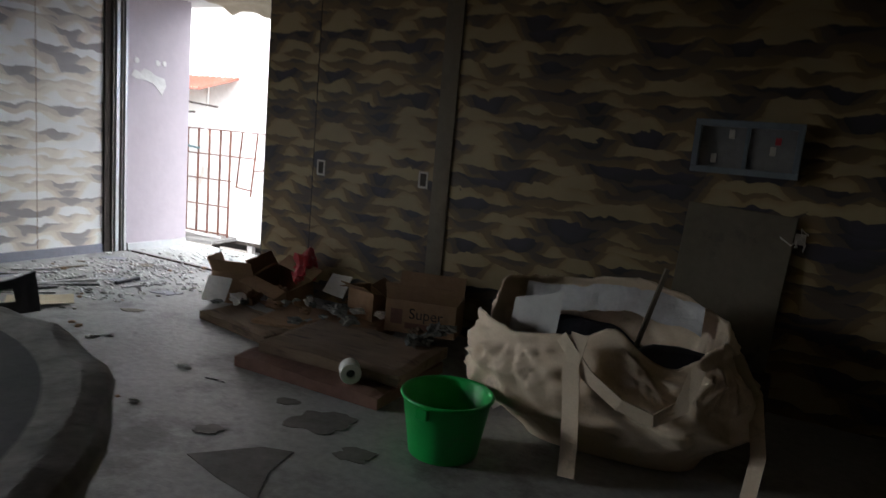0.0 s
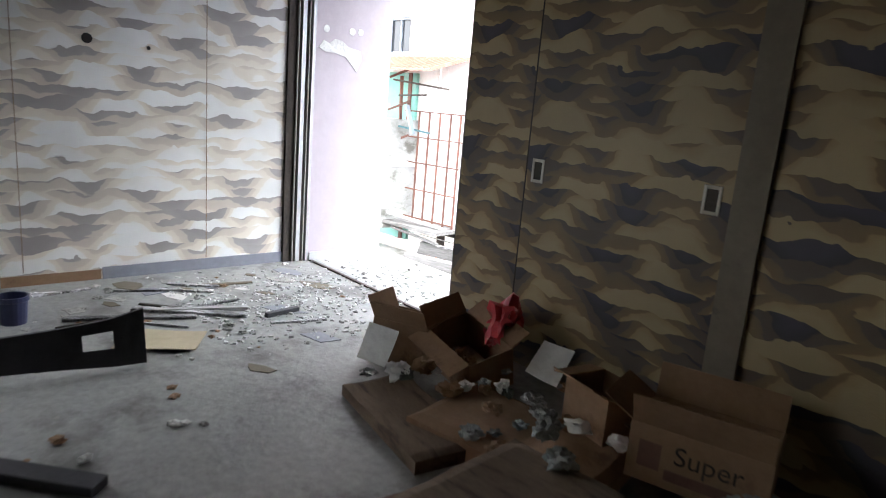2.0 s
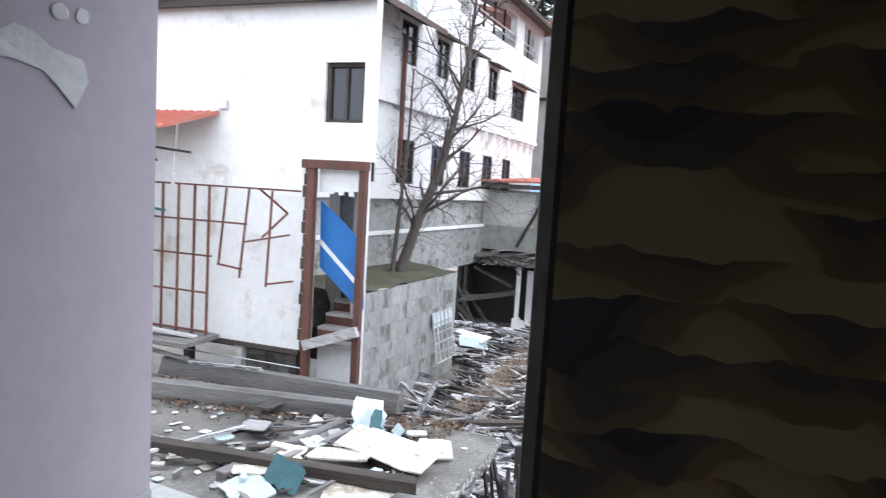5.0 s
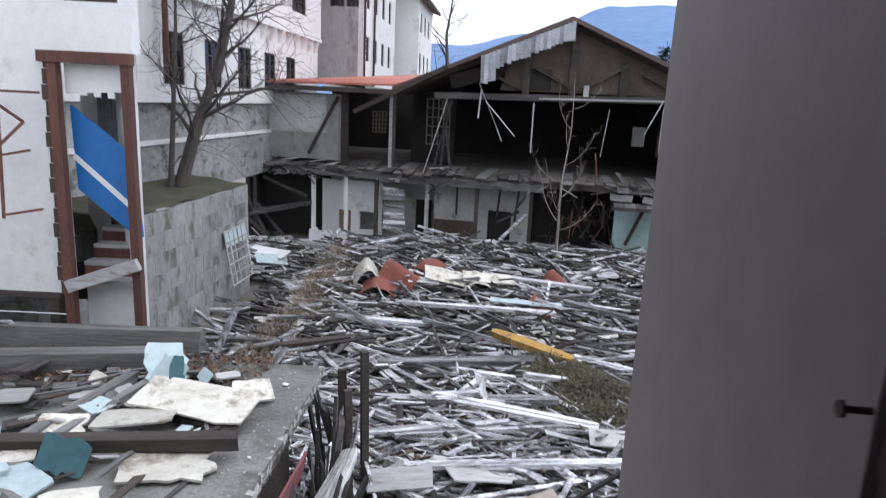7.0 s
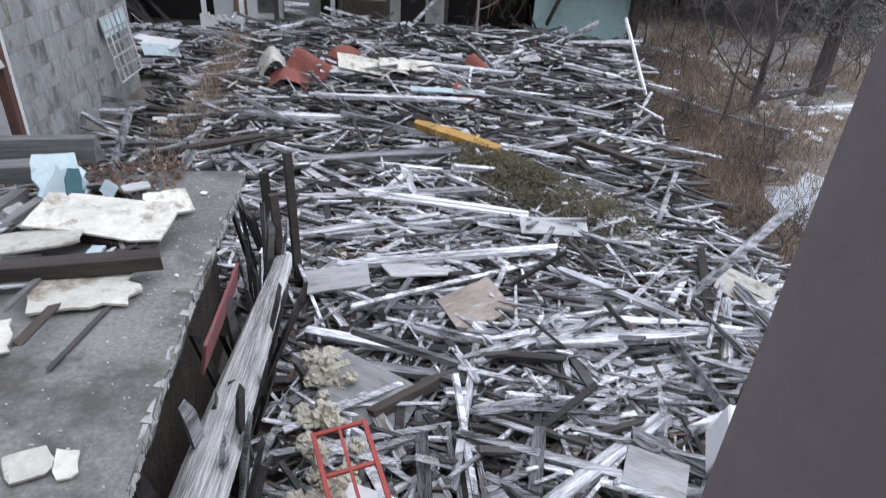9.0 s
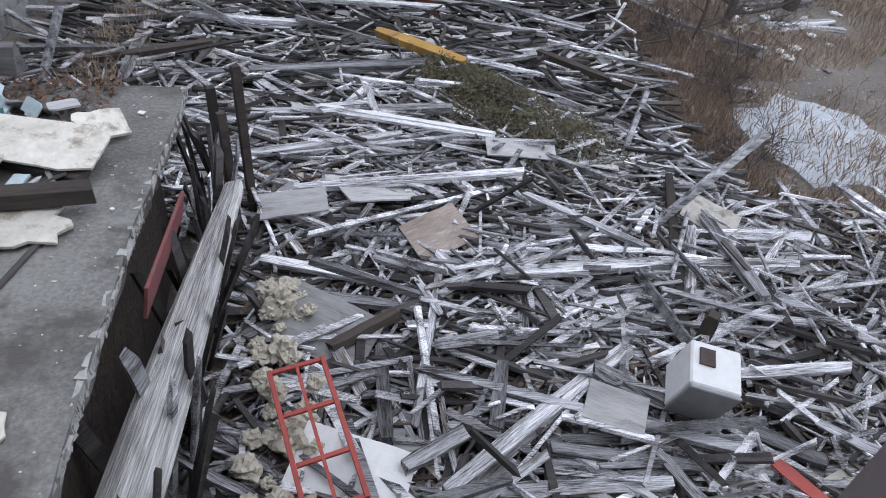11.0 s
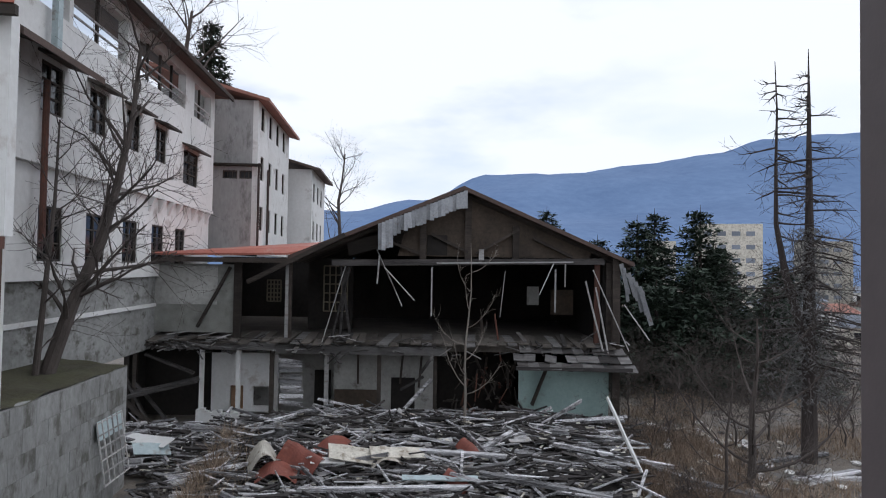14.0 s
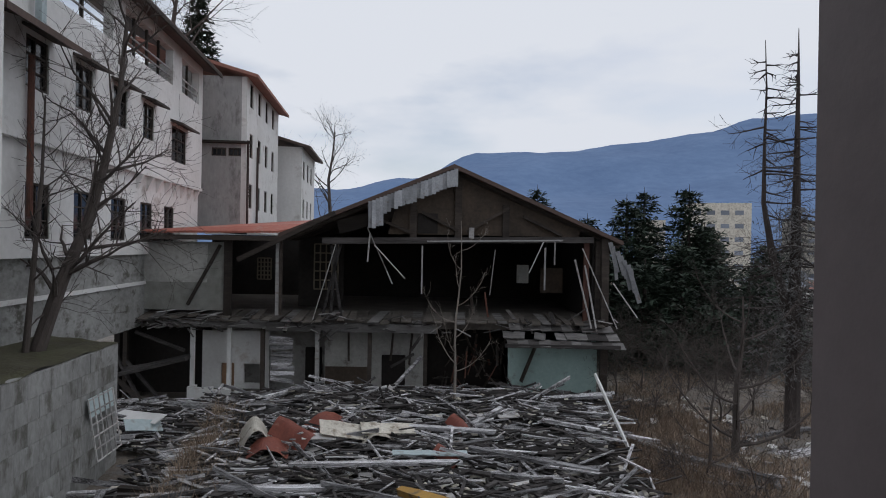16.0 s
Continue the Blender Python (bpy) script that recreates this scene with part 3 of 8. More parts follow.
# ---- things on the room floor ----
def big_bag():
    h = holder("bulk_bag", pose(0.82, 3.12, 0, 0, 0, -22), "large beige woven bulk bag, slumped open, filled with rubbish", "bulk bag")
    nseg, rows = 200, 64
    bm = bmesh.new()
    rings = []

    def ridge(v):
        return 1 - 2 * abs(noise.noise(v))

    def folds(x, y, z):
        """Folds that run from the rim's pulled-up points, sagging creases across, and fine crumpling."""
        out = 0.0
        for ax, az, turn, reach in ((0.12, 0.66, 4.2, 0.34), (0.60, 0.60, 3.6, 0.36), (-0.42, 0.55, 4.0, 0.32), (-0.10, 0.0, 3.0, 0.25)):
            dx, dz = x - ax, az - z
            d = math.hypot(dx, dz)
            phi = math.atan2(dx, dz + 1e-6)
            out += 0.085 * ridge((phi * turn + 3 * ax, d * 1.2, y * 1.5)) ** 3 * math.exp(-d / reach) * smooth(0.02, 0.16, d)
        sag = z * 11 + 2.2 * noise.noise((x * 2.1, y * 2.1, 4.0)) + 1.6 * x
        out += 0.055 * (abs((sag % 2) - 1) - 0.5) * smooth(0.55, 0.2, z)
        out += 0.05 * ridge((x * 3.2 + z * 1.5, y * 3.2, z * 5.0)) ** 3 + 0.007 * ridge((x * 12 + z * 6, y * 12 + 4, z * 15))
        out += 0.035 * max(0.0, ridge((x * 4.5 + z * 5, y * 5, z * 2.5 - x * 2))) ** 6
        return out

    for r in range(rows + 1):
        t = r / rows
        ring = []
        for k in range(nseg):
            a = 2 * math.pi * k / nseg
            ca, sa = math.cos(a), math.sin(a)
            cx, cy = math.copysign(abs(ca) ** 0.6, ca), math.copysign(abs(sa) ** 0.6, sa)
            x = 0.66 * cx
            back, front = smooth(-0.25, 0.35, sa), smooth(0.25, -0.35, sa)
            rim = back * (0.69 + 0.06 * math.exp(-((x - 0.12) / 0.3) ** 2) - 0.05 * smooth(0.2, 0.66, x))
            rim += front * (0.595 + 0.07 * math.exp(-((x - 0.12) / 0.09) ** 2) - 0.075 * math.exp(-((x - 0.38) / 0.13) ** 2) - 0.04 * math.exp(-((x + 0.34) / 0.14) ** 2) + 0.05 * math.exp(-((x - 0.62) / 0.08) ** 2))
            rim += 0.012 * noise.noise((ca * 6, sa * 6, 2.0)) + 0.006 * noise.noise((ca * 17, sa * 17, 2.0))
            if t < 0.7:
                q = t / 0.7
                z = rim * q
                s = 0.68 + 0.36 * smooth(0, 0.5, q) - 0.10 * smooth(0.5, 1.0, q)
                lean = 0.11 * (1 - q)
            else:
                q = (t - 0.7) / 0.3
                z = rim - 0.34 * q
                s = 0.925 - 0.10 * q
                lean = 0.0
            f = folds(x, 0.46 * cy, z) * min(1, t * 4) * (0.45 if t > 0.62 else 1.0) - 0.05
            ring.append(bm.verts.new((x * (s + f) + lean, 0.46 * cy * (s + 1.2 * f), max(0.004, z + 0.2 * f))))
        rings.append(ring)
    for r in range(rows):
        for k in range(nseg):
            bm.faces.new((rings[r][k], rings[r][(k + 1) % nseg], rings[r + 1][(k + 1) % nseg], rings[r + 1][k]))
    bm.faces.new(rings[0])
    body = part("body", bm, M_CANVAS, h)
    for f in body.data.polygons:
        f.use_smooth = True

    def ribbon(name, pts, w, label):
        bm = bmesh.new()
        prev = None
        for i, p in enumerate(pts):
            p = Vector(p)
            d = (Vector(pts[min(i + 1, len(pts) - 1)]) - Vector(pts[max(i - 1, 0)])).normalized()
            side = d.cross(Vector((0.15, 1, 0.2))).normalized() * w / 2
            up = side.cross(d).normalized() * 0.004
            cur = [bm.verts.new(p + s) for s in (side + up, -side + up, -side - up, side - up)]
            if prev:
                for j in range(4):
                    bm.faces.new((prev[j], prev[(j + 1) % 4], cur[(j + 1) % 4], cur[j]))
            else:
                bm.faces.new(cur)
            prev = cur
        bm.faces.new(prev[::-1])
        part(name, bm, M_CANVAS, h, label)
    ribbon("strap", [(-0.02, -0.50, 0.62), (-0.04, -0.53, 0.50), (-0.02, -0.54, 0.34), (0.0, -0.56, 0.16), (0.01, -0.60, 0.02)], 0.075, "hanging webbing strap")
    ribbon("strap", [(-0.10, -0.50, 0.60), (0.03, -0.53, 0.46), (0.18, -0.55, 0.37), (0.32, -0.54, 0.33), (0.42, -0.50, 0.40), (0.46, -0.46, 0.56)], 0.06, "looped webbing strap")
    ribbon("strap", [(0.60, -0.22, 0.58), (0.70, -0.28, 0.42), (0.74, -0.34, 0.20), (0.72, -0.40, 0.03)], 0.06, "hanging webbing strap")
    bm = bmesh.new()
    bmesh.ops.create_grid(bm, x_segments=20, y_segments=16, size=0.5, matrix=Matrix.Diagonal((0.98, 0.72, 1, 1)))
    for v in bm.verts:
        v.co.z = 0.40 + 0.12 * noise.noise((v.co.x * 4, v.co.y * 4, 2.0)) + 0.06 * v.co.y
    part("rubbish_fill", bm, M_BLACKPLASTIC, h, "dark rubbish inside the bag")
    bm = bmesh.new()
    bmesh.ops.create_grid(bm, x_segments=26, y_segments=8, size=0.5, matrix=Matrix.Diagonal((0.92, 0.15, 1, 1)))
    for v in bm.verts:
        x, y = v.co.x, v.co.y
        v.co.z = 0.585 + 0.9 * y + 0.06 * math.exp(-((x - 0.1) / 0.3) ** 2) + 0.03 * noise.noise((x * 7, y * 11, 5.0)) + 0.012 * noise.noise((x * 23, y * 23, 5.0))
        v.co.y = 0.27 + 0.35 * y - 0.5 * max(0.0, abs(x) - 0.3) ** 1.5 + 0.02 * noise.noise((x * 9, y * 9, 8.0))
    part("liner", bm, M_LINER, h, "crumpled pale plastic liner")
    bm = bmesh.new()
    bmesh.ops.create_grid(bm, x_segments=12, y_segments=8, size=0.5, matrix=Matrix.Diagonal((0.24, 0.3, 1, 1)))
    for v in bm.verts:
        x, y = v.co.x, v.co.y
        v.co = Vector((-0.30 + x, -0.18 + 0.4 * y, 0.56 + 0.75 * y + 0.3 * x + 0.02 * noise.noise((x * 9, y * 9, 1))))
    part("paper", bm, M_PAPER, h, "white paper sheet")
    bm = bmesh.new()
    beam(bm, (0.16, 0.06, 0.42), (0.26, 0.10, 0.86), 0.02, 0.02)
    part("stick", bm, M_TANBOARD, h, "thin wooden stick")


big_bag()


def bucket():
    h = holder("bucket", pose(0.08, 2.75, 0), "bright green plastic bucket standing on the floor", "bucket")
    bm = bmesh.new()
    n = 40
    prof = [(0.0, 0.004), (0.155, 0.0), (0.158, 0.01), (0.198, 0.255), (0.208, 0.262), (0.212, 0.27), (0.208, 0.278), (0.196, 0.276), (0.192, 0.262), (0.153, 0.02), (0.0, 0.016)]
    rings = [[bm.verts.new((r * math.cos(2 * math.pi * k / n), r * math.sin(2 * math.pi * k / n), z)) for k in range(n)] if r else [bm.verts.new((0, 0, z))] for r, z in prof]
    for a, b in zip(rings, rings[1:]):
        for k in range(n):
            vs = [a[k % len(a)], a[(k + 1) % len(a)], b[(k + 1) % len(b)], b[k % len(b)]]
            uniq = []
            for v in vs:
                if v not in uniq:
                    uniq.append(v)
            bm.faces.new(uniq)
    body = part("body", bm, M_GREEN, h)
    for f in body.data.polygons:
        f.use_smooth = True
    for a in (60, 240):
        bm = bmesh.new()
        box(bm, 0.196, 0.222, -0.03, 0.03, 0.215, 0.262, Matrix.Rotation(radians(a), 4, "Z"))
        part("handle_lug", bm, M_GREEN, h, bevel=0.004)


bucket()


def mattress_slab(name, m, w, d, t, mat, label, category):
    bm = bmesh.new()
    nx, ny = 18, 12
    lo, hi = {}, {}
    for i in range(nx + 1):
        for j in range(ny + 1):
            x, y = w * (i / nx - 0.5), d * (j / ny - 0.5)
            edge = min(i, nx - i, j, ny - j)
            z = t * (0.8 if edge == 0 else 1.0) + 0.02 * noise.noise((x * 5, y * 5, w * 9))
            hi[i, j] = bm.verts.new((x, y, z))
            lo[i, j] = bm.verts.new((x, y, 0.002))
    for i in range(nx):
        for j in range(ny):
            bm.faces.new((hi[i, j], hi[i + 1, j], hi[i + 1, j + 1], hi[i, j + 1]))
            bm.faces.new((lo[i, j], lo[i, j + 1], lo[i + 1, j + 1], lo[i + 1, j]))
    for i in range(nx):
        for j in (0, ny):
            bm.faces.new((lo[i, j], lo[i + 1, j], hi[i + 1, j], hi[i, j]))
    for j in range(ny):
        for i in (0, nx):
            bm.faces.new((lo[i, j], lo[i, j + 1], hi[i, j + 1], hi[i, j]))
    return thing(name, bm, mat, m, label, category)


mattress_slab("board_pallet", ROOM @ pose(3.78, -1.22, 0.0, 0, 0, 1), 0.98, 0.72, 0.085, M_BOARDRED, "thin board pallet with dark red edges on the floor", "board")
mattress_slab("floor_mat", ROOM @ pose(3.83, -1.16, 0.09, 0, 0, 4), 0.92, 0.62, 0.075, M_QUILT, "brown stained folded mat lying on the board", "mat")
mattress_slab("floor_mat", ROOM @ pose(2.82, -0.98, 0.0, 0, 0, -10), 0.74, 0.34, 0.07, M_QUILT, "brown stained folded mat beside the boxes", "mat")
mattress_slab("flattened_carton", ROOM @ pose(3.25, -0.72, 0.0, 0, 0, 12), 0.85, 0.50, 0.10, M_CARD, "flattened brown cardboard pile under the rubbish", "cardboard")


def tape_roll():
    h = holder("tape_roll", ROOM @ pose(4.06, -1.52, 0.145, 0, 0, 41), "white roll with a dark core lying on the mat", "roll")
    bm = bmesh.new()
    n = 28
    prof = [(0.024, -0.05), (0.052, -0.05), (0.056, -0.046), (0.056, 0.046), (0.052, 0.05), (0.024, 0.05)]
    rings = [[bm.verts.new((r * math.cos(2 * math.pi * k / n), y, r * math.sin(2 * math.pi * k / n))) for k in range(n)] for r, y in prof]
    for a, b in zip(rings, rings[1:] + rings[:1]):
        for k in range(n):
            bm.faces.new((a[k], a[(k + 1) % n], b[(k + 1) % n], b[k]))
    part("roll", bm, M_PAPER, h)
    bm = bmesh.new()
    bmesh.ops.create_cone(bm, cap_ends=True, segments=20, radius1=0.023, radius2=0.023, depth=0.06, matrix=pose(0, 0, 0, 90, 0, 0))
    part("core", bm, M_BLACKPLASTIC, h, "dark core")


tape_roll()


def carton(m, w, d, hgt, label, flaps=(40, 60, 110, 130), t=0.006):
    h = holder("cardboard_box", m, label, "cardboard box", group="cardboard boxes")
    bm = bmesh.new()
    box(bm, -w / 2, w / 2, -d / 2, d / 2, 0, t)
    part("bottom", bm, M_CARD, h)
    sides = ((0, w, -d / 2), (180, w, -d / 2), (90, d, -w / 2), (270, d, -w / 2))
    for (a, ln, off), flap in zip(sides, flaps):
        rot = Matrix.Rotation(radians(a), 4, "Z")
        bm = bmesh.new()
        box(bm, -ln / 2 + 0.001, ln / 2 - 0.001, off, off + t, t, hgt, rot)
        part("side", bm, M_CARD, h)
        if flap is not None:
            bm = bmesh.new()
            box(bm, -ln / 2 + 0.006, ln / 2 - 0.006, -t / 2, t / 2, 0, min(w, d) * 0.45, rot @ Matrix.Translation((0, off + t / 2, hgt + 0.002)) @ Matrix.Rotation(radians(flap), 4, "X"))
            part("flap", bm, M_CARD, h)
    return h


carton(ROOM @ pose(2.22, -0.52, 0.0, 0, 0, 22), 0.34, 0.26, 0.24, "open brown cardboard box among rubbish by the doors", (30, None, 50, 25))
carton(ROOM @ pose(2.58, -0.40, 0.03, 14, 8, -8), 0.42, 0.26, 0.22, "tipped brown cardboard box with flaps hanging", (100, 70, None, 40))
SUPER = ROOM @ pose(3.88, -0.44, 0.102, 0, 0, 16)
super_box = carton(SUPER, 0.48, 0.30, 0.22, "open brown cardboard box printed with dark lettering", (25, 10, None, 60))


def lettering(text, size, m, mat, parent):
    cu = bpy.data.curves.new("lettering", "FONT")
    cu.body, cu.size, cu.extrude, cu.align_x = text, size, 0.0006, "CENTER"
    tmp = new("lettering", cu)
    me = bpy.data.meshes.new_from_object(tmp)
    bpy.data.objects.remove(tmp)
    me.materials.append(mat)
    ob = new("lettering", me)
    ob.parent = parent
    ob.matrix_local = m
    return ob


lettering("Super", 0.10, pose(0.04, -0.1512, 0.105, 90, 0, 0), M_DARKWOOD, super_box)
for a in ((-0.10, 0.20, 0.035, 0.075), (-0.2, -0.12, 0.06, 0.16)):
    bm = bmesh.new()
    box(bm, a[0], a[1], -0.1522, -0.1505, a[2], a[3])
    part("printed_panel", bm, M_BOARDRED, super_box, "rust red printed band")
carton(ROOM @ pose(3.42, -0.42, 0.10, 0, 0, -12), 0.26, 0.22, 0.20, "small brown cardboard box, torn open", (60, None, 80, 100))


def crumple(name, m, r, mat, seed, label, category, flat=0.6, group=""):
    bm = bmesh.new()
    bmesh.ops.create_icosphere(bm, subdivisions=3, radius=1.0)
    for v in bm.verts:
        p = v.co.copy()
        k = 1.15 + 0.6 * noise.noise(p * 1.6 + Vector((seed, 0, 0))) - 0.9 * abs(noise.noise(p * 2.7 + Vector((seed, seed, 0)))) + 0.25 * noise.noise(p * 4.1 + Vector((0, seed, 0))) + 0.1 * noise.noise(p * 9 + Vector((0, 0, seed)))
        v.co = Vector((p.x * k * r, p.y * k * r, p.z * k * r * flat))
    lo = min(v.co.z for v in bm.verts)
    for v in bm.verts:
        v.co.z -= lo
    return thing(name, bm, mat, m, label, category, group=group)


crumple("plastic_bag", ROOM @ pose(2.66, -0.26, 0.14, 0, 0, 0), 0.10, M_REDBAG, 3.0, "crumpled red plastic bag with pale print", "plastic bag", 1.3)
crumple("plastic_bag", ROOM @ pose(3.60, -0.92, 0.165), 0.055, M_PLASTICBAG, 5.5, "crumpled grey green plastic bag", "plastic bag", 0.6)
crumple("plastic_bag", ROOM @ pose(3.45, -0.82, 0.165), 0.055, M_PLASTICBAG, 8.1, "crumpled clear plastic bag", "plastic bag", 0.7)
random.seed(21)
for i in range(34):
    u, v = random.uniform(2.3, 4.2), random.uniform(-1.0, -0.25)
    z = 0.10 if u < 3.4 else 0.16
    s = random.uniform(0.025, 0.06)
    mat = random.choice([M_PAPER, M_PLASTICBAG, M_CARD, M_CARD, M_QUILT, M_PLASTICBAG])
    word = {M_PAPER: "crumpled white paper scrap", M_PLASTICBAG: "crumpled dirty plastic wrapper", M_CARD: "torn brown cardboard scrap", M_QUILT: "balled brown cloth rag"}[mat]
    crumple("rubbish", ROOM @ pose(u, v, z, 0, 0, random.uniform(0, 360)), s, mat, i * 1.7, word + " in the rubbish heap", "rubbish", random.uniform(0.3, 0.8), "rubbish heap")
sheet("paper_sheet", M_PAPER, ROOM @ pose(2.20, -0.72, 0.11, 62, 0, 15), 0.20, 0.20, "white paper leaning on the open box", "paper", 4, 0.02)
sheet("paper_sheet", M_PAPER, ROOM @ pose(3.05, -0.34, 0.24, 40, 10, 20), 0.16, 0.2, "white paper sheet stuck in the rubbish", "paper", 6, 0.03)
sheet("paper_sheet", M_PAPER, pose(0.36, 3.28, 0.10, 35, -20, 30), 0.17, 0.15, "stiff white card beside the bulk bag", "card", 2, 0.005)


def fallen_cover():
    """A long dark moulded cover lying on its edge, with a hand hole near its tip."""
    bm = bmesh.new()
    n = 22
    prof = []
    for i in range(n + 1):
        t = i / n
        prof.append((1.5 * t, 0.10 + 0.16 * t ** 3, 0.02 + 0.10 * math.sin(math.pi * min(1, t * 1.1)) * 0.4))
    top, bot = [], []
    for x, hgt, lift in prof:
        top.append([bm.verts.new((x, 0.03 * math.sin(x * 3), lift + hgt)), bm.verts.new((x, 0.03 * math.sin(x * 3) + 0.02, lift + hgt))])
        bot.append([bm.verts.new((x, -0.10, lift)), bm.verts.new((x, -0.08, lift))])
    for i in range(n):
        if i in (18, 19):
            continue
        bm.faces.new((bot[i][0], bot[i + 1][0], top[i + 1][0], top[i][0]))
        bm.faces.new((bot[i][1], top[i][1], top[i + 1][1], bot[i + 1][1]))
    for i in range(n):
        bm.faces.new((top[i][0], top[i + 1][0], top[i + 1][1], top[i][1]))
        bm.faces.new((bot[i][0], bot[i][1], bot[i + 1][1], bot[i + 1][0]))
    for i in (18, 19):
        for lo, hi in ((0.0, 0.35), (0.75, 1.0)):
            for s in (0, 1):
                q = [bot[i][s].co.lerp(top[i][s].co, lo), bot[i + 1][s].co.lerp(top[i + 1][s].co, lo), bot[i + 1][s].co.lerp(top[i + 1][s].co, hi), bot[i][s].co.lerp(top[i][s].co, hi)]
                bm.faces.new([bm.verts.new(c) for c in q])
    thing("plastic_cover", bm, M_BLACKPLASTIC, pose(-3.55, 2.98, 0.0, 0, 0, 57), "long black moulded plastic cover lying on the floor", "plastic cover")


fallen_cover()


def floor_plank(a, b, w, t, mat, label):
    bm = bmesh.new()
    beam(bm, (a[0], a[1], t / 2 + 0.002), (b[0], b[1], t / 2 + 0.002), w, t)
    thing("plank", bm, mat, Matrix.Identity(4), label, "plank", bevel=0.003)


floor_plank((-3.1, 3.05), (-1.98, 3.33), 0.09, 0.04, M_BLACKPLASTIC, "dark painted strip lying on the floor")
floor_plank((-3.50, 4.40), (-2.95, 4.86), 0.05, 0.02, M_PLANK, "grey timber strip lying near the wall")
floor_plank((-3.35, 4.75), (-2.72, 5.05), 0.06, 0.02, M_PLANK, "grey timber strip lying near the wall")
floor_plank((-3.2, 4.80), (-2.80, 5.16), 0.04, 0.025, M_ALU, "bent metal strip lying near the wall")
floor_plank((-2.62, 5.10), (-2.54, 5.33), 0.035, 0.03, M_BLACKPLASTIC, "short black stick on the floor")
floor_plank((-1.22, 3.33), (-1.10, 3.29), 0.012, 0.008, M_PLANK, "thin splinter of wood on the floor")
sheet("paper_sheet", surface("yellowed_card", (0.58, 0.50, 0.34), (0.46, 0.39, 0.26), 0.8, big=3, fine=18, bump=0.1), pose(-2.83, 4.46, 0.0, 0, 0, 30), 0.42, 0.30, "yellowed card sheet on the floor", "card", 8, 0.02, 2.0)


def flat_scrap(pts, mat, label):
    bm = bmesh.new()
    lo = [bm.verts.new((x, y, 0.001)) for x, y in pts]
    hi = [bm.verts.new((x, y, 0.004)) for x, y in pts]
    bm.faces.new(hi)
    bm.faces.new(lo[::-1])
    for i in range(len(pts)):
        bm.faces.new((lo[i], lo[(i + 1) % len(pts)], hi[(i + 1) % len(pts)], hi[i]))
    thing("flat_scrap", bm, mat, Matrix.Identity(4), label, "scrap", group="flat scraps on the floor")


# damp stains of the floor, added as thin raised pieces
M_DAMP = surface("damp_dark_floor_stain", (0.21, 0.195, 0.18), (0.10, 0.09, 0.08), 0.7, big=4, fine=20, bump=0.2)
flat_scrap([(-0.98, 2.50), (-0.70, 2.62), (-0.56, 2.60), (-0.62, 2.40), (-0.60, 2.20), (-0.80, 2.34)], M_DAMP, "dark damp floor stain, laid as a flat piece")
for cx, cy, w, d, seed in ((-0.50, 2.92, 0.15, 0.13, 1), (-0.98, 2.74, 0.07, 0.05, 2), (-0.72, 3.12, 0.06, 0.04, 3), (-0.30, 2.62, 0.09, 0.06, 5)):
    ring = []
    for k in range(28):
        a = 2 * math.pi * k / 28
        r = 1 + 0.45 * noise.noise((math.cos(a) * 1.3 + seed, math.sin(a) * 1.3, seed * 2.0)) + 0.25 * noise.noise((math.cos(a) * 4 + seed, math.sin(a) * 4, 1.0))
        ring.append((cx + w * r * math.cos(a), cy + d * r * math.sin(a)))
    flat_scrap(ring, M_DAMP, "dark damp floor patch, laid as a thin flat piece")
rnd = random.Random(88)
for i in range(26):
    p = ROOM @ Vector((0.2 + abs(rnd.gauss(0, 0.6)), rnd.uniform(-2.3, -0.25), 0))
    w = rnd.uniform(0.04, 0.2)
    n = rnd.choice((4, 5, 6))
    flat_scrap([(p.x + w * rnd.uniform(0.5, 1.1) * math.cos(6.283 * k / n + 0.4), p.y + 0.6 * w * rnd.uniform(0.5, 1.1) * math.sin(6.283 * k / n + 0.4)) for k in range(n)], rnd.choice([M_CHIPPED, M_PAPER, M_TANBOARD, M_CHIPPED, M_BASEBOARD]), "torn flat scrap fallen by the papered wall")
for i in range(12):
    p = ROOM @ Vector((0.15 + abs(rnd.gauss(0, 0.45)), rnd.uniform(-2.2, -0.5), 0))
    a = rnd.uniform(0.2, 1.3)
    floor_plank((p.x, p.y), (p.x + 0.35 * math.cos(a), p.y + 0.35 * math.sin(a)), rnd.uniform(0.012, 0.035), 0.012, rnd.choice([M_PLANK, M_PLANK, M_TANBOARD, M_DARKWOOD]), "broken lath lying near the papered wall")


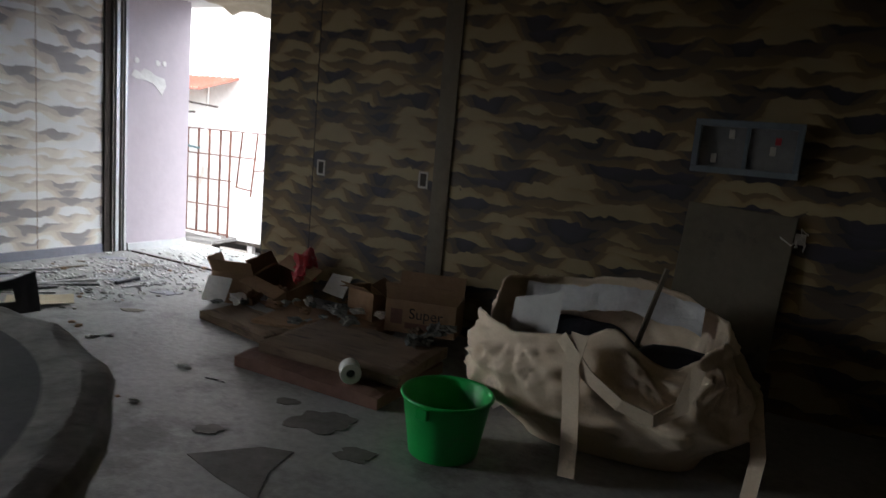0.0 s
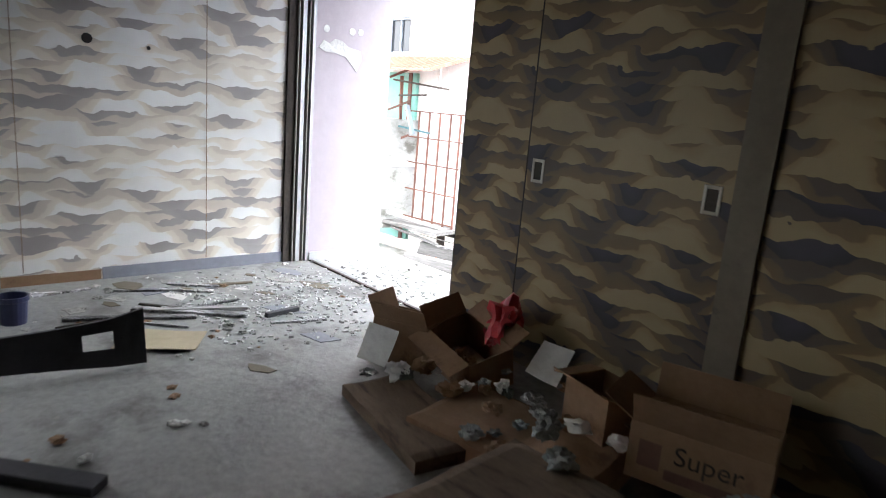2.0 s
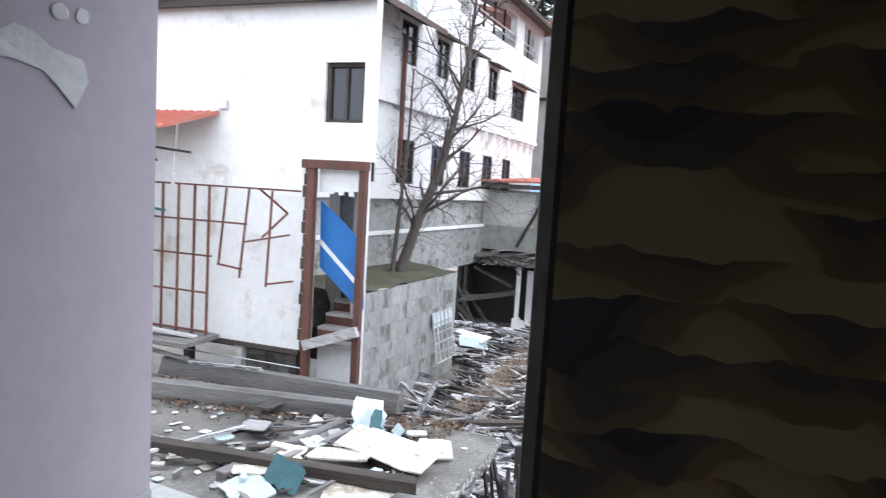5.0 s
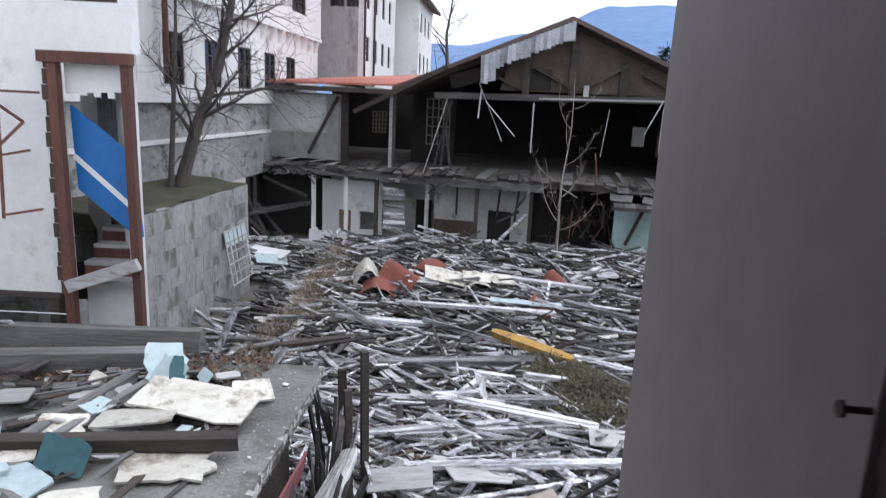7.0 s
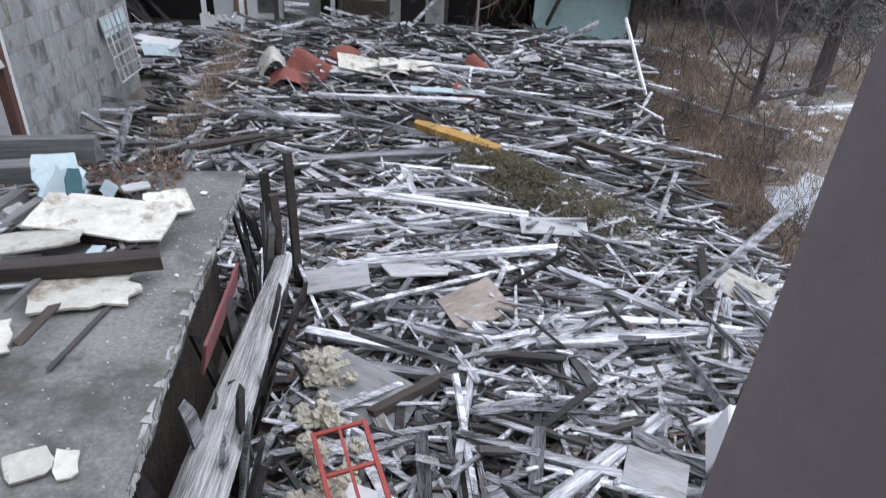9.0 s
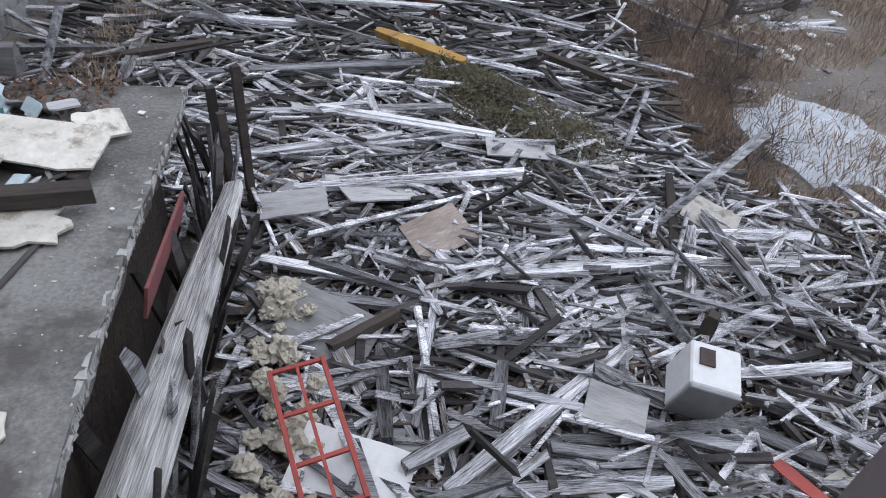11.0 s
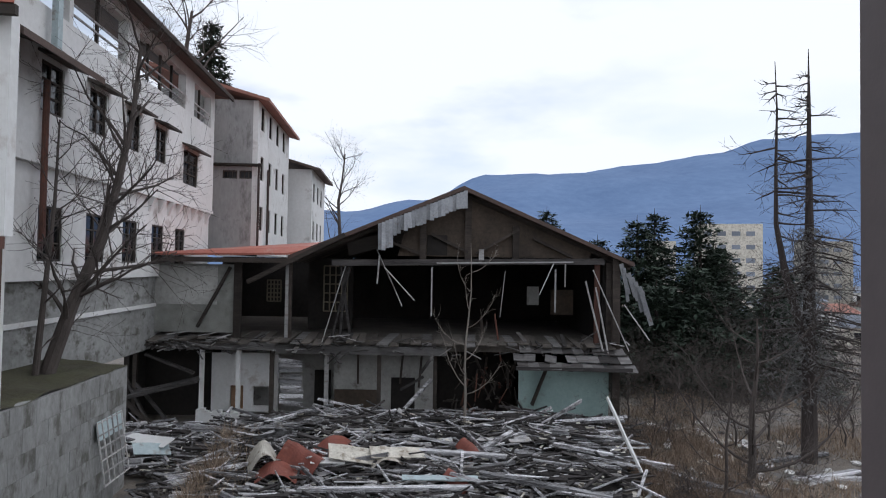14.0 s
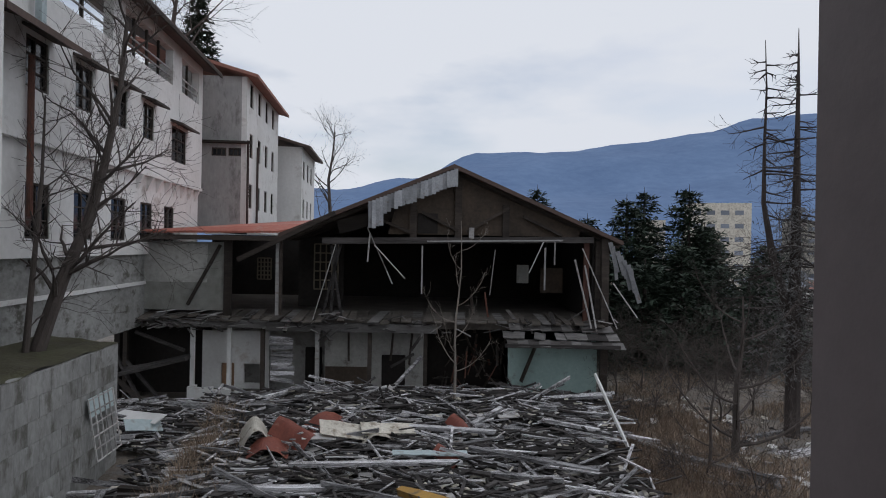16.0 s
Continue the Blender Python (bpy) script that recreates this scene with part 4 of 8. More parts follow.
def plaster_flakes():
    """Flaked plaster and paper crumbs swept up before the opening."""
    rnd = random.Random(17)
    verts, faces = [], []
    for i in range(1500):
        u, v = 0.95 + rnd.gauss(0, 0.42), rnd.uniform(-1.3, 0.85)
        if not 0.1 < u < 1.85 or (v > 0.03 and rnd.random() < 0.5):
            continue
        k = rnd.uniform(0.004, 0.022)
        p, q = Matrix.Rotation(rnd.uniform(0, 6.28), 3, "Z"), len(verts)
        z = 0.0 if v < 0.12 else -0.004
        ring = [p @ Vector((k * math.cos(1.571 * c) * rnd.uniform(0.6, 1.6), k * math.sin(1.571 * c) * rnd.uniform(0.5, 1.0), 0)) for c in range(4)]
        verts += [(u + c.x, v + c.y, z + 0.0005) for c in ring] + [(u + c.x * 0.8, v + c.y * 0.8, z + k * rnd.uniform(0.2, 0.7)) for c in ring]
        faces += [(q + 4, q + 5, q + 6, q + 7)] + [(q + c, q + (c + 1) % 4, q + 4 + (c + 1) % 4, q + 4 + c) for c in range(4)]
    me = bpy.data.meshes.new("plaster_flakes")
    me.from_pydata([tuple(c) for c in verts], [], faces)
    me.materials.append(M_FLAKE)
    ob = new("plaster_flakes", me)
    ob.matrix_world = ROOM
    tagged(ob, "pale flakes of plaster strewn on the floor before the opening", "plaster flakes", kind="stuff")


M_FLAKE = surface("flaked_plaster", (0.78, 0.80, 0.80), (0.50, 0.50, 0.48), 0.85, big=6, fine=30, spread=0.4, bump=0.2)
plaster_flakes()


def small_pot():
    bm = bmesh.new()
    n = 20
    prof = [(0.0, 0.0), (0.065, 0.0), (0.075, 0.13), (0.082, 0.135), (0.082, 0.16), (0.072, 0.16), (0.066, 0.02), (0.0, 0.02)]
    rings = [[bm.verts.new((r * math.cos(2 * math.pi * k / n), r * math.sin(2 * math.pi * k / n), z)) for k in range(n)] if r else [bm.verts.new((0, 0, z))] for r, z in prof]
    for a, b in zip(rings, rings[1:]):
        for k in range(n):
            uniq = []
            for v in (a[k % len(a)], a[(k + 1) % len(a)], b[(k + 1) % len(b)], b[k % len(b)]):
                if v not in uniq:
                    uniq.append(v)
            bm.faces.new(uniq)
    thing("pot", bm, M_NAVY, pose(-3.68, 4.24, 0.0), "dark blue plastic pot by the wall", "pot")


small_pot()
random.seed(5)
for i in range(90):
    u, v = random.uniform(0.1, 1.8), random.uniform(-2.4, 0.9)
    if i % 3 == 0:
        u, v = random.uniform(1.9, 3.4), random.uniform(-3.2, -1.7)
    s = random.uniform(0.008, 0.03)
    crumple("chip", ROOM @ pose(u, v, 0.0, 0, 0, random.uniform(0, 360)), s, random.choice([M_PAPER, M_CARD, M_CHIPPED, M_CHIPPED]), i * 2.3, "small fallen chip lying on the floor", "chip", 0.35, "chips on the floor")


def round_table():
    h = holder("round_table", pose(-1.91, 0.88, 0), "round grey stone-topped table with a chipped pale rim", "table")
    bm = bmesh.new()
    n, R = 64, 1.3
    rings = [[bm.verts.new((0, 0, 0.70))], [bm.verts.new((0.88 * R * math.cos(2 * math.pi * k / n), 0.88 * R * math.sin(2 * math.pi * k / n), 0.70)) for k in range(n)]]
    for k in range(n):
        bm.faces.new((rings[0][0], rings[1][k], rings[1][(k + 1) % n]))
    part("top", bm, M_GREYSTONE, h)
    bm = bmesh.new()
    prof = [(0.88, 0.70), (0.94, 0.712), (0.985, 0.70), (1.0, 0.67), (0.99, 0.60), (0.9, 0.59), (0.0, 0.60)]
    rings = []
    for r, z in prof:
        ring = []
        for k in range(n if r else 1):
            a = 2 * math.pi * k / n
            j = 0.028 * noise.noise((math.cos(a) * 13, math.sin(a) * 13, z * 14)) if 0.89 < r else 0
            ring.append(bm.verts.new(((r * R + j) * math.cos(a), (r * R + j) * math.sin(a), z + j * 0.5)))
        rings.append(ring)
    for a, b in zip(rings, rings[1:]):
        for k in range(n):
            uniq = []
            for v in (a[k % len(a)], a[(k + 1) % len(a)], b[(k + 1) % len(b)], b[k % len(b)]):
                if v not in uniq:
                    uniq.append(v)
            bm.faces.new(uniq)
    part("rim", bm, M_CHIPPED, h, "chipped pale cement rim")
    bm = bmesh.new()
    bmesh.ops.create_cone(bm, cap_ends=True, segments=24, radius1=0.34, radius2=0.16, depth=0.60, matrix=pose(0, 0, 0.30))
    part("pedestal", bm, M_GREYSTONE, h)


round_table()

# ---- outside: ground, terrace and rubble ----
M_DRYGRASS = surface("dry_brown_grass", (0.43, 0.335, 0.25), (0.20, 0.15, 0.11), 0.95, big=1, fine=8, spread=0.4, bump=0)
M_SHRUB = surface("dull_olive_foliage", (0.14, 0.12, 0.07), (0.06, 0.056, 0.034), 0.9, big=1, fine=8, spread=0.5, bump=0)
M_NEEDLE = surface("dark_conifer_needles", (0.035, 0.055, 0.034), (0.016, 0.028, 0.018), 0.8, big=0.6, fine=6, spread=0.45, bump=0)
M_BARK = surface("grey_brown_bark", (0.115, 0.095, 0.085), (0.05, 0.042, 0.038), 0.95, big=3, fine=22, bump=0.6, stretch=(3, 3, 0.6))
M_PALEBARK = surface("pale_grey_sapling_bark", (0.30, 0.265, 0.23), (0.16, 0.14, 0.12), 0.9, big=3, fine=22, bump=0.3)
M_DEADBARK = surface("dark_dead_bark", (0.075, 0.06, 0.055), (0.035, 0.028, 0.026), 0.95, big=3, fine=22, bump=0.6, stretch=(3, 3, 0.6))
M_BOARD = surface("weathered_pale_board", (0.55, 0.54, 0.53), (0.30, 0.29, 0.285), 0.85, big=1.6, fine=9, spread=0.4, stain=(0.24, 0.19, 0.155), stain_amount=0.35, stretch=(0.6, 3, 3), bump=0.4)
M_PLASTER = surface("broken_cream_plaster", (0.70, 0.665, 0.59), (0.42, 0.39, 0.33), 0.9, big=2, fine=12, spread=0.25, stain=(0.26, 0.22, 0.17), stain_amount=0.48, bump=0.4)
M_MINT = surface("faded_mint_paint", (0.40, 0.53, 0.50), (0.29, 0.40, 0.38), 0.75, big=1.2, fine=9, stain=(0.24, 0.26, 0.24), stain_amount=0.25, bump=0.2)
M_MINTBOARD = surface("mint_green_boards", (0.20, 0.44, 0.37), (0.13, 0.32, 0.27), 0.6, big=1.2, fine=9, stain=(0.30, 0.42, 0.38), stain_amount=0.25, bump=0.15)
M_TEAL = surface("teal_painted_board", (0.06, 0.15, 0.17), (0.03, 0.085, 0.10), 0.6, big=2, fine=14, bump=0.2)
M_SKYBLUE = surface("pale_blue_board", (0.55, 0.64, 0.65), (0.36, 0.44, 0.46), 0.6, big=2, fine=14, stain=(0.25, 0.24, 0.22), stain_amount=0.35, bump=0.2)
M_BLUE = surface("blue_painted_panel", (0.025, 0.16, 0.46), (0.018, 0.12, 0.36), 0.5, big=1.2, fine=9, stain=(0.03, 0.10, 0.25), stain_amount=0.25, bump=0.1)
M_ORANGE = surface("faded_orange_red_sheet", (0.29, 0.085, 0.055), (0.16, 0.05, 0.038), 0.6, big=2, fine=14, stain=(0.33, 0.2, 0.16), stain_amount=0.25, bump=0.2)
M_YELLOW = surface("ochre_yellow_painted_beam", (0.52, 0.31, 0.07), (0.36, 0.2, 0.05), 0.7, big=2, fine=14, stain=(0.2, 0.14, 0.07), stain_amount=0.4, bump=0.3)
M_LEAF = surface("brown_leaf_litter", (0.16, 0.09, 0.055), (0.06, 0.038, 0.026), 0.95, big=3, fine=22, spread=0.5, bump=0.4)
M_SHEETMETAL = surface("grey_corrugated_sheet", (0.40, 0.41, 0.43), (0.21, 0.215, 0.23), 0.5, 0.4, big=2, fine=14, stain=(0.2, 0.15, 0.12), stain_amount=0.2, bump=0.1)
M_REDWOOD = surface("red_brown_painted_timber", (0.16, 0.066, 0.045), (0.06, 0.03, 0.024), 0.8, big=2, fine=16, stretch=(3, 3, 0.6), spread=0.2, bump=0.3)
M_GLASS = bpy.data.materials.new("dark_window_glass")
_n, _l, _b = nodes_of(M_GLASS)
_b.inputs["Base Color"].default_value, _b.inputs["Roughness"].default_value = (0.02, 0.022, 0.026, 1), 0.12
M_PAVING = surface("pale_cracked_paving", (0.52, 0.55, 0.58), (0.34, 0.36, 0.38), 0.9, big=1.6, fine=9, stain=(0.22, 0.19, 0.15), stain_amount=0.3)
M_SLATE = surface("dark_brown_roof_tiles", (0.13, 0.085, 0.07), (0.07, 0.05, 0.042), 0.8, big=1, fine=10, bump=0.4)
M_GABLE = surface("smoke_stained_gable_board", (0.115, 0.085, 0.062), (0.04, 0.032, 0.026), 0.9, big=1.2, fine=8, bump=0.3)
M_TILEROOF = surface("grey_blue_town_roof", (0.26, 0.29, 0.34), (0.16, 0.18, 0.22), 0.7, big=0.4, fine=3, spread=0.3, bump=0.1)


def ground_z(x, y):
    """Height of the ground in the OUT frame: level yard, a bank to the side, a fall to the valley town."""
    d = math.hypot(x, y)
    z = -4.35 + 0.12 * noise.noise((x * 0.35, y * 0.35, 0.0)) + 0.05 * noise.noise((x * 1.3, y * 1.3, 4.0))
    z += 0.30 * smooth(5.5, 8.0, x) * smooth(30, 16, y) - 0.35 * smooth(9, 16, x) * smooth(60, 10, y)
    z -= 5.5 * smooth(32, 95, d)
    return z


def ground():
    ring = [0.0]
    r = 1.2
    while r < 3500:
        ring.append(r)
        r *= 1.10 if r > 30 else 1.055
    n = 150
    verts, faces = [(0, 8, ground_z(0, 8))], []
    for q in ring[1:]:
        for k in range(n):
            a = 2 * math.pi * k / n
            x, y = q * math.cos(a), 8 + q * math.sin(a)
            verts.append((x, y, ground_z(x, y)))
    for k in range(n):
        faces.append((0, 1 + k, 1 + (k + 1) % n))
    for i in range(len(ring) - 2):
        a = 1 + i * n
        for k in range(n):
            faces.append((a + k, a + n + k, a + n + (k + 1) % n, a + (k + 1) % n))
    me = bpy.data.meshes.new("ground")
    me.from_pydata(verts, [], faces)
    me.materials.append(M_EARTH)
    for f in me.polygons:
        f.use_smooth = True
    ob = new("ground", me)
    ob.matrix_world = OUT
    tagged(ob, "brown earth with dead grass and grit around the ruin", "ground", kind="structure")


ground()


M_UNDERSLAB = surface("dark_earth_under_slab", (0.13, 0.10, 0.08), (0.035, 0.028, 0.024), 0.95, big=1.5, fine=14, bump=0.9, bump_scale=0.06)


def terrace():
    bm = bmesh.new()
    n = 46
    random.seed(3)
    top, low, inner = [], [], []
    for i in range(n + 1):
        y = -0.6 + 7.8 * i / n
        e = -1.25 - 0.09 * smooth(7.2, 4.5, y) + 0.035 * noise.noise((y * 2.2, 0, 0)) + 0.02 * noise.noise((y * 7, 3, 0))
        top.append(bm.verts.new((e, y, -2.0)))
        low.append(bm.verts.new((e - 0.05 + 0.05 * noise.noise((y * 4, 7, 0)), y, -2.24 + 0.06 * noise.noise((y * 5, 1, 0)))))
        inner.append((bm.verts.new((-9.6, y, -2.0)), bm.verts.new((-9.6, y, -2.3))))
    for i in range(n):
        bm.faces.new((top[i], top[i + 1], inner[i + 1][0], inner[i][0]))
        bm.faces.new((top[i], low[i], low[i + 1], top[i + 1]))
        bm.faces.new((low[i], inner[i][1], inner[i + 1][1], low[i + 1]))
    bm.faces.new((top[n], low[n], inner[n][1], inner[n][0]))
    bm.faces.new((top[0], inner[0][0], inner[0][1], low[0]))
    slab = thing("terrace_slab", bm, M_CONCRETE, HOT, "bare grey concrete roof slab with a broken edge", "slab", "structure")
    # crumbling cement and plaster that clings under the edge, and grit on top
    rnd = random.Random(41)
    verts, faces = [], []

    def lump(x, y, z, sx, sy, sz):
        b = len(verts)
        c = [(x + a * sx * rnd.uniform(0.5, 1.2), y + d * sy * rnd.uniform(0.5, 1.2), z + e * sz * rnd.uniform(0.5, 1.2)) for a in (-1, 1) for d in (-1, 1) for e in (-1, 1)]
        verts.extend(c)
        for f in ((0, 1, 3, 2), (4, 6, 7, 5), (0, 4, 5, 1), (2, 3, 7, 6), (0, 2, 6, 4), (1, 5, 7, 3)):
            faces.append(tuple(b + k for k in f))

    for i in range(900):
        y = rnd.uniform(1.5, 7.15)
        t = rnd.random()
        lump(-1.25 - 0.09 * smooth(7.2, 4.5, y) - 0.02 - 0.10 * t, y, -2.03 - 0.26 * t, rnd.uniform(0.01, 0.04), rnd.uniform(0.015, 0.07), rnd.uniform(0.015, 0.05))
    me = mesh_from("broken_edge", verts, faces, M_CHIPPED)
    part("broken_edge", me, None, slab, "crumbling pale cement edge", kind="stuff")
    verts, faces = [], []
    for i in range(150):
        x, y = -1.4 - abs(rnd.gauss(0, 0.7)), rnd.uniform(2.2, 7.1)
        k = rnd.uniform(0.003, 0.009)
        lump(x, y, -1.999 + k * 0.4, k * rnd.uniform(0.6, 2.0), k, k * 0.5)
    me = mesh_from("grit", verts, faces, M_PLASTER)
    part("grit", me, None, slab, "pale grit and plaster crumbs", kind="stuff")
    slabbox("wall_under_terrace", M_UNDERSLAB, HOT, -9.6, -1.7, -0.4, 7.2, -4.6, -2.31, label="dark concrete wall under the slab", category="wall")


terrace()


def retaining_wall():
    R = pose(-2.699, 20.282, 0, 0, 0, -27)
    h = slabbox("wall_retaining", M_RETAIN, R, -0.9, 0.0, -3.6, 5.2, -4.8, -1.22, label="weathered grey concrete block retaining wall", category="wall")
    random.seed(14)
    bw, bh = 0.9, 0.46
    meshes = []
    for i in range(5):
        bm = bmesh.new()
        box(bm, 0.0, 0.014 + 0.002 * i, 0.004, bw - 0.004, 0.004, bh - 0.004)
        meshes.append(mesh_of(bm, "block", M_RETAIN_BLOCK, 0.005))
    for r in range(7):
        for c in range(-4, 6):
            y = c * bw + (r % 2) * bw / 2
            if y + bw > 5.3:
                continue
            part("block", meshes[random.randrange(5)], None, h, m=pose(0.0, y, -1.25 - (r + 1) * bh))
    bm = bmesh.new()
    nx, ny = 10, 60
    g = {}
    for i in range(nx + 1):
        for j in range(ny + 1):
            x, y = -2.4 + 2.42 * i / nx, -3.6 + 8.8 * j / ny
            z = -1.20 + 0.10 * noise.noise((x * 1.5, y * 1.1, 2)) + 0.22 * (1 - i / nx)
            g[i, j] = bm.verts.new((x, y, z))
    for i in range(nx):
        for j in range(ny):
            bm.faces.new((g[i, j], g[i + 1, j], g[i + 1, j + 1], g[i, j + 1]))
    thing("ground_bank", bm, surface("mossy_bank_soil", (0.085, 0.085, 0.045), (0.05, 0.042, 0.03), 0.95, big=1, fine=9, bump=0.8, bump_scale=0.06), R, "mossy earth bank behind the retaining wall", "ground", "structure")
    return R


M_RETAIN_BLOCK = surface("mottled_concrete_block", (0.38, 0.38, 0.37), (0.17, 0.17, 0.16), 0.9, big=1.1, fine=9, spread=0.08, stain=(0.13, 0.125, 0.11), stain_amount=0.55, stretch=(1, 1, 0.5))
RET = retaining_wall()


def rubble_z(x, y):
    z = ground_z(x, y) + 0.18 + 0.22 * noise.noise((x * 0.5, y * 0.5, 9.0)) + 0.14 * noise.noise((x * 1.4, y * 1.4, 3.0))
    z += 0.55 * smooth(14, 22, y) * smooth(7.5, 4, x) * smooth(-8.6, -5.2, x)
    return z


def in_rubble(x, y):
    hx = x * 0.9863 + y * 0.1646
    hy = -x * 0.1646 + y * 0.9863
    if y > 22.6 or y < 1.6:
        return False
    if hy < 7.7 and hx < -0.85:
        return False
    if hy > 18.5 and -9.0 < hx < -4.0:
        return True
    if hy >= 7.7 and (hx < -5.0 + (hy - 13) * 0.087 or (hx < -3.3 and hy < 10)):
        return False
    edge = 5.2 + 3.0 * smooth(9.4, 7.8, y) + 0.5 * noise.noise((y * 0.5, 2, 0)) - 0.4 * smooth(9, 13, y) + 1.2 * smooth(17, 22, y)
    return x < edge


def plank_mesh(ln, w, t, seed, mat):
    """A split, slightly warped board, 12 to 40 triangles."""
    rnd = random.Random(seed)
    bm = bmesh.new()
    n = 3
    prev = None
    for i in range(n + 1):
        x = ln * (i / n - 0.5)
        ww = w * (1 if 0 < i < n else rnd.uniform(0.45, 1.0))
        off, up = rnd.uniform(-0.02, 0.02), rnd.uniform(-0.015, 0.015)
        xe = x + (rnd.uniform(-0.08, 0.08) if i in (0, n) else 0)
        cur = [bm.verts.new((xe + (rnd.uniform(-0.05, 0.05) if i in (0, n) else 0), off + s * ww / 2, up + q * t / 2)) for s, q in ((-1, -1), (1, -1), (1, 1), (-1, 1))]
        if prev:
            for j in range(4):
                bm.faces.new((prev[j], prev[(j + 1) % 4], cur[(j + 1) % 4], cur[j]))
        else:
            bm.faces.new(cur[::-1])
        prev = cur
    bm.faces.new(prev)
    return mesh_of(bm, "plank", mat)


def main_angle(x, y):
    return 8 * noise.noise((x * 0.2, y * 0.2, 1.0))


def rubble():
    h = holder("timber_rubble", OUT, "heap of collapsed grey weathered planks and beams", "rubble")
    rnd = random.Random(77)
    # base: fine broken stuff under the planks, near black to paint gap shade
    bm = bmesh.new()
    nx, ny = 90, 110
    g = {}
    for i in range(nx + 1):
        for j in range(ny + 1):
            x, y = -12.5 + 21.5 * i / nx, 1.2 + 21.6 * j / ny
            g[i, j] = bm.verts.new((x, y, rubble_z(x, y) - 0.36 if in_rubble(x, y) else ground_z(x, y) - 0.4))
    for i in range(nx):
        for j in range(ny):
            if any(in_rubble(g[a, b].co.x, g[a, b].co.y) for a, b in ((i, j), (i + 1, j), (i, j + 1), (i + 1, j + 1))):
                bm.faces.new((g[i, j], g[i + 1, j], g[i + 1, j + 1], g[i, j + 1]))
    part("rotten_bed", bm, M_DEBRISBED, h, "debris bed, gap shade between planks in its near black", kind="stuff")

    def quad_boards(count, lens, widths, thick, wild, lift, keep):
        verts, faces = [], []
        made = 0
        while made < count:
            x, y = rnd.uniform(-12.3, 8.6), 1.8 + 20.8 * rnd.random() ** 1.15
            if not in_rubble(x, y) or not keep(x, y):
                continue
            made += 1
            ln, w, t = rnd.uniform(*lens), rnd.uniform(*widths), rnd.uniform(*thick)
            ang = main_angle(x, y) + (rnd.gauss(0, 27) if rnd.random() > wild + 0.25 * smooth(10, 6, y) else rnd.uniform(-90, 90))
            m = pose(x, y, rubble_z(x, y) + rnd.uniform(*lift), rnd.uniform(-30, 30), rnd.gauss(0, 8 if rnd.random() < 0.86 else 19), ang)
            b = len(verts)
            j0, j1 = rnd.uniform(0.5, 1.0), rnd.uniform(0.5, 1.0)
            for sx, jw in ((-1, j0), (1, j1)):
                for sy in (-1, 1):
                    for sz in (-1, 1):
                        verts.append(m @ Vector((sx * ln / 2 + rnd.uniform(-0.03, 0.03), sy * w / 2 * jw, sz * t / 2)))
            for f in ((0, 1, 3, 2), (4, 6, 7, 5), (0, 4, 5, 1), (2, 3, 7, 6), (0, 2, 6, 4), (1, 5, 7, 3)):
                faces.append(tuple(b + i for i in f))
        me = bpy.data.meshes.new("planks")
        me.from_pydata(verts, [], faces)
        return me

    anywhere = lambda x, y: True
    near = lambda x, y: y < 11
    thinner_far = lambda x, y: y < 12 or rnd.random() < 0.5
    denser_far = lambda x, y: y > 11 or rnd.random() < 0.6
    for name, args, mat, label in (
        ("scattered_planks", (3000, (0.3, 1.7), (0.028, 0.10), (0.016, 0.05), 0.42, (-0.10, 0.26), thinner_far), M_PLANK, ""),
        ("dark_planks", (3600, (0.3, 1.7), (0.04, 0.13), (0.02, 0.07), 0.35, (-0.16, 0.18), denser_far), M_DARKPLANK, "dark damp planks"),
        ("splinters", (7000, (0.10, 0.6), (0.012, 0.05), (0.008, 0.025), 0.45, (-0.08, 0.14), near), M_PLANK, "small splinters of wood"),
        ("brown_splinters", (5000, (0.10, 0.7), (0.015, 0.06), (0.008, 0.025), 0.45, (-0.12, 0.10), near), M_BROWNSPLIT, "brown rotten splinters"),
        ("long_beams", (130, (2.0, 4.0), (0.08, 0.15), (0.06, 0.12), 0.10, (0.04, 0.22), anywhere), M_PLANK, ""),
        ("board_scraps", (520, (0.25, 0.9), (0.18, 0.45), (0.012, 0.03), 0.5, (-0.05, 0.12), anywhere), M_BOARD, "pale broken board scraps"),
        ("plaster_scraps", (2300, (0.05, 0.34), (0.05, 0.2), (0.015, 0.04), 0.6, (-0.05, 0.10), anywhere), M_PLASTER, "cream plaster scraps"),
    ):
        me = quad_boards(*args)
        me.materials.append(mat)
        part(name, me, None, h, label, kind="stuff")
    meshes = [plank_mesh(rnd.uniform(0.6, 2.2), rnd.uniform(0.045, 0.125), rnd.uniform(0.025, 0.07), i, M_PLANK if i % 3 else M_DARKPLANK) for i in range(24)]
    made = 0
    while made < 290:
        x, y = rnd.uniform(-3.0, 6.6), rnd.uniform(2.6, 10.5)
        if not in_rubble(x, y):
            continue
        made += 1
        ang = main_angle(x, y) + (rnd.gauss(0, 18) if rnd.random() > 0.5 else rnd.uniform(-90, 90))
        part("plank", meshes[made % 24], None, h, m=pose(x, y, rubble_z(x, y) + rnd.uniform(0.03, 0.2), rnd.uniform(-25, 25), rnd.gauss(0, 6 if rnd.random() < 0.85 else 22), ang))


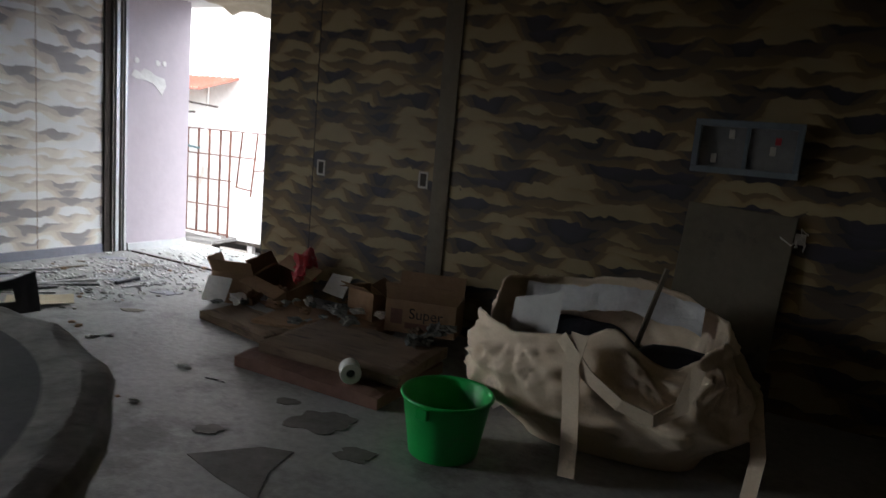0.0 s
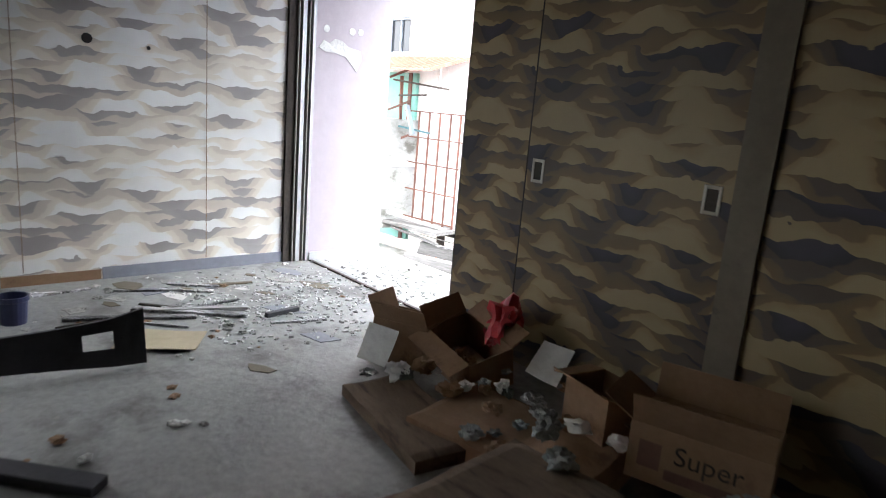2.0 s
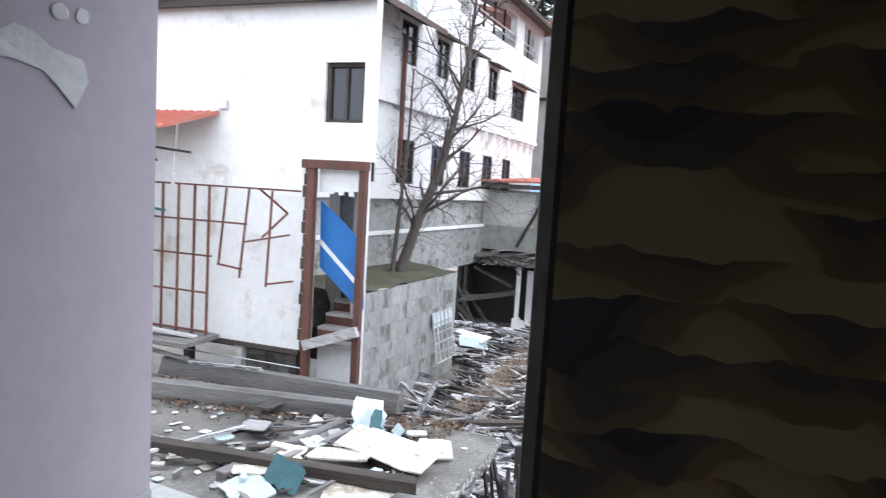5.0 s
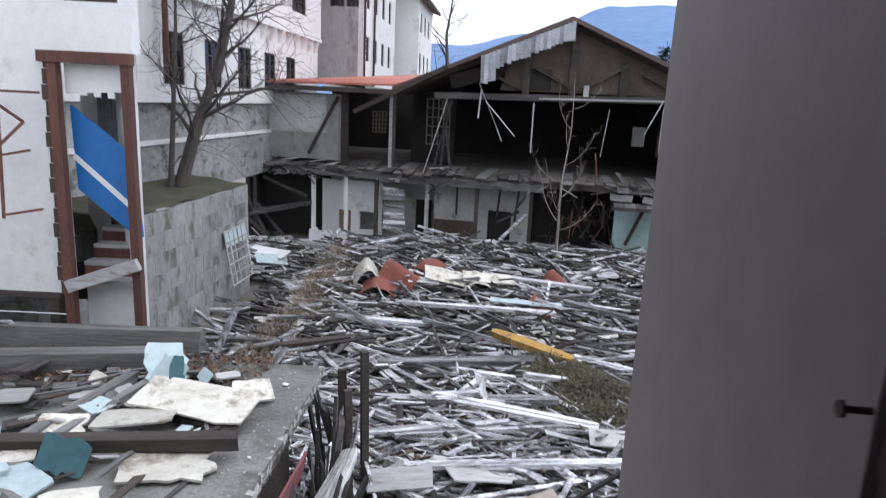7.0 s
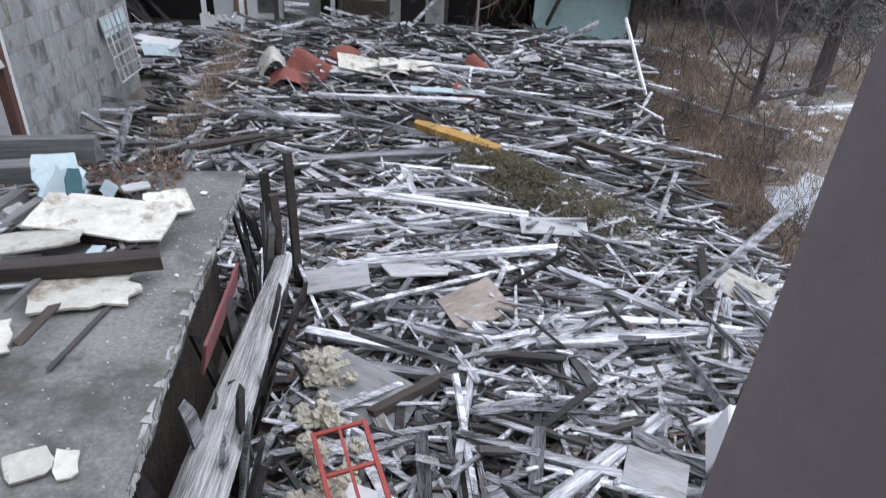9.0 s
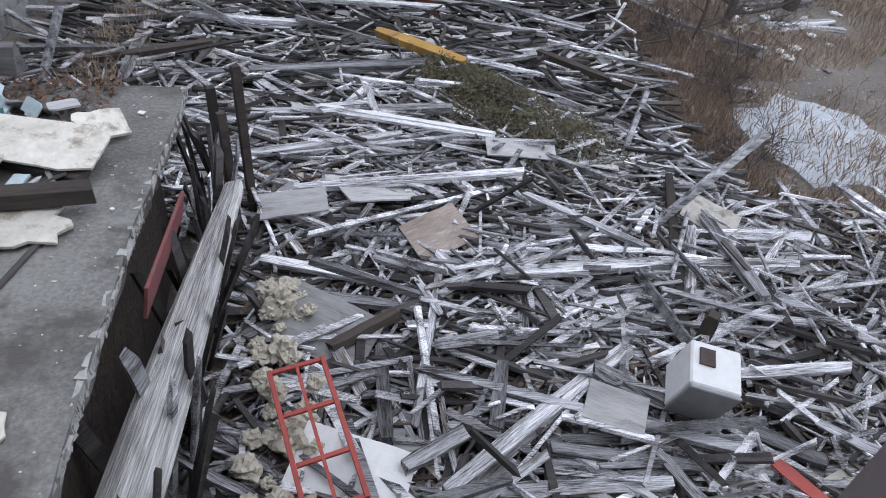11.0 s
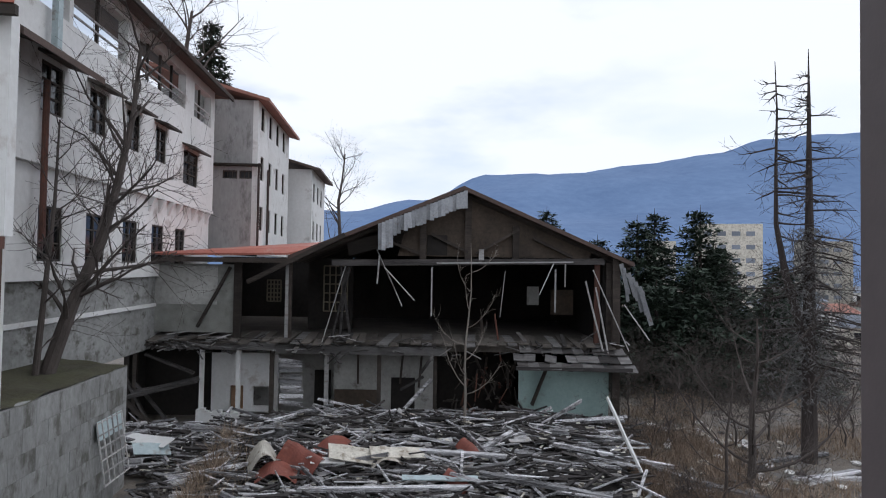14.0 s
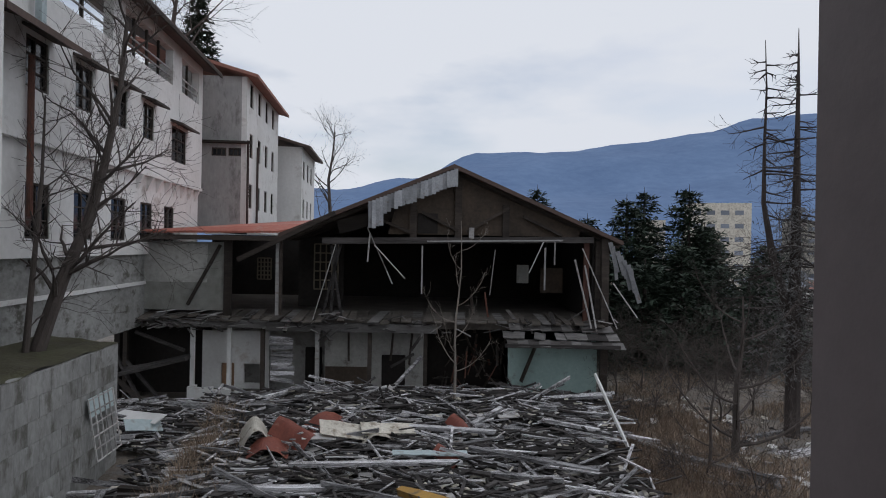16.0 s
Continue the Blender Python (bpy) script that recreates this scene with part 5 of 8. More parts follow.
M_BROWNSPLIT = surface("brown_rotten_splinters", (0.27, 0.21, 0.165), (0.07, 0.052, 0.04), 0.95, big=2, fine=14, spread=0.5, stretch=(0.4, 4, 4), bump=0.6)
# so dark because it carries the shade of gaps between planks
M_DEBRISBED = surface("dark_gap_debris", (0.055, 0.047, 0.042), (0.014, 0.012, 0.011), 0.95, big=2.5, fine=16, bump=0.9, bump_scale=0.05)
M_DARKPLANK = surface("damp_dark_timber", (0.10, 0.09, 0.087), (0.022, 0.02, 0.019), 0.9, big=1.5, fine=9, spread=0.5, stretch=(0.35, 4, 4), bump=0.6)
rubble()


def fallen_beam(x0, y0, x1, y1, w, t, mat, label, z0=0.22, z1=0.22, name="beam", roll=0.2):
    bm = bmesh.new()
    a = Vector((x0, y0, rubble_z(x0, y0) + z0))
    b = Vector((x1, y1, rubble_z(x1, y1) + z1))
    ln = (b - a).length
    n = 6
    rnd = random.Random(int(x0 * 100 + y0 * 7))
    prev = None
    for i in range(n + 1):
        x = ln * i / n
        cur = []
        for s, q in ((-1, -1), (1, -1), (1, 1), (-1, 1)):
            k = 1 if 0 < i < n else rnd.uniform(0.6, 1)
            cur.append(bm.verts.new((x + rnd.uniform(-0.04, 0.04) * (i in (0, n)), s * w / 2 * k + rnd.uniform(-0.006, 0.006), q * t / 2 + rnd.uniform(-0.006, 0.006))))
        if prev:
            for j in range(4):
                bm.faces.new((prev[j], prev[(j + 1) % 4], cur[(j + 1) % 4], cur[j]))
        else:
            bm.faces.new(cur[::-1])
        prev = cur
    bm.faces.new(prev)
    # local x along the beam, so the grain follows it
    thing(name, bm, mat, OUT @ between(a, b, roll), label, "beam" if w > 0.1 else "plank", group="fallen beams")


for x0, y0, x1, y1, w, t in (
    (1.20, 6.35, 3.33, 6.95, 0.15, 0.10), (3.2, 6.95, 5.22, 7.04, 0.15, 0.10), (-1.52, 5.96, 2.88, 5.73, 0.12, 0.08), (2.57, 5.44, 0.46, 3.44, 0.17, 0.14),
    (2.01, 4.94, 2.73, 4.67, 0.20, 0.16), (-0.19, 5.22, -0.06, 3.98, 0.13, 0.08), (0.28, 5.08, 0.19, 4.17, 0.08, 0.06), (-1.61, 8.03, 1.65, 8.61, 0.12, 0.10),
    (1.65, 8.23, 3.25, 7.24, 0.10, 0.07), (1.07, 4.97, 0.95, 4.13, 0.14, 0.08), (0.15, 6.33, 0.44, 5.59, 0.08, 0.05), (0.46, 6.67, 0.23, 4.57, 0.08, 0.06),
    (4.28, 8.42, 4.40, 6.21, 0.16, 0.12), (4.03, 7.83, 3.52, 6.26, 0.14, 0.08), (3.59, 5.13, 5.06, 5.28, 0.13, 0.09), (3.42, 4.63, 4.22, 4.05, 0.15, 0.10),
    (-2.70, 10.34, 0.72, 10.87, 0.16, 0.14), (-3.03, 11.78, 0.33, 12.79, 0.17, 0.14), (-1.53, 10.33, 1.33, 9.76, 0.10, 0.06), (-1.68, 9.45, -0.85, 11.55, 0.12, 0.06),
    (-0.85, 11.55, -0.61, 10.26, 0.12, 0.06), (0.38, 5.16, 1.04, 5.28, 0.15, 0.10), (1.46, 4.02, 2.95, 3.95, 0.12, 0.08), (0.12, 3.71, 0.80, 4.23, 0.14, 0.10),
    (2.47, 4.06, 2.89, 3.49, 0.10, 0.06), (0.95, 3.56, 2.57, 3.76, 0.13, 0.10), (-0.96, 5.78, -0.33, 4.54, 0.14, 0.10), (-1.69, 6.50, -0.35, 6.29, 0.12, 0.08),
    (-4.95, 10.77, -5.6, 14.6, 0.2, 0.10), (-4.90, 11.31, 0.23, 12.92, 0.16, 0.12), (-2.43, 8.96, -0.14, 9.87, 0.13, 0.10), (-4.6, 13.6, -2.0, 14.4, 0.14, 0.10),
    (-3.6, 15.5, 0.6, 15.9, 0.13, 0.10), (0.8, 16.6, 3.9, 15.6, 0.14, 0.10), (-2.2, 18.4, 1.6, 17.9, 0.14, 0.1), (1.2, 11.6, 3.6, 10.6, 0.13, 0.09),
):
    fallen_beam(x0, y0, x1, y1, w, t, M_PLANK, "long weathered grey beam lying across the rubble")
for x0, y0, x1, y1 in ((-7.0, 14.2, -4.2, 13.5), (-0.06, 5.74, -0.72, 5.14), (-5.8, 11.6, -3.9, 12.6), (4.0, 9.0, 3.3, 5.6), (2.5, 14.2, 4.6, 12.4)):
    fallen_beam(x0, y0, x1, y1, 0.13, 0.12, M_DARKWOOD, "dark rotten beam lying across the rubble")
fallen_beam(-0.84, 14.3, 1.0, 12.95, 0.24, 0.16, M_YELLOW, "ochre yellow painted beam lying on the rubble", 0.25, 0.25)


M_TANPLY = surface("weathered_tan_plywood", (0.50, 0.42, 0.36), (0.24, 0.19, 0.155), 0.85, big=1.6, fine=12, spread=0.2, stain=(0.60, 0.58, 0.56), stain_amount=0.35, stretch=(0.6, 3, 3), bump=0.4)


def flat_board(x, y, w, d, rz, mat, label, tilt=(6, -5), lift=0.25, t=0.025, name="board"):
    sheet(name, mat, OUT @ pose(x, y, rubble_z(x, y) + lift, tilt[0], tilt[1], rz), w, d, label, "board", seed=int(x * 10 + y), rise=0.03, freq=2.2, nx=10, ny=8, thick=t, group="fallen boards")


flat_board(-0.78, 5.45, 1.05, 0.75, -20, M_BOARD, "pale grey weathered plywood board on the rubble", (14, 10))
flat_board(0.42, 7.15, 0.85, 0.62, 35, M_TANPLY, "pale brown plywood board on the rubble", (18, -8))
flat_board(-0.35, 3.70, 1.05, 0.60, -14, M_WHITE, "clean white panel lying on the rubble", (10, 4), 0.18)
flat_board(-1.5, 7.5, 0.9, 0.5, 12, M_BOARD, "pale grey weathered plywood board on the rubble")
flat_board(-0.4, 8.0, 1.0, 0.6, 20, M_BOARD, "pale grey weathered plywood board on the rubble", (-12, 8))
flat_board(2.15, 4.45, 0.6, 0.4, -18, M_BOARD, "pale grey weathered plywood board on the rubble", (20, 3))
flat_board(1.7, 9.3, 1.1, 0.4, 4, M_BOARD, "pale board lying at the edge of the shrub", (15, 2))
flat_board(4.4, 8.1, 0.8, 0.6, -30, M_PLASTER, "cream plaster slab lying on the rubble", (10, 10))
flat_board(-1.4, 17.9, 1.5, 0.5, 14, M_PLASTER, "cream sheet panel lying on the rubble", (16, 4))
flat_board(-3.2, 17.3, 0.9, 0.3, 12, M_WHITE, "white board lying on the rubble", (16, 4))
flat_board(-8.9, 19.2, 2.6, 0.42, -38, M_WHITE, "long white board fallen across the dark bay", (26, -6), 0.45)
flat_board(-8.3, 18.2, 1.0, 0.45, 40, M_SKYBLUE, "pale blue board leaning in the rubble", (30, 10), 0.4)
flat_board(-2.6, 17.6, 1.3, 0.6, 18, M_PLASTER, "cream curled sheet lying on the rubble", (26, 12), 0.35)
flat_board(-0.2, 16.2, 1.9, 0.25, 8, M_SKYBLUE, "long pale strip lying on the rubble", (10, 2))


def curved_sheet(x, y, w, d, rz, mat, label, rise=0.4, tilt=0):
    def arch(p):
        t = p.x / w
        return Vector((p.x * 0.8, p.y, p.z + rise * math.cos(math.pi * t)))
    sheet("curved_sheet", mat, OUT @ pose(x, y, rubble_z(x, y) + 0.02, tilt, 0, rz), w, d, label, "metal sheet", seed=int(x * 9), rise=0.06, freq=3, nx=16, ny=8, thick=0.008, fn=arch)


curved_sheet(-4.9, 17.3, 1.0, 0.9, 20, M_PLASTER, "curled cream roofing sheet in the rubble", 0.55, 10)
curved_sheet(-3.95, 17.5, 0.9, 1.2, 65, M_ORANGE, "bent orange red roofing sheet in the rubble", 0.45, 18)
curved_sheet(-4.4, 16.7, 1.3, 0.7, 10, M_ORANGE, "bent orange red roofing sheet in the rubble", 0.3, 12)
curved_sheet(-3.1, 18.3, 1.5, 0.8, 30, M_ORANGE, "bent orange red roofing sheet in the rubble", 0.3, 14)
curved_sheet(-1.7, 17.9, 1.2, 0.8, 12, M_PLASTER, "curled cream roofing sheet in the rubble", 0.3, 12)
curved_sheet(0.15, 16.4, 0.5, 0.7, 70, M_ORANGE, "bent orange red sheet scrap in the rubble", 0.25, 30)
curved_sheet(0.6, 18.6, 0.6, 0.8, 40, M_ORANGE, "bent orange red sheet scrap in the rubble", 0.3, 26)


def red_window_frame():
    h = holder("window_frame", OUT @ pose(-0.68, 3.86, -3.62, 7, -4, 22), "red painted wooden window frame leaning on the rubble", "window frame")
    w, d = 0.54, 1.42
    for a in ((-w / 2, -w / 2 + 0.045, -d / 2, d / 2), (w / 2 - 0.045, w / 2, -d / 2, d / 2)):
        bm = bmesh.new()
        box(bm, a[0], a[1], a[2], a[3], 0, 0.04)
        part("stile", bm, M_REDFRAME, h, bevel=0.004)
    for y in (-d / 2, -0.28, 0.2, d / 2 - 0.045):
        bm = bmesh.new()
        box(bm, -w / 2 + 0.046, w / 2 - 0.046, y, y + 0.04, 0.003, 0.037)
        part("rail", bm, M_REDFRAME, h, bevel=0.003)
    bm = bmesh.new()
    box(bm, -0.015, 0.015, -d / 2 + 0.046, d / 2 - 0.046, 0.006, 0.033)
    part("glazing_bar", bm, M_REDFRAME, h)


M_REDFRAME = surface("red_oxide_paint", (0.42, 0.07, 0.05), (0.27, 0.045, 0.035), 0.6, big=3, fine=24, bump=0.15)
red_window_frame()


def white_cabinet():
    h = holder("refrigerator", OUT @ pose(3.02, 4.72, -3.72, 16, 6, -12), "small white enamel refrigerator dumped on the rubble", "refrigerator")
    bm = bmesh.new()
    box(bm, -0.25, 0.25, -0.24, 0.24, -0.2, 0.42)
    part("body", bm, M_WHITE, h, bevel=0.02)
    # white door given a grey colour for the shade on this side
    bm = bmesh.new()
    box(bm, -0.25, 0.25, -0.285, -0.243, -0.2, 0.42)
    part("door", bm, M_LINER_DIM, h, "door with its side shade put into grey", bevel=0.01)
    bm = bmesh.new()
    box(bm, -0.17, -0.02, -0.02, 0.16, 0.421, 0.445)
    part("hinge_plate", bm, M_DARKMETAL, h)


white_cabinet()


def log_along_slab():
    """The big pale split log that leans along the slab's edge, with dark stakes beside it."""
    a, b = Vector((-1.66, 2.0, -2.95)), Vector((-1.86, 6.25, -2.82))
    bm = bmesh.new()
    n, k = 26, 14
    ln = (b - a).length
    rings = []
    for i in range(n + 1):
        t = i / n
        ring = []
        for j in range(k):
            an = 2 * math.pi * j / k
            r = 0.22 * (1 - 0.5 * t) * (1 + 0.22 * noise.noise((math.cos(an) * 2.2, math.sin(an) * 2.2, t * 1.2)) + 0.10 * noise.noise((an * 4, t * 2, 1)))
            x = ln * t + (0.18 * noise.noise((an * 3, 5, 1)) if i == n else 0)
            ring.append(bm.verts.new((x, r * math.cos(an), r * math.sin(an))))
        rings.append(ring)
    for p, q in zip(rings, rings[1:]):
        for j in range(k):
            bm.faces.new((p[j], p[(j + 1) % k], q[(j + 1) % k], q[j]))
    bm.faces.new(rings[0][::-1])
    bm.faces.new(rings[-1])
    thing("log", bm, surface("pale_split_log", (0.82, 0.80, 0.77), (0.16, 0.15, 0.145), 0.9, big=2, fine=16, stretch=(0.18, 6, 6), bump=1.0, contrast=0.11), OUT @ between(a, b), "large pale weathered split log along the slab edge", "log")
    rnd = random.Random(8)
    for i in range(52):
        y = 2.2 + 5.6 * i / 51
        hx = -1.13 + rnd.uniform(-0.10, 0.10)
        ln = rnd.uniform(0.7, 1.75)
        bm = bmesh.new()
        w = rnd.uniform(0.07, 0.17)
        vs = box(bm, -w / 2, w / 2, -0.02, 0.02, 0, ln)
        for v in vs:
            if v.co.z > 0.1:
                v.co.x *= rnd.uniform(0.3, 1.0)
                v.co.z += rnd.uniform(-0.15, 0.1)
        thing("stake", bm, M_DARKPLANK if rnd.random() < 0.7 else M_PLANK, HOT @ pose(hx, y, -4.0, rnd.gauss(0, 9), rnd.gauss(0, 7), 90 + rnd.gauss(0, 25)), "upright dark broken board along the slab edge", "board", group="upright broken boards")
    for hx, y, z0, z1 in ((-0.95, 7.5, -4.1, -2.5), (-0.78, 7.9, -4.1, -2.1), (-1.1, 7.95, -4.1, -2.4)):
        bm = bmesh.new()
        beam(bm, (hx, y, z0), (hx - 0.05, y + 0.1, z1), 0.10, 0.09)
        thing("stake", bm, M_DARKWOOD, HOT, "dark charred post standing at the slab corner", "post", group="charred posts")
    bm = bmesh.new()
    box(bm, 0, 0.03, -0.9, 0.7, -0.14, 0.14)
    thing("red_plank", bm, M_ORANGE_DULL, HOT @ pose(-1.22, 5.1, -2.42, -8, 10, -2), "faded red painted plank fallen against the slab", "plank", bevel=0.005)
    for i in range(55):
        y = 2.2 + rnd.random() * 3.9
        crumple("foam_lump", HOT @ pose(-0.38 + rnd.uniform(-0.25, 0.45), y, -4.02 + rnd.uniform(0, 0.14), 0, 0, rnd.uniform(0, 360)), rnd.uniform(0.06, 0.16), M_FOAM, i * 1.3, "broken lump of yellowed foam and plaster", "foam lump", rnd.uniform(0.5, 0.9), "foam lumps")


M_ORANGE_DULL = surface("dull_red_paint", (0.24, 0.07, 0.07), (0.14, 0.045, 0.045), 0.7, big=3, fine=14, stain=(0.14, 0.09, 0.08), stain_amount=0.3, bump=0.2)
M_FOAM = surface("yellowed_foam", (0.62, 0.58, 0.48), (0.36, 0.32, 0.25), 0.95, big=5, fine=22, stain=(0.18, 0.145, 0.1), stain_amount=0.4, bump=0.7)
log_along_slab()


# ---- debris on the slab ----
def slab_debris():
    rnd = random.Random(31)

    def timber(a, b, w, t, mat, label, lift=0.0, cat="beam"):
        bm = bmesh.new()
        p, q = Vector((*a, -2.0 + t / 2 + lift)), Vector((*b, -2.0 + t / 2 + lift))
        box(bm, 0, (q - p).length, -w / 2, w / 2, -t / 2, t / 2)
        for v in bm.verts:
            v.co += Vector((rnd.uniform(-0.05, 0.05), rnd.uniform(-0.01, 0.01), 0))
        thing("beam", bm, mat, HOT @ between(p, q), label, cat, bevel=0.006)

    timber((-6.6, 6.30), (-3.30, 6.86), 0.22, 0.26, M_PLANK_DARK, "grey weathered kerb beam at the slab's far edge")
    timber((-7.2, 7.3), (-2.9, 7.5), 0.16, 0.30, M_PLANK_DARK, "grey weathered kerb beam along the slab's far edge")
    timber((-5.6, 4.5), (-1.63, 4.98), 0.16, 0.13, M_DARKWOOD, "dark charred beam lying on the slab", 0.12)
    timber((-3.30, 6.45), (-3.72, 4.40), 0.14, 0.14, M_PLANK_DARK, "grey weathered beam lying on the slab", 0.02)
    timber((-3.05, 6.30), (-3.45, 4.60), 0.10, 0.10, M_PLANK_DARK, "grey weathered beam lying on the slab", 0.05)
    timber((-2.95, 5.85), (-1.80, 5.35), 0.14, 0.08, M_DARKWOOD, "dark charred beam lying on the slab", 0.02)
    timber((-3.5, 4.75), (-2.9, 3.4), 0.12, 0.08, M_PLANK_DARK, "grey weathered beam lying on the slab", 0.0)
    timber((-2.14, 3.79), (-1.92, 4.63), 0.04, 0.03, M_DARKPLANK, "thin dark stick lying on the slab", 0.0, "stick")
    timber((-6.4, 7.0), (-5.2, 7.25), 0.05, 0.05, M_PLANK, "thin pale stick propped on the kerb", 0.35, "stick")
    timber((-4.9, 4.1), (-4.3, 5.6), 0.05, 0.04, M_PLANK, "thin pale stick lying on the slab", 0.14, "stick")

    def scrap(x, y, w, d, rz, tilt, mat, label, lift=0.05, t=0.02):
        bm = bmesh.new()
        ring = []
        corners = [(-w / 2, -d / 2), (w / 2, -d / 2), (w / 2, d / 2), (-w / 2, d / 2)]
        rough = [rnd.choice((0.02, 0.05, 0.22, 0.35)) for _ in range(4)]
        n = 5 if w > 0.3 else 3
        for c in range(4):
            (x0, y0), (x1, y1) = corners[c], corners[(c + 1) % 4]
            for q in range(n):
                f, pull = (q + rnd.uniform(0.0, 0.7)) / n, 1 - rough[c] * rnd.random()
                ring.append(((x0 + (x1 - x0) * f) * pull, (y0 + (y1 - y0) * f) * pull))
        k = len(ring)
        up = [bm.verts.new((a, b, t)) for a, b in ring]
        lo = [bm.verts.new((a, b, 0)) for a, b in ring]
        bm.faces.new(up)
        bm.faces.new(lo[::-1])
        for i in range(k):
            bm.faces.new((lo[i], lo[(i + 1) % k], up[(i + 1) % k], up[i]))
        thing("board_scrap", bm, mat, HOT @ pose(x, y, -2.0 + lift, tilt, tilt * 0.3, rz), label, "board scrap", group="board scraps on the slab")

    scrap(-2.30, 5.70, 1.25, 0.6, -10, 10, M_PLASTER, "large broken cream board on the charred beams", 0.20, 0.022)
    scrap(-2.75, 5.35, 0.75, 0.5, 12, -8, M_PLASTER, "broken cream board on the charred beams", 0.17, 0.02)
    scrap(-2.15, 4.70, 0.85, 0.55, 15, 6, M_PLASTER, "broken cream board under the dark beam", 0.06, 0.025)
    scrap(-1.85, 6.15, 0.45, 0.4, 30, 22, M_PLASTER, "broken cream board standing on edge", 0.12, 0.03)
    scrap(-2.95, 6.50, 0.55, 0.6, 40, 40, M_SKYBLUE, "broken pale mint board on edge", 0.22)
    scrap(-2.80, 6.20, 0.40, 0.5, -20, 55, M_SKYBLUE, "broken pale blue board on edge", 0.25)
    scrap(-2.65, 6.1, 0.22, 0.5, 60, 70, M_TEAL, "teal painted board on edge", 0.25)
    scrap(-3.0, 4.55, 0.4, 0.35, 10, 60, M_TEAL, "teal painted board on edge", 0.2)
    scrap(-3.4, 5.2, 0.5, 0.35, 10, 10, M_PLASTER, "broken cream board on the slab", 0.12)
    scrap(-3.3, 4.3, 0.6, 0.45, -30, 12, M_SKYBLUE, "broken pale mint board on the slab", 0.08)
    scrap(-2.7, 4.1, 0.5, 0.35, 20, 8, M_PLASTER, "broken cream board on the slab", 0.05)
    scrap(-1.93, 2.95, 0.28, 0.22, 20, 5, M_PLASTER, "broken cream chip on the slab", 0.02)
    scrap(-1.72, 2.95, 0.14, 0.24, 10, 5, M_PLASTER, "broken cream chip on the slab", 0.02)
    for i in range(60):
        x, y = rnd.uniform(-4.6, -1.95), rnd.uniform(4.2, 6.7)
        if x > -2.6 and y < 4.7:
            continue
        s = rnd.uniform(0.12, 0.38)
        scrap(x, y, s, s * rnd.uniform(0.4, 1), rnd.uniform(0, 360), rnd.gauss(0, 22), rnd.choice([M_PLASTER, M_PLASTER, M_BOARD, M_DARKPLANK, M_PLANK_DARK, M_SKYBLUE]), "broken board piece in the slab debris", rnd.uniform(0.02, 0.16), 0.02)
    for i in range(30):
        x, y = rnd.uniform(-4.8, -2.0), rnd.uniform(4.3, 6.6)
        a = rnd.uniform(0, 6.28)
        ln = rnd.uniform(0.25, 0.8)
        timber((x, y), (x + ln * math.cos(a), y + ln * math.sin(a)), rnd.uniform(0.03, 0.09), 0.03, rnd.choice([M_PLANK_DARK, M_DARKWOOD, M_PLANK]), "broken lath in the slab debris", rnd.uniform(0.0, 0.14), "lath")
    for i in range(150):
        x, y = rnd.uniform(-6.2, -1.5), rnd.uniform(3.0, 7.0)
        if x > -3.3 and (y < 4.2 or rnd.random() < 0.85):
            continue
        s = rnd.uniform(0.04, 0.2) if x < -3.3 else rnd.uniform(0.02, 0.07)
        scrap(x, y, s, s * rnd.uniform(0.5, 1), rnd.uniform(0, 360), rnd.gauss(0, 8), rnd.choice([M_PLASTER, M_PLASTER, M_SKYBLUE, M_BOARD, M_WHITE]), "small broken board chip on the slab", 0.015, 0.012)
    verts, faces = [], []
    for i in range(2600):
        x = rnd.uniform(-7, -1.9)
        y = 6.35 + rnd.gauss(0.35, 0.35) + (x + 5) * 0.12
        if y > 7.35:
            continue
        s = rnd.uniform(0.015, 0.05)
        m = pose(x, y, -1.985 + rnd.uniform(0, 0.06), rnd.uniform(-40, 40), rnd.uniform(-40, 40), rnd.uniform(0, 360))
        b = len(verts)
        verts += [m @ Vector(c) for c in ((-s, 0, 0), (0, -s * 0.6, 0.004), (s, 0, 0), (0, s * 0.6, 0.006))]
        faces.append((b, b + 1, b + 2, b + 3))
    me = bpy.data.meshes.new("leaf_litter")
    me.from_pydata(verts, [], faces)
    me.materials.append(M_LEAF)
    ob = new("leaf_litter", me)
    ob.matrix_world = HOT
    tagged(ob, "brown dead leaves drifted along the kerb beam", "leaves", kind="stuff")


M_PLANK_DARK = surface("grey_damp_beam", (0.25, 0.24, 0.235), (0.07, 0.066, 0.062), 0.9, big=1.5, fine=10, stretch=(0.4, 4, 4), spread=0.2, bump=0.6)
slab_debris()

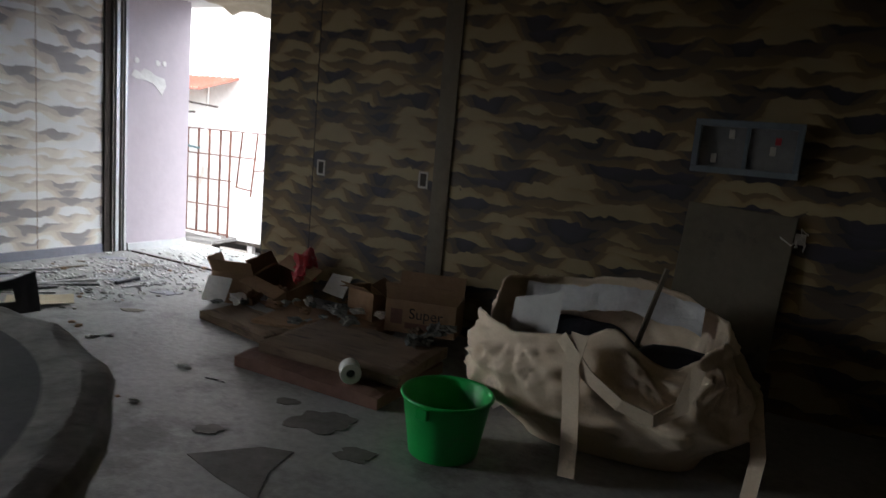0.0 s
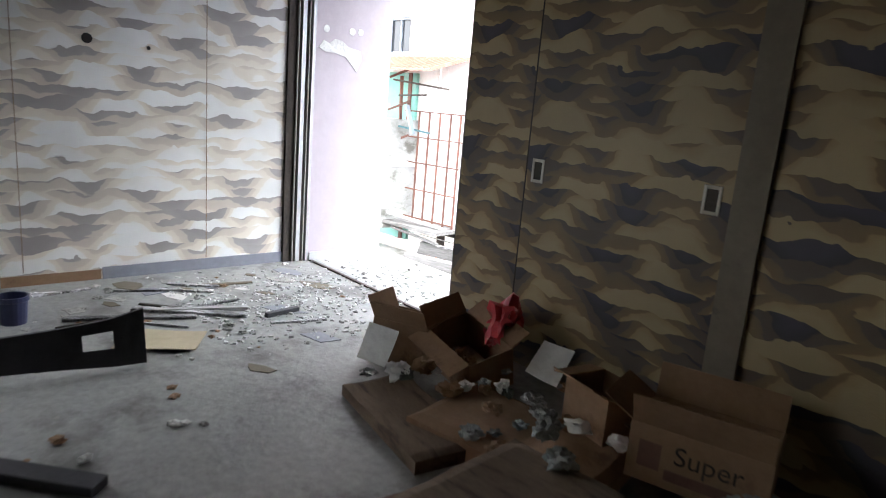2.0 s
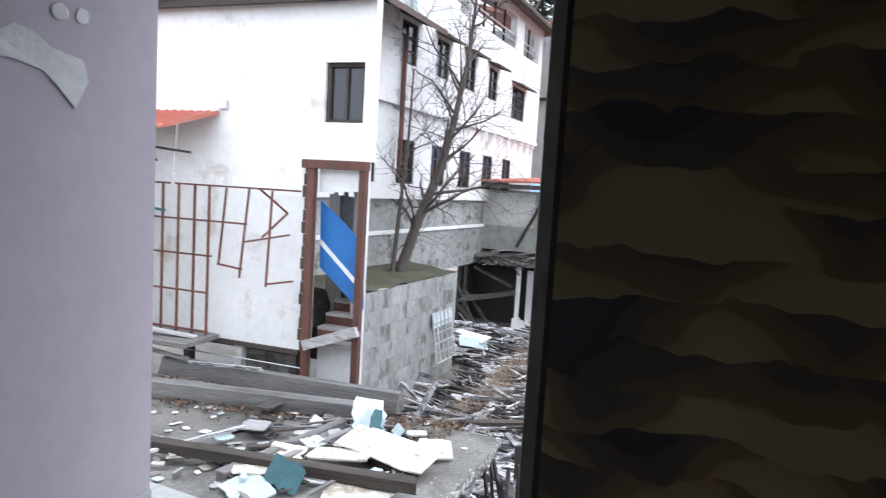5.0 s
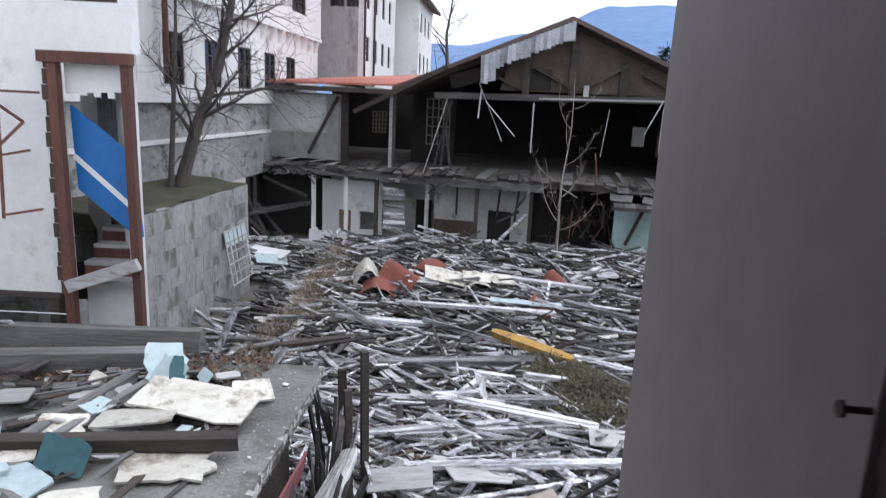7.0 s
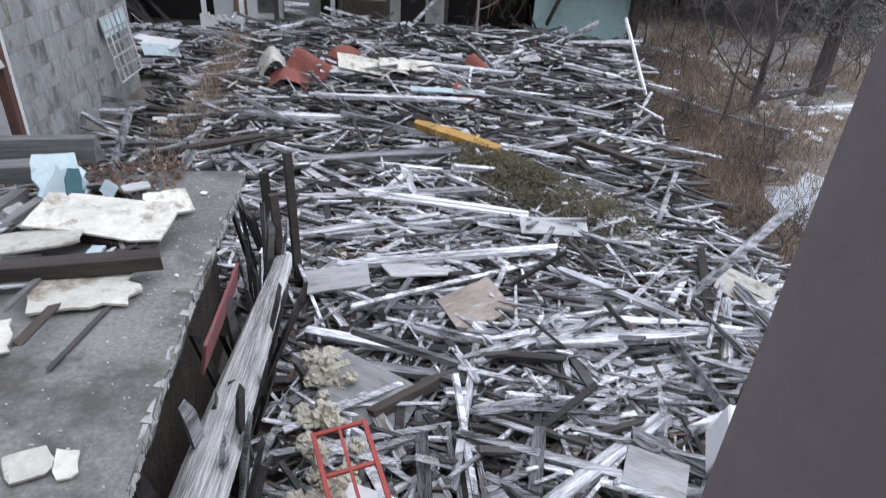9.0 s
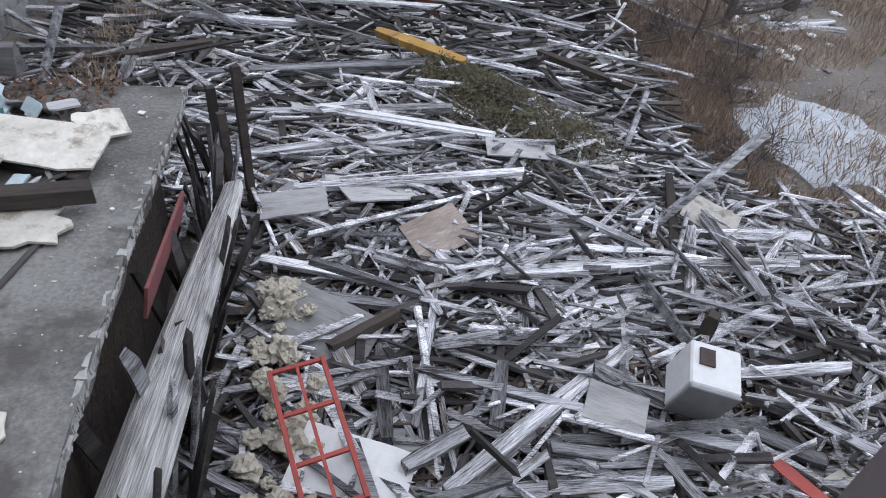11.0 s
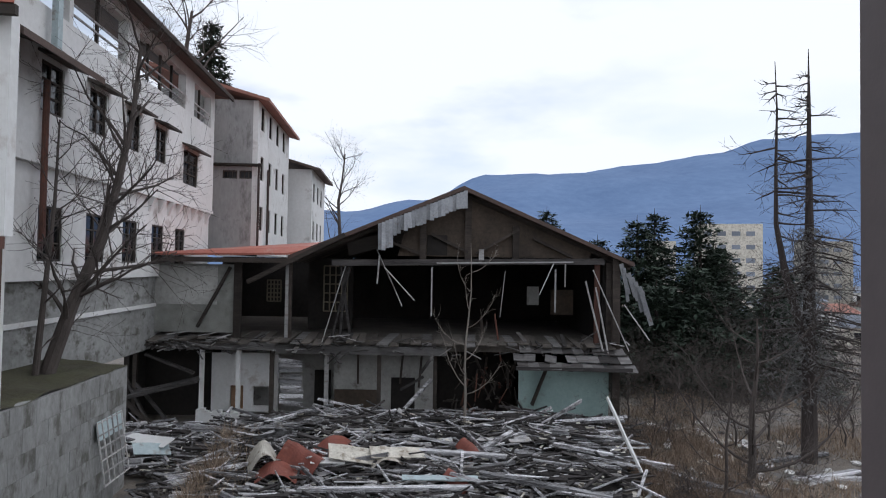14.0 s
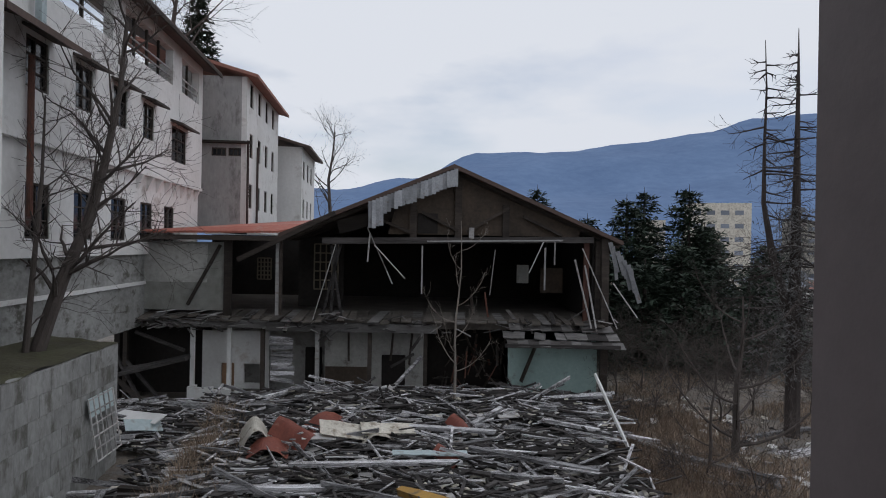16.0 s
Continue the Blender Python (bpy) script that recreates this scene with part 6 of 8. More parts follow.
# ---- buildings ----
def pane_window(parent, m, w, h, cols, rows, frame_mat, glass=True, depth=0.08):
    """A window set in an opening: frame, glazing bars and dark panes; m puts its middle, x along the wall, -y outwards."""
    win = new("window")
    win.empty_display_size = 0.1
    win.parent = parent
    win.matrix_local = m
    t = 0.06
    for a in ((-w / 2, w / 2, -h / 2, -h / 2 + t), (-w / 2, w / 2, h / 2 - t, h / 2), (-w / 2, -w / 2 + t, -h / 2 + t, h / 2 - t), (w / 2 - t, w / 2, -h / 2 + t, h / 2 - t)):
        bm = bmesh.new()
        box(bm, a[0], a[1], -0.02, depth, a[2], a[3])
        part("frame", bm, frame_mat, win)
    for i in range(1, cols):
        x = -w / 2 + w * i / cols
        bm = bmesh.new()
        box(bm, x - 0.02, x + 0.02, 0.0, depth * 0.8, -h / 2 + t, h / 2 - t)
        part("bar", bm, frame_mat, win)
    for i in range(1, rows):
        z = -h / 2 + h * i / rows
        bm = bmesh.new()
        box(bm, -w / 2 + t, w / 2 - t, 0.005, depth * 0.75, z - 0.02, z + 0.02)
        part("bar", bm, frame_mat, win)
    bm = bmesh.new()
    box(bm, -w / 2 + 0.02, w / 2 - 0.02, depth * 0.6, depth * 0.6 + 0.01, -h / 2 + 0.02, h / 2 - 0.02)
    part("pane", bm, M_GLASS if glass else M_BLACK, win, "dark dusty pane")
    return win


def holed_wall(bm, along0, along1, z0, z1, holes, v0, v1, axis="y"):
    """A wall along one axis, as boxes round its rectangular holes (a0, a1, z0, z1)."""
    cuts = sorted({along0, along1, *[c for h in holes for c in h[:2] if along0 < c < along1]})
    for a, b in zip(cuts, cuts[1:]):
        mid = (a + b) / 2
        spans = sorted((h[2], h[3]) for h in holes if h[0] < mid < h[1])
        z = z0
        for s, e in spans + [(z1, z1)]:
            if s > z + 1e-4:
                if axis == "y":
                    box(bm, v0, v1, a, b, z, s)
                else:
                    box(bm, a, b, v0, v1, z, s)
            z = max(z, e)


HOTEL = pose(-2.313, 24.440, 0, 0, 0, -27)
M_HOTEL = surface("flaking_white_facade", (0.84, 0.83, 0.82), (0.66, 0.65, 0.63), 0.85, big=0.5, fine=5, stain=(0.42, 0.38, 0.35), stain_amount=0.24, bump=0.2)
M_HOTELGREY = surface("streaked_grey_render", (0.50, 0.49, 0.48), (0.30, 0.295, 0.29), 0.85, big=0.5, fine=5, stain=(0.16, 0.155, 0.15), stain_amount=0.45, stretch=(1, 1, 0.4), bump=0.2)


def hotel():
    h = holder("hotel_building", HOTEL, "abandoned white three storey hotel with broken windows and loggias", "hotel")
    ground_row = [(-2.4 + 2.43 * i, -1.25 + 2.43 * i, 1.48, 2.86) for i in range(6)]
    mid_row = [(-2.75 + 2.45 * i, -1.7 + 2.45 * i, 5.1, 6.35) for i in range(5)] + [(10.05, 11.9, 4.7, 6.1)]
    bays = [(-6.5, -2.9, 7.65, 9.05), (-2.5, 0.9, 7.65, 9.05), (1.1, 4.5, 7.65, 9.05), (5.4, 10.1, 7.65, 9.05), (11.2, 13.6, 7.65, 9.05)]
    bm = bmesh.new()
    holed_wall(bm, -9, 14.2, 1.0, 3.85, ground_row, -0.45, -0.15)
    holed_wall(bm, -9, 14.2, 3.85, 9.5, mid_row + bays, -0.30, 0.0)
    box(bm, -0.3, 0.05, -9, 14.2, 3.80, 3.92)
    box(bm, -9, -0.45, 13.9, 14.2, 1.0, 9.5)
    part("wall", bm, M_HOTEL, h)
    # rooms behind the windows coloured black to look unlit
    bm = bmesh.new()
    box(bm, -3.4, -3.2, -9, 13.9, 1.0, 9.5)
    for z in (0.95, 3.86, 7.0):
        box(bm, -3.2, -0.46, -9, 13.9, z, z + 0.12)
    part("interior", bm, M_BLACK, h, "gutted interior, unlit depth in its black colour")
    bm = bmesh.new()
    box(bm, -1.0, -0.3, -12, 14.4, -1.6, 1.0)
    part("plinth", bm, M_RETAIN, h, "weathered concrete plinth")
    bm = bmesh.new()
    box(bm, -0.3, -0.24, -12, 14.4, -0.1, 0.02)
    part("plinth_ledge", bm, M_WHITE, h)
    for a0, a1, z0, z1 in ground_row + mid_row:
        pane_window(h, pose(-0.2 if z0 < 3 else -0.06, (a0 + a1) / 2, (z0 + z1) / 2, 0, 0, 90) , a1 - a0, z1 - z0, 2, 3, M_DARKWOOD)
    for a0, a1, z0, z1 in mid_row:
        bm = bmesh.new()
        vs = box(bm, 0.003, 0.5, a0 - 0.2, a1 + 0.2, z1 + 0.12, z1 + 0.2)
        for v in vs:
            if v.co.x > 0.2:
                v.co.z -= 0.16
        part("window_hood", bm, M_DARKWOOD, h, "dark timber window hood")
    for a0, a1, z0, z1 in bays:
        for z in (z0 + 0.35, z0 + 0.62):
            bm = bmesh.new()
            box(bm, -0.15, -0.10, a0 + 0.001, a1 - 0.001, z, z + 0.05)
            part("loggia_rail", bm, M_BOARD, h, "pale loggia rail")
        n = max(2, int((a1 - a0) / 1.15))
        for i in range(1, n):
            y = a0 + (a1 - a0) * i / n
            bm = bmesh.new()
            box(bm, -0.22, -0.14, y - 0.05, y + 0.05, z0, z1)
            part("loggia_post", bm, M_DARKWOOD, h)
    for y in [7.0 + 0.95 * i for i in range(8)]:
        bm = bmesh.new()
        vs = box(bm, -0.15, 0.10, y - 0.09, y + 0.09, 3.3, 3.79)
        for v in vs:
            if v.co.z < 3.5 and v.co.x > 0:
                v.co.x = -0.12
        part("bracket", bm, M_HOTEL, h)
    bm = bmesh.new()
    vs = [(-0.3, 9.5), (0.75, 9.22), (0.75, 9.34), (-4.0, 11.6), (-4.0, 11.4)]
    loops = [[bm.verts.new((x, y, z)) for x, z in vs] for y in (-9.5, 14.6)]
    for i in range(5):
        bm.faces.new((loops[0][i], loops[0][(i + 1) % 5], loops[1][(i + 1) % 5], loops[1][i]))
    bm.faces.new(loops[0])
    bm.faces.new(loops[1][::-1])
    part("roof", bm, M_SLATE, h, "dark brown overhanging roof")
    bm = bmesh.new()
    box(bm, 0.70, 0.78, -9.5, 14.6, 9.14, 9.26)
    part("gutter", bm, M_DARKWOOD, h)
    bm = bmesh.new()
    bmesh.ops.create_cone(bm, cap_ends=True, segments=10, radius1=0.075, radius2=0.075, depth=3.8, matrix=pose(0.12, -0.28, 3.9))
    part("downpipe", bm, M_REDWOOD, h, "dark red downpipe")
    bm = bmesh.new()
    vs = box(bm, 0.003, 1.3, -3.4, 0.1, 5.85, 6.0)
    for v in vs:
        if v.co.x < 0.2:
            v.co.z += 0.75
    part("porch_roof", bm, M_SLATE, h, "dark porch roof")
    bm = bmesh.new()
    box(bm, 0.15, 0.30, -0.22, 0.0, 6.45, 9.2)
    part("corner_post", bm, M_SKYBLUE, h, "pale blue post")


hotel()


def hotel_block(y0, y1, x0, x1, z0, z1, seed, label):
    h = holder("hotel_wing", HOTEL, label, "hotel wing", group="hotel wings")
    rows = [(z0 + 1.2 + 2.5 * i, z0 + 2.4 + 2.5 * i) for i in range(int((z1 - z0) / 2.5))]
    n = max(1, int((y1 - y0) / 2.0))
    side = [(y0 + 0.7 + 2.0 * i, y0 + 1.5 + 2.0 * i, a, b) for i in range(n) for a, b in rows if y0 + 1.6 + 2 * i < y1]
    bm = bmesh.new()
    holed_wall(bm, y0, y1, z0, z1, side, x1 - 0.25, x1)
    part("wall", bm, M_HOTEL, h)
    face = [(x1 - 1.65, x1 - 0.95, z0 + 3.65, z0 + 4.05), (x1 - 0.85, x1 - 0.2, z0 + 3.65, z0 + 4.05)] if seed == 1 else []
    bm = bmesh.new()
    holed_wall(bm, x0, x1 - 0.25, z0, z1, face, y0, y0 + 0.25, "x")
    part("wall", bm, M_HOTELGREY if seed == 1 else M_HOTEL, h, "streaked grey end wall")
    # black plane behind the windows paints the unlit rooms
    bm = bmesh.new()
    box(bm, x1 - 2.0, x1 - 1.8, y0 + 0.3, y1, z0, z1)
    part("interior", bm, M_BLACK, h, "gutted interior, unlit depth in its black colour")
    for a0, a1, b0, b1 in side:
        pane_window(h, pose(x1 - 0.08, (a0 + a1) / 2, (b0 + b1) / 2, 0, 0, 90), a1 - a0, b1 - b0, 2, 2, M_DARKWOOD)
    for a0, a1, b0, b1 in face:
        pane_window(h, pose((a0 + a1) / 2, y0 + 0.06, (b0 + b1) / 2), a1 - a0, b1 - b0, 3, 1, M_DARKWOOD)
    bm = bmesh.new()
    vs = [(x1 + 0.6, z1 - 0.15), (x1 + 0.6, z1), (x0, z1 + 1.9), (x0, z1 + 1.7)]
    loops = [[bm.verts.new((x, y, z)) for x, z in vs] for y in (y0 - 0.5, y1 + 0.3)]
    for i in range(4):
        bm.faces.new((loops[0][i], loops[0][(i + 1) % 4], loops[1][(i + 1) % 4], loops[1][i]))
    bm.faces.new(loops[0])
    bm.faces.new(loops[1][::-1])
    part("roof", bm, M_RED_TILE if seed == 1 else M_SLATE, h, "weathered roof with deep eaves")
    if seed == 1:
        bm = bmesh.new()
        box(bm, x0 + 0.8, x1 + 0.25, y0 - 0.35, y0 - 0.003, z0 + 4.25, z0 + 4.35)
        part("ledge", bm, M_DARKWOOD, h)
        for y, z in ((y0 - 0.1, z0 + 2), (y0 + 2.2, z0 + 2)):
            bm = bmesh.new()
            bmesh.ops.create_cone(bm, cap_ends=True, segments=8, radius1=0.06, radius2=0.06, depth=4.4, matrix=pose(x1 + 0.1, y, z + 0.2))
            part("downpipe", bm, M_DARKMETAL, h)


M_RED_TILE = surface("faded_red_tiles", (0.40, 0.19, 0.145), (0.24, 0.11, 0.085), 0.8, big=1, fine=9, bump=0.4)
hotel_block(15.6, 24.5, -4.5, 1.7, 2.0, 9.5, 1, "white hotel wing with a streaked grey end wall")
hotel_block(25.8, 33.0, -3.0, 3.0, 2.0, 7.7, 2, "far white hotel wing under a low brown roof")


def white_house():
    h = holder("white_house", HOT, "derelict white house with a torn open stairwell", "house")
    bm = bmesh.new()
    holed_wall(bm, -10.2, -4.88, -1.45, 4.3, [(-9.65, -8.8, 2.55, 3.42)], 8.0, 8.2, "x")
    part("wall", bm, M_WHITE, h)
    bm = bmesh.new()
    holed_wall(bm, -4.88, -3.84, 1.75, 4.3, [(-4.70, -4.0, 2.35, 3.30)], 8.0, 8.2, "x")
    part("wall", bm, M_WHITE, h)
    bm = bmesh.new()
    beam(bm, (-3.99, 8.2, 1.15), (-6.7, 12.0, 1.15), 0.15, 6.3)
    part("wall", bm, M_WHITE, h)
    bm = bmesh.new()
    for i in range(16):
        z = 1.72 - 0.2 * i
        box(bm, -4.99 - 0.02 * (i % 3), -4.88 + 0.03 * math.sin(i * 2.1), 7.985, 8.1, z - 0.19, z)
    part("broken_edge", bm, M_GABLE, h, "crumbled brown wall edge")
    # black backing that paints the shade under the wall
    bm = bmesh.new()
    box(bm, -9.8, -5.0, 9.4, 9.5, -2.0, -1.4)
    part("undercroft", bm, M_BLACK, h, "black sheet for the unlit undercroft")
    for x in (-8.9, -7.4, -6.3, -5.2):
        bm = bmesh.new()
        box(bm, x, x + 0.14, 8.02, 8.16, -2.0, -1.46)
        part("post", bm, M_BOARD if x == -6.3 else M_DARKWOOD, h)
    bm = bmesh.new()
    box(bm, -9.8, -5.0, 7.97, 8.19, -1.53, -1.46)
    part("sill_beam", bm, M_DARKWOOD, h)
    bm = bmesh.new()
    bmesh.ops.create_cone(bm, cap_ends=True, segments=6, radius1=0.012, radius2=0.012, depth=3.6, matrix=pose(-6.6, 7.9, -1.72, 0, 90, 0))
    part("wire", bm, M_ALU, h)
    pane_window(h, pose(-9.225, 8.08, 2.985), 0.85, 0.87, 2, 1, M_BLUEGREY)
    pane_window(h, pose(-4.35, 8.08, 2.82), 0.70, 0.95, 2, 1, M_DARKWOOD)
    # red flashing and the storey set back above it
    bm = bmesh.new()
    vs = box(bm, -10.2, -3.7, 7.75, 9.6, 4.32, 4.40)
    for v in vs:
        if v.co.y > 9:
            v.co.x = max(-10.2, v.co.x - 1.0)
            v.co.z += 0.25
    part("lower_roof", bm, M_RED_ROOF, h, "faded red roof edge")
    bm = bmesh.new()
    box(bm, -10.2, -3.7, 7.77, 7.85, 4.20, 4.315)
    part("fascia", bm, M_DARKWOOD, h)
    bm = bmesh.new()
    holed_wall(bm, -12.0, -4.75, 4.5, 8.0, [(-9.05, -8.0, 4.75, 5.85), (-6.4, -5.2, 4.75, 6.2), (-11.2, -10.2, 4.75, 5.85)], 9.6, 9.8, "x")
    part("upper_wall", bm, M_WHITE, h)
    # black plane stands for the darkness behind the upper windows
    bm = bmesh.new()
    box(bm, -12, -5.6, 11.0, 11.2, 4.5, 8.0)
    part("interior", bm, M_BLACK, h, "black sheet for the unlit room behind")
    for x0, x1, z0, z1 in ((-9.05, -8.0, 4.75, 5.85), (-6.4, -5.2, 4.75, 6.2), (-11.2, -10.2, 4.75, 5.85)):
        pane_window(h, pose((x0 + x1) / 2, 9.68, (z0 + z1) / 2), x1 - x0, z1 - z0, 2, 1, M_REDWOOD, False)
    # stairwell
    for x0, x1 in ((-4.88, -4.76), (-3.95, -3.84)):
        bm = bmesh.new()
        box(bm, x0, x1, 7.86, 7.98, -2.0, 1.72)
        part("stair_post", bm, M_REDWOOD, h, "red brown timber post")
    bm = bmesh.new()
    box(bm, -4.98, -3.82, 7.84, 7.98, 1.60, 1.74)
    part("stair_lintel", bm, M_REDWOOD, h)
    for i in range(9):
        x = -4.75 + 0.09 * i
        bm = bmesh.new()
        box(bm, x, x + 0.09, 8.03, 8.05, 1.22 + 0.05 * math.sin(i * 3.0), 1.60)
        part("torn_plaster", bm, M_WHITE, h, "ragged white plaster strip")
    bm = bmesh.new()
    n = 40
    prev = None
    for i in range(n + 1):
        x = -4.75 + 0.54 * i / n
        y = 8.75 + (0.015 if i % 4 < 2 else -0.015)
        cur = [bm.verts.new((x, y, 0.2)), bm.verts.new((x, y, 1.75)), bm.verts.new((x, y + 0.01, 1.75)), bm.verts.new((x, y + 0.01, 0.2))]
        if prev:
            for j in range(4):
                bm.faces.new((prev[j], prev[(j + 1) % 4], cur[(j + 1) % 4], cur[j]))
        prev = cur
    part("corrugated_panel", bm, M_SHEETMETAL, h, "grey corrugated sheet")
    bm = bmesh.new()
    ring = [(-4.75, 1.08), (-4.38, 0.80), (-3.98, 0.45), (-3.99, 0.2), (-3.93, -0.1), (-3.89, -0.64), (-3.96, -0.66), (-4.72, -0.02)]
    a = [bm.verts.new((x, 8.10, z)) for x, z in ring]
    b = [bm.verts.new((x, 8.14, z)) for x, z in ring]
    bm.faces.new(a)
    bm.faces.new(b[::-1])
    for i in range(len(ring)):
        bm.faces.new((a[i], a[(i + 1) % 8], b[(i + 1) % 8], b[i]))
    blue = part("stair_panel", bm, M_BLUE, h, "blue painted stair panel")
    bm = bmesh.new()
    beam(bm, (-4.74, 8.095, 0.42), (-3.92, 8.095, -0.32), 0.008, 0.07)
    part("stripe", bm, M_WHITE, blue, "pale stripe")
    for i in range(5):
        z = -1.22 + 0.19 * i
        bm = bmesh.new()
        box(bm, -4.74, -3.95 - 0.12 * i, 7.88 + 0.26 * i, 8.25 + 0.26 * i, z - 0.05, z)
        part("tread", bm, M_BOARD, h, "worn pale stair tread")
        bm = bmesh.new()
        box(bm, -4.74, -3.95 - 0.12 * i, 8.14 + 0.26 * i, 8.16 + 0.26 * i, z, z + 0.14)
        part("riser", bm, M_REDWOOD, h)
    bm = bmesh.new()
    beam(bm, (-4.80, 7.82, -1.30), (-3.84, 7.82, -0.95), 0.10, 0.16)
    part("stringer", bm, M_BOARD, h, "splintered pale stringer")
    bm = bmesh.new()
    box(bm, -4.75, -4.18, 8.6, 8.7, -2.0, -1.2)
    box(bm, -4.76, -3.96, 8.2, 8.24, -2.0, -1.35)
    part("stair_wall", bm, M_WHITE, h)
    # lean-to with a mint wall
    bm = bmesh.new()
    vs = box(bm, -9.9, -6.72, 6.7, 7.98, 2.08, 2.12)
    for v in vs:
        if v.co.y > 7.5:
            v.co.z += 0.36
    roof = part("leanto_roof", bm, M_RED_ROOF, h, "red ribbed lean-to roof")
    for i in range(18):
        x = -9.8 + 0.18 * i
        bm = bmesh.new()
        beam(bm, (x, 6.7, 2.135), (x, 7.98, 2.495), 0.03, 0.03)
        part("rib", bm, M_RED_ROOF, roof)
    bm = bmesh.new()
    box(bm, -9.9, -8.36, 7.90, 7.985, -1.95, 2.1)
    part("mint_wall", bm, M_MINTBOARD, h, "mint green boarded wall")
    for z in (1.95, 1.2, 0.4):
        bm = bmesh.new()
        beam(bm, (-8.65, 7.3, z), (-8.2, 7.6, z + 0.25), 0.05, 0.05)
        part("bracket", bm, M_REDWOOD, h)
    bm = bmesh.new()
    box(bm, -8.60, -8.50, 7.86, 7.985, -1.95, 2.1)
    part("leanto_post", bm, M_REDWOOD, h)
    for a, b, w, mt in (((-8.5, 7.3, 1.9), (-6.9, 7.5, 1.75), 0.05, M_DARKWOOD), ((-8.4, 7.4, 1.55), (-7.6, 7.5, 1.6), 0.05, M_DARKWOOD), ((-7.2, 7.5, 2.3), (-7.25, 7.5, 1.2), 0.05, M_BOARD), ((-8.0, 7.3, 1.35), (-7.8, 7.35, 0.7), 0.14, M_BLUEGREY), ((-8.4, 7.4, 0.85), (-7.5, 7.6, 0.75), 0.06, M_TEAL), ((-8.45, 7.5, 2.0), (-8.4, 7.5, 0.7), 0.08, M_REDWOOD), ((-8.3, 7.2, -1.2), (-6.7, 7.5, -1.35), 0.12, M_BOARD), ((-8.0, 7.1, -1.5), (-6.6, 7.2, -1.65), 0.10, M_PLANK_DARK)):
        bm = bmesh.new()
        beam(bm, a, b, w, 0.04)
        part("broken_timber", bm, mt, h)
    bm = bmesh.new()
    box(bm, -9.2, -6.6, 7.1, 7.98, -1.46, -1.38)
    part("ledge", bm, M_PLANK_DARK, h, "grey broken timber ledge")
    bm = bmesh.new()
    box(bm, -6.70, -6.54, 7.9, 7.99, 2.52, 2.68)
    part("lamp_box", bm, M_ALU, h, bevel=0.01)


white_house()


def trellis():
    h = holder("steel_trellis", HOT, "rusty steel trellis, bent and broken, before the white wall", "trellis")
    for i, x in enumerate((-8.35, -8.02, -7.68, -7.34, -7.0, -6.7)):
        bm = bmesh.new()
        beam(bm, (x, 7.75, -1.37), (x, 7.75, 1.22), 0.035, 0.035)
        part("bar", bm, M_RUST, h)
    for z, x1 in ((1.22, -4.9), (0.62, -5.9), (0.02, -6.6), (-0.62, -6.65), (-1.30, -6.65)):
        bm = bmesh.new()
        beam(bm, (-8.5, 7.72, z), (x1, 7.72, z), 0.03, 0.03)
        part("bar", bm, M_RUST, h)
    for a, b in (((-6.35, 1.2), (-6.48, -0.12)), ((-5.9, 1.2), (-6.05, -0.3)), ((-5.45, 1.2), (-5.52, -0.4)), ((-5.7, 1.22), (-5.15, 0.85)), ((-5.15, 0.85), (-5.62, 0.42)), ((-5.95, 0.32), (-5.1, 0.5)), ((-6.5, -0.1), (-6.0, -0.15)), ((-5.5, -0.35), (-5.0, -0.25))):
        bm = bmesh.new()
        beam(bm, (a[0], 7.75, a[1]), (b[0], 7.75, b[1]), 0.03, 0.03)
        part("bar", bm, M_RUST, h, "bent bar")


trellis()


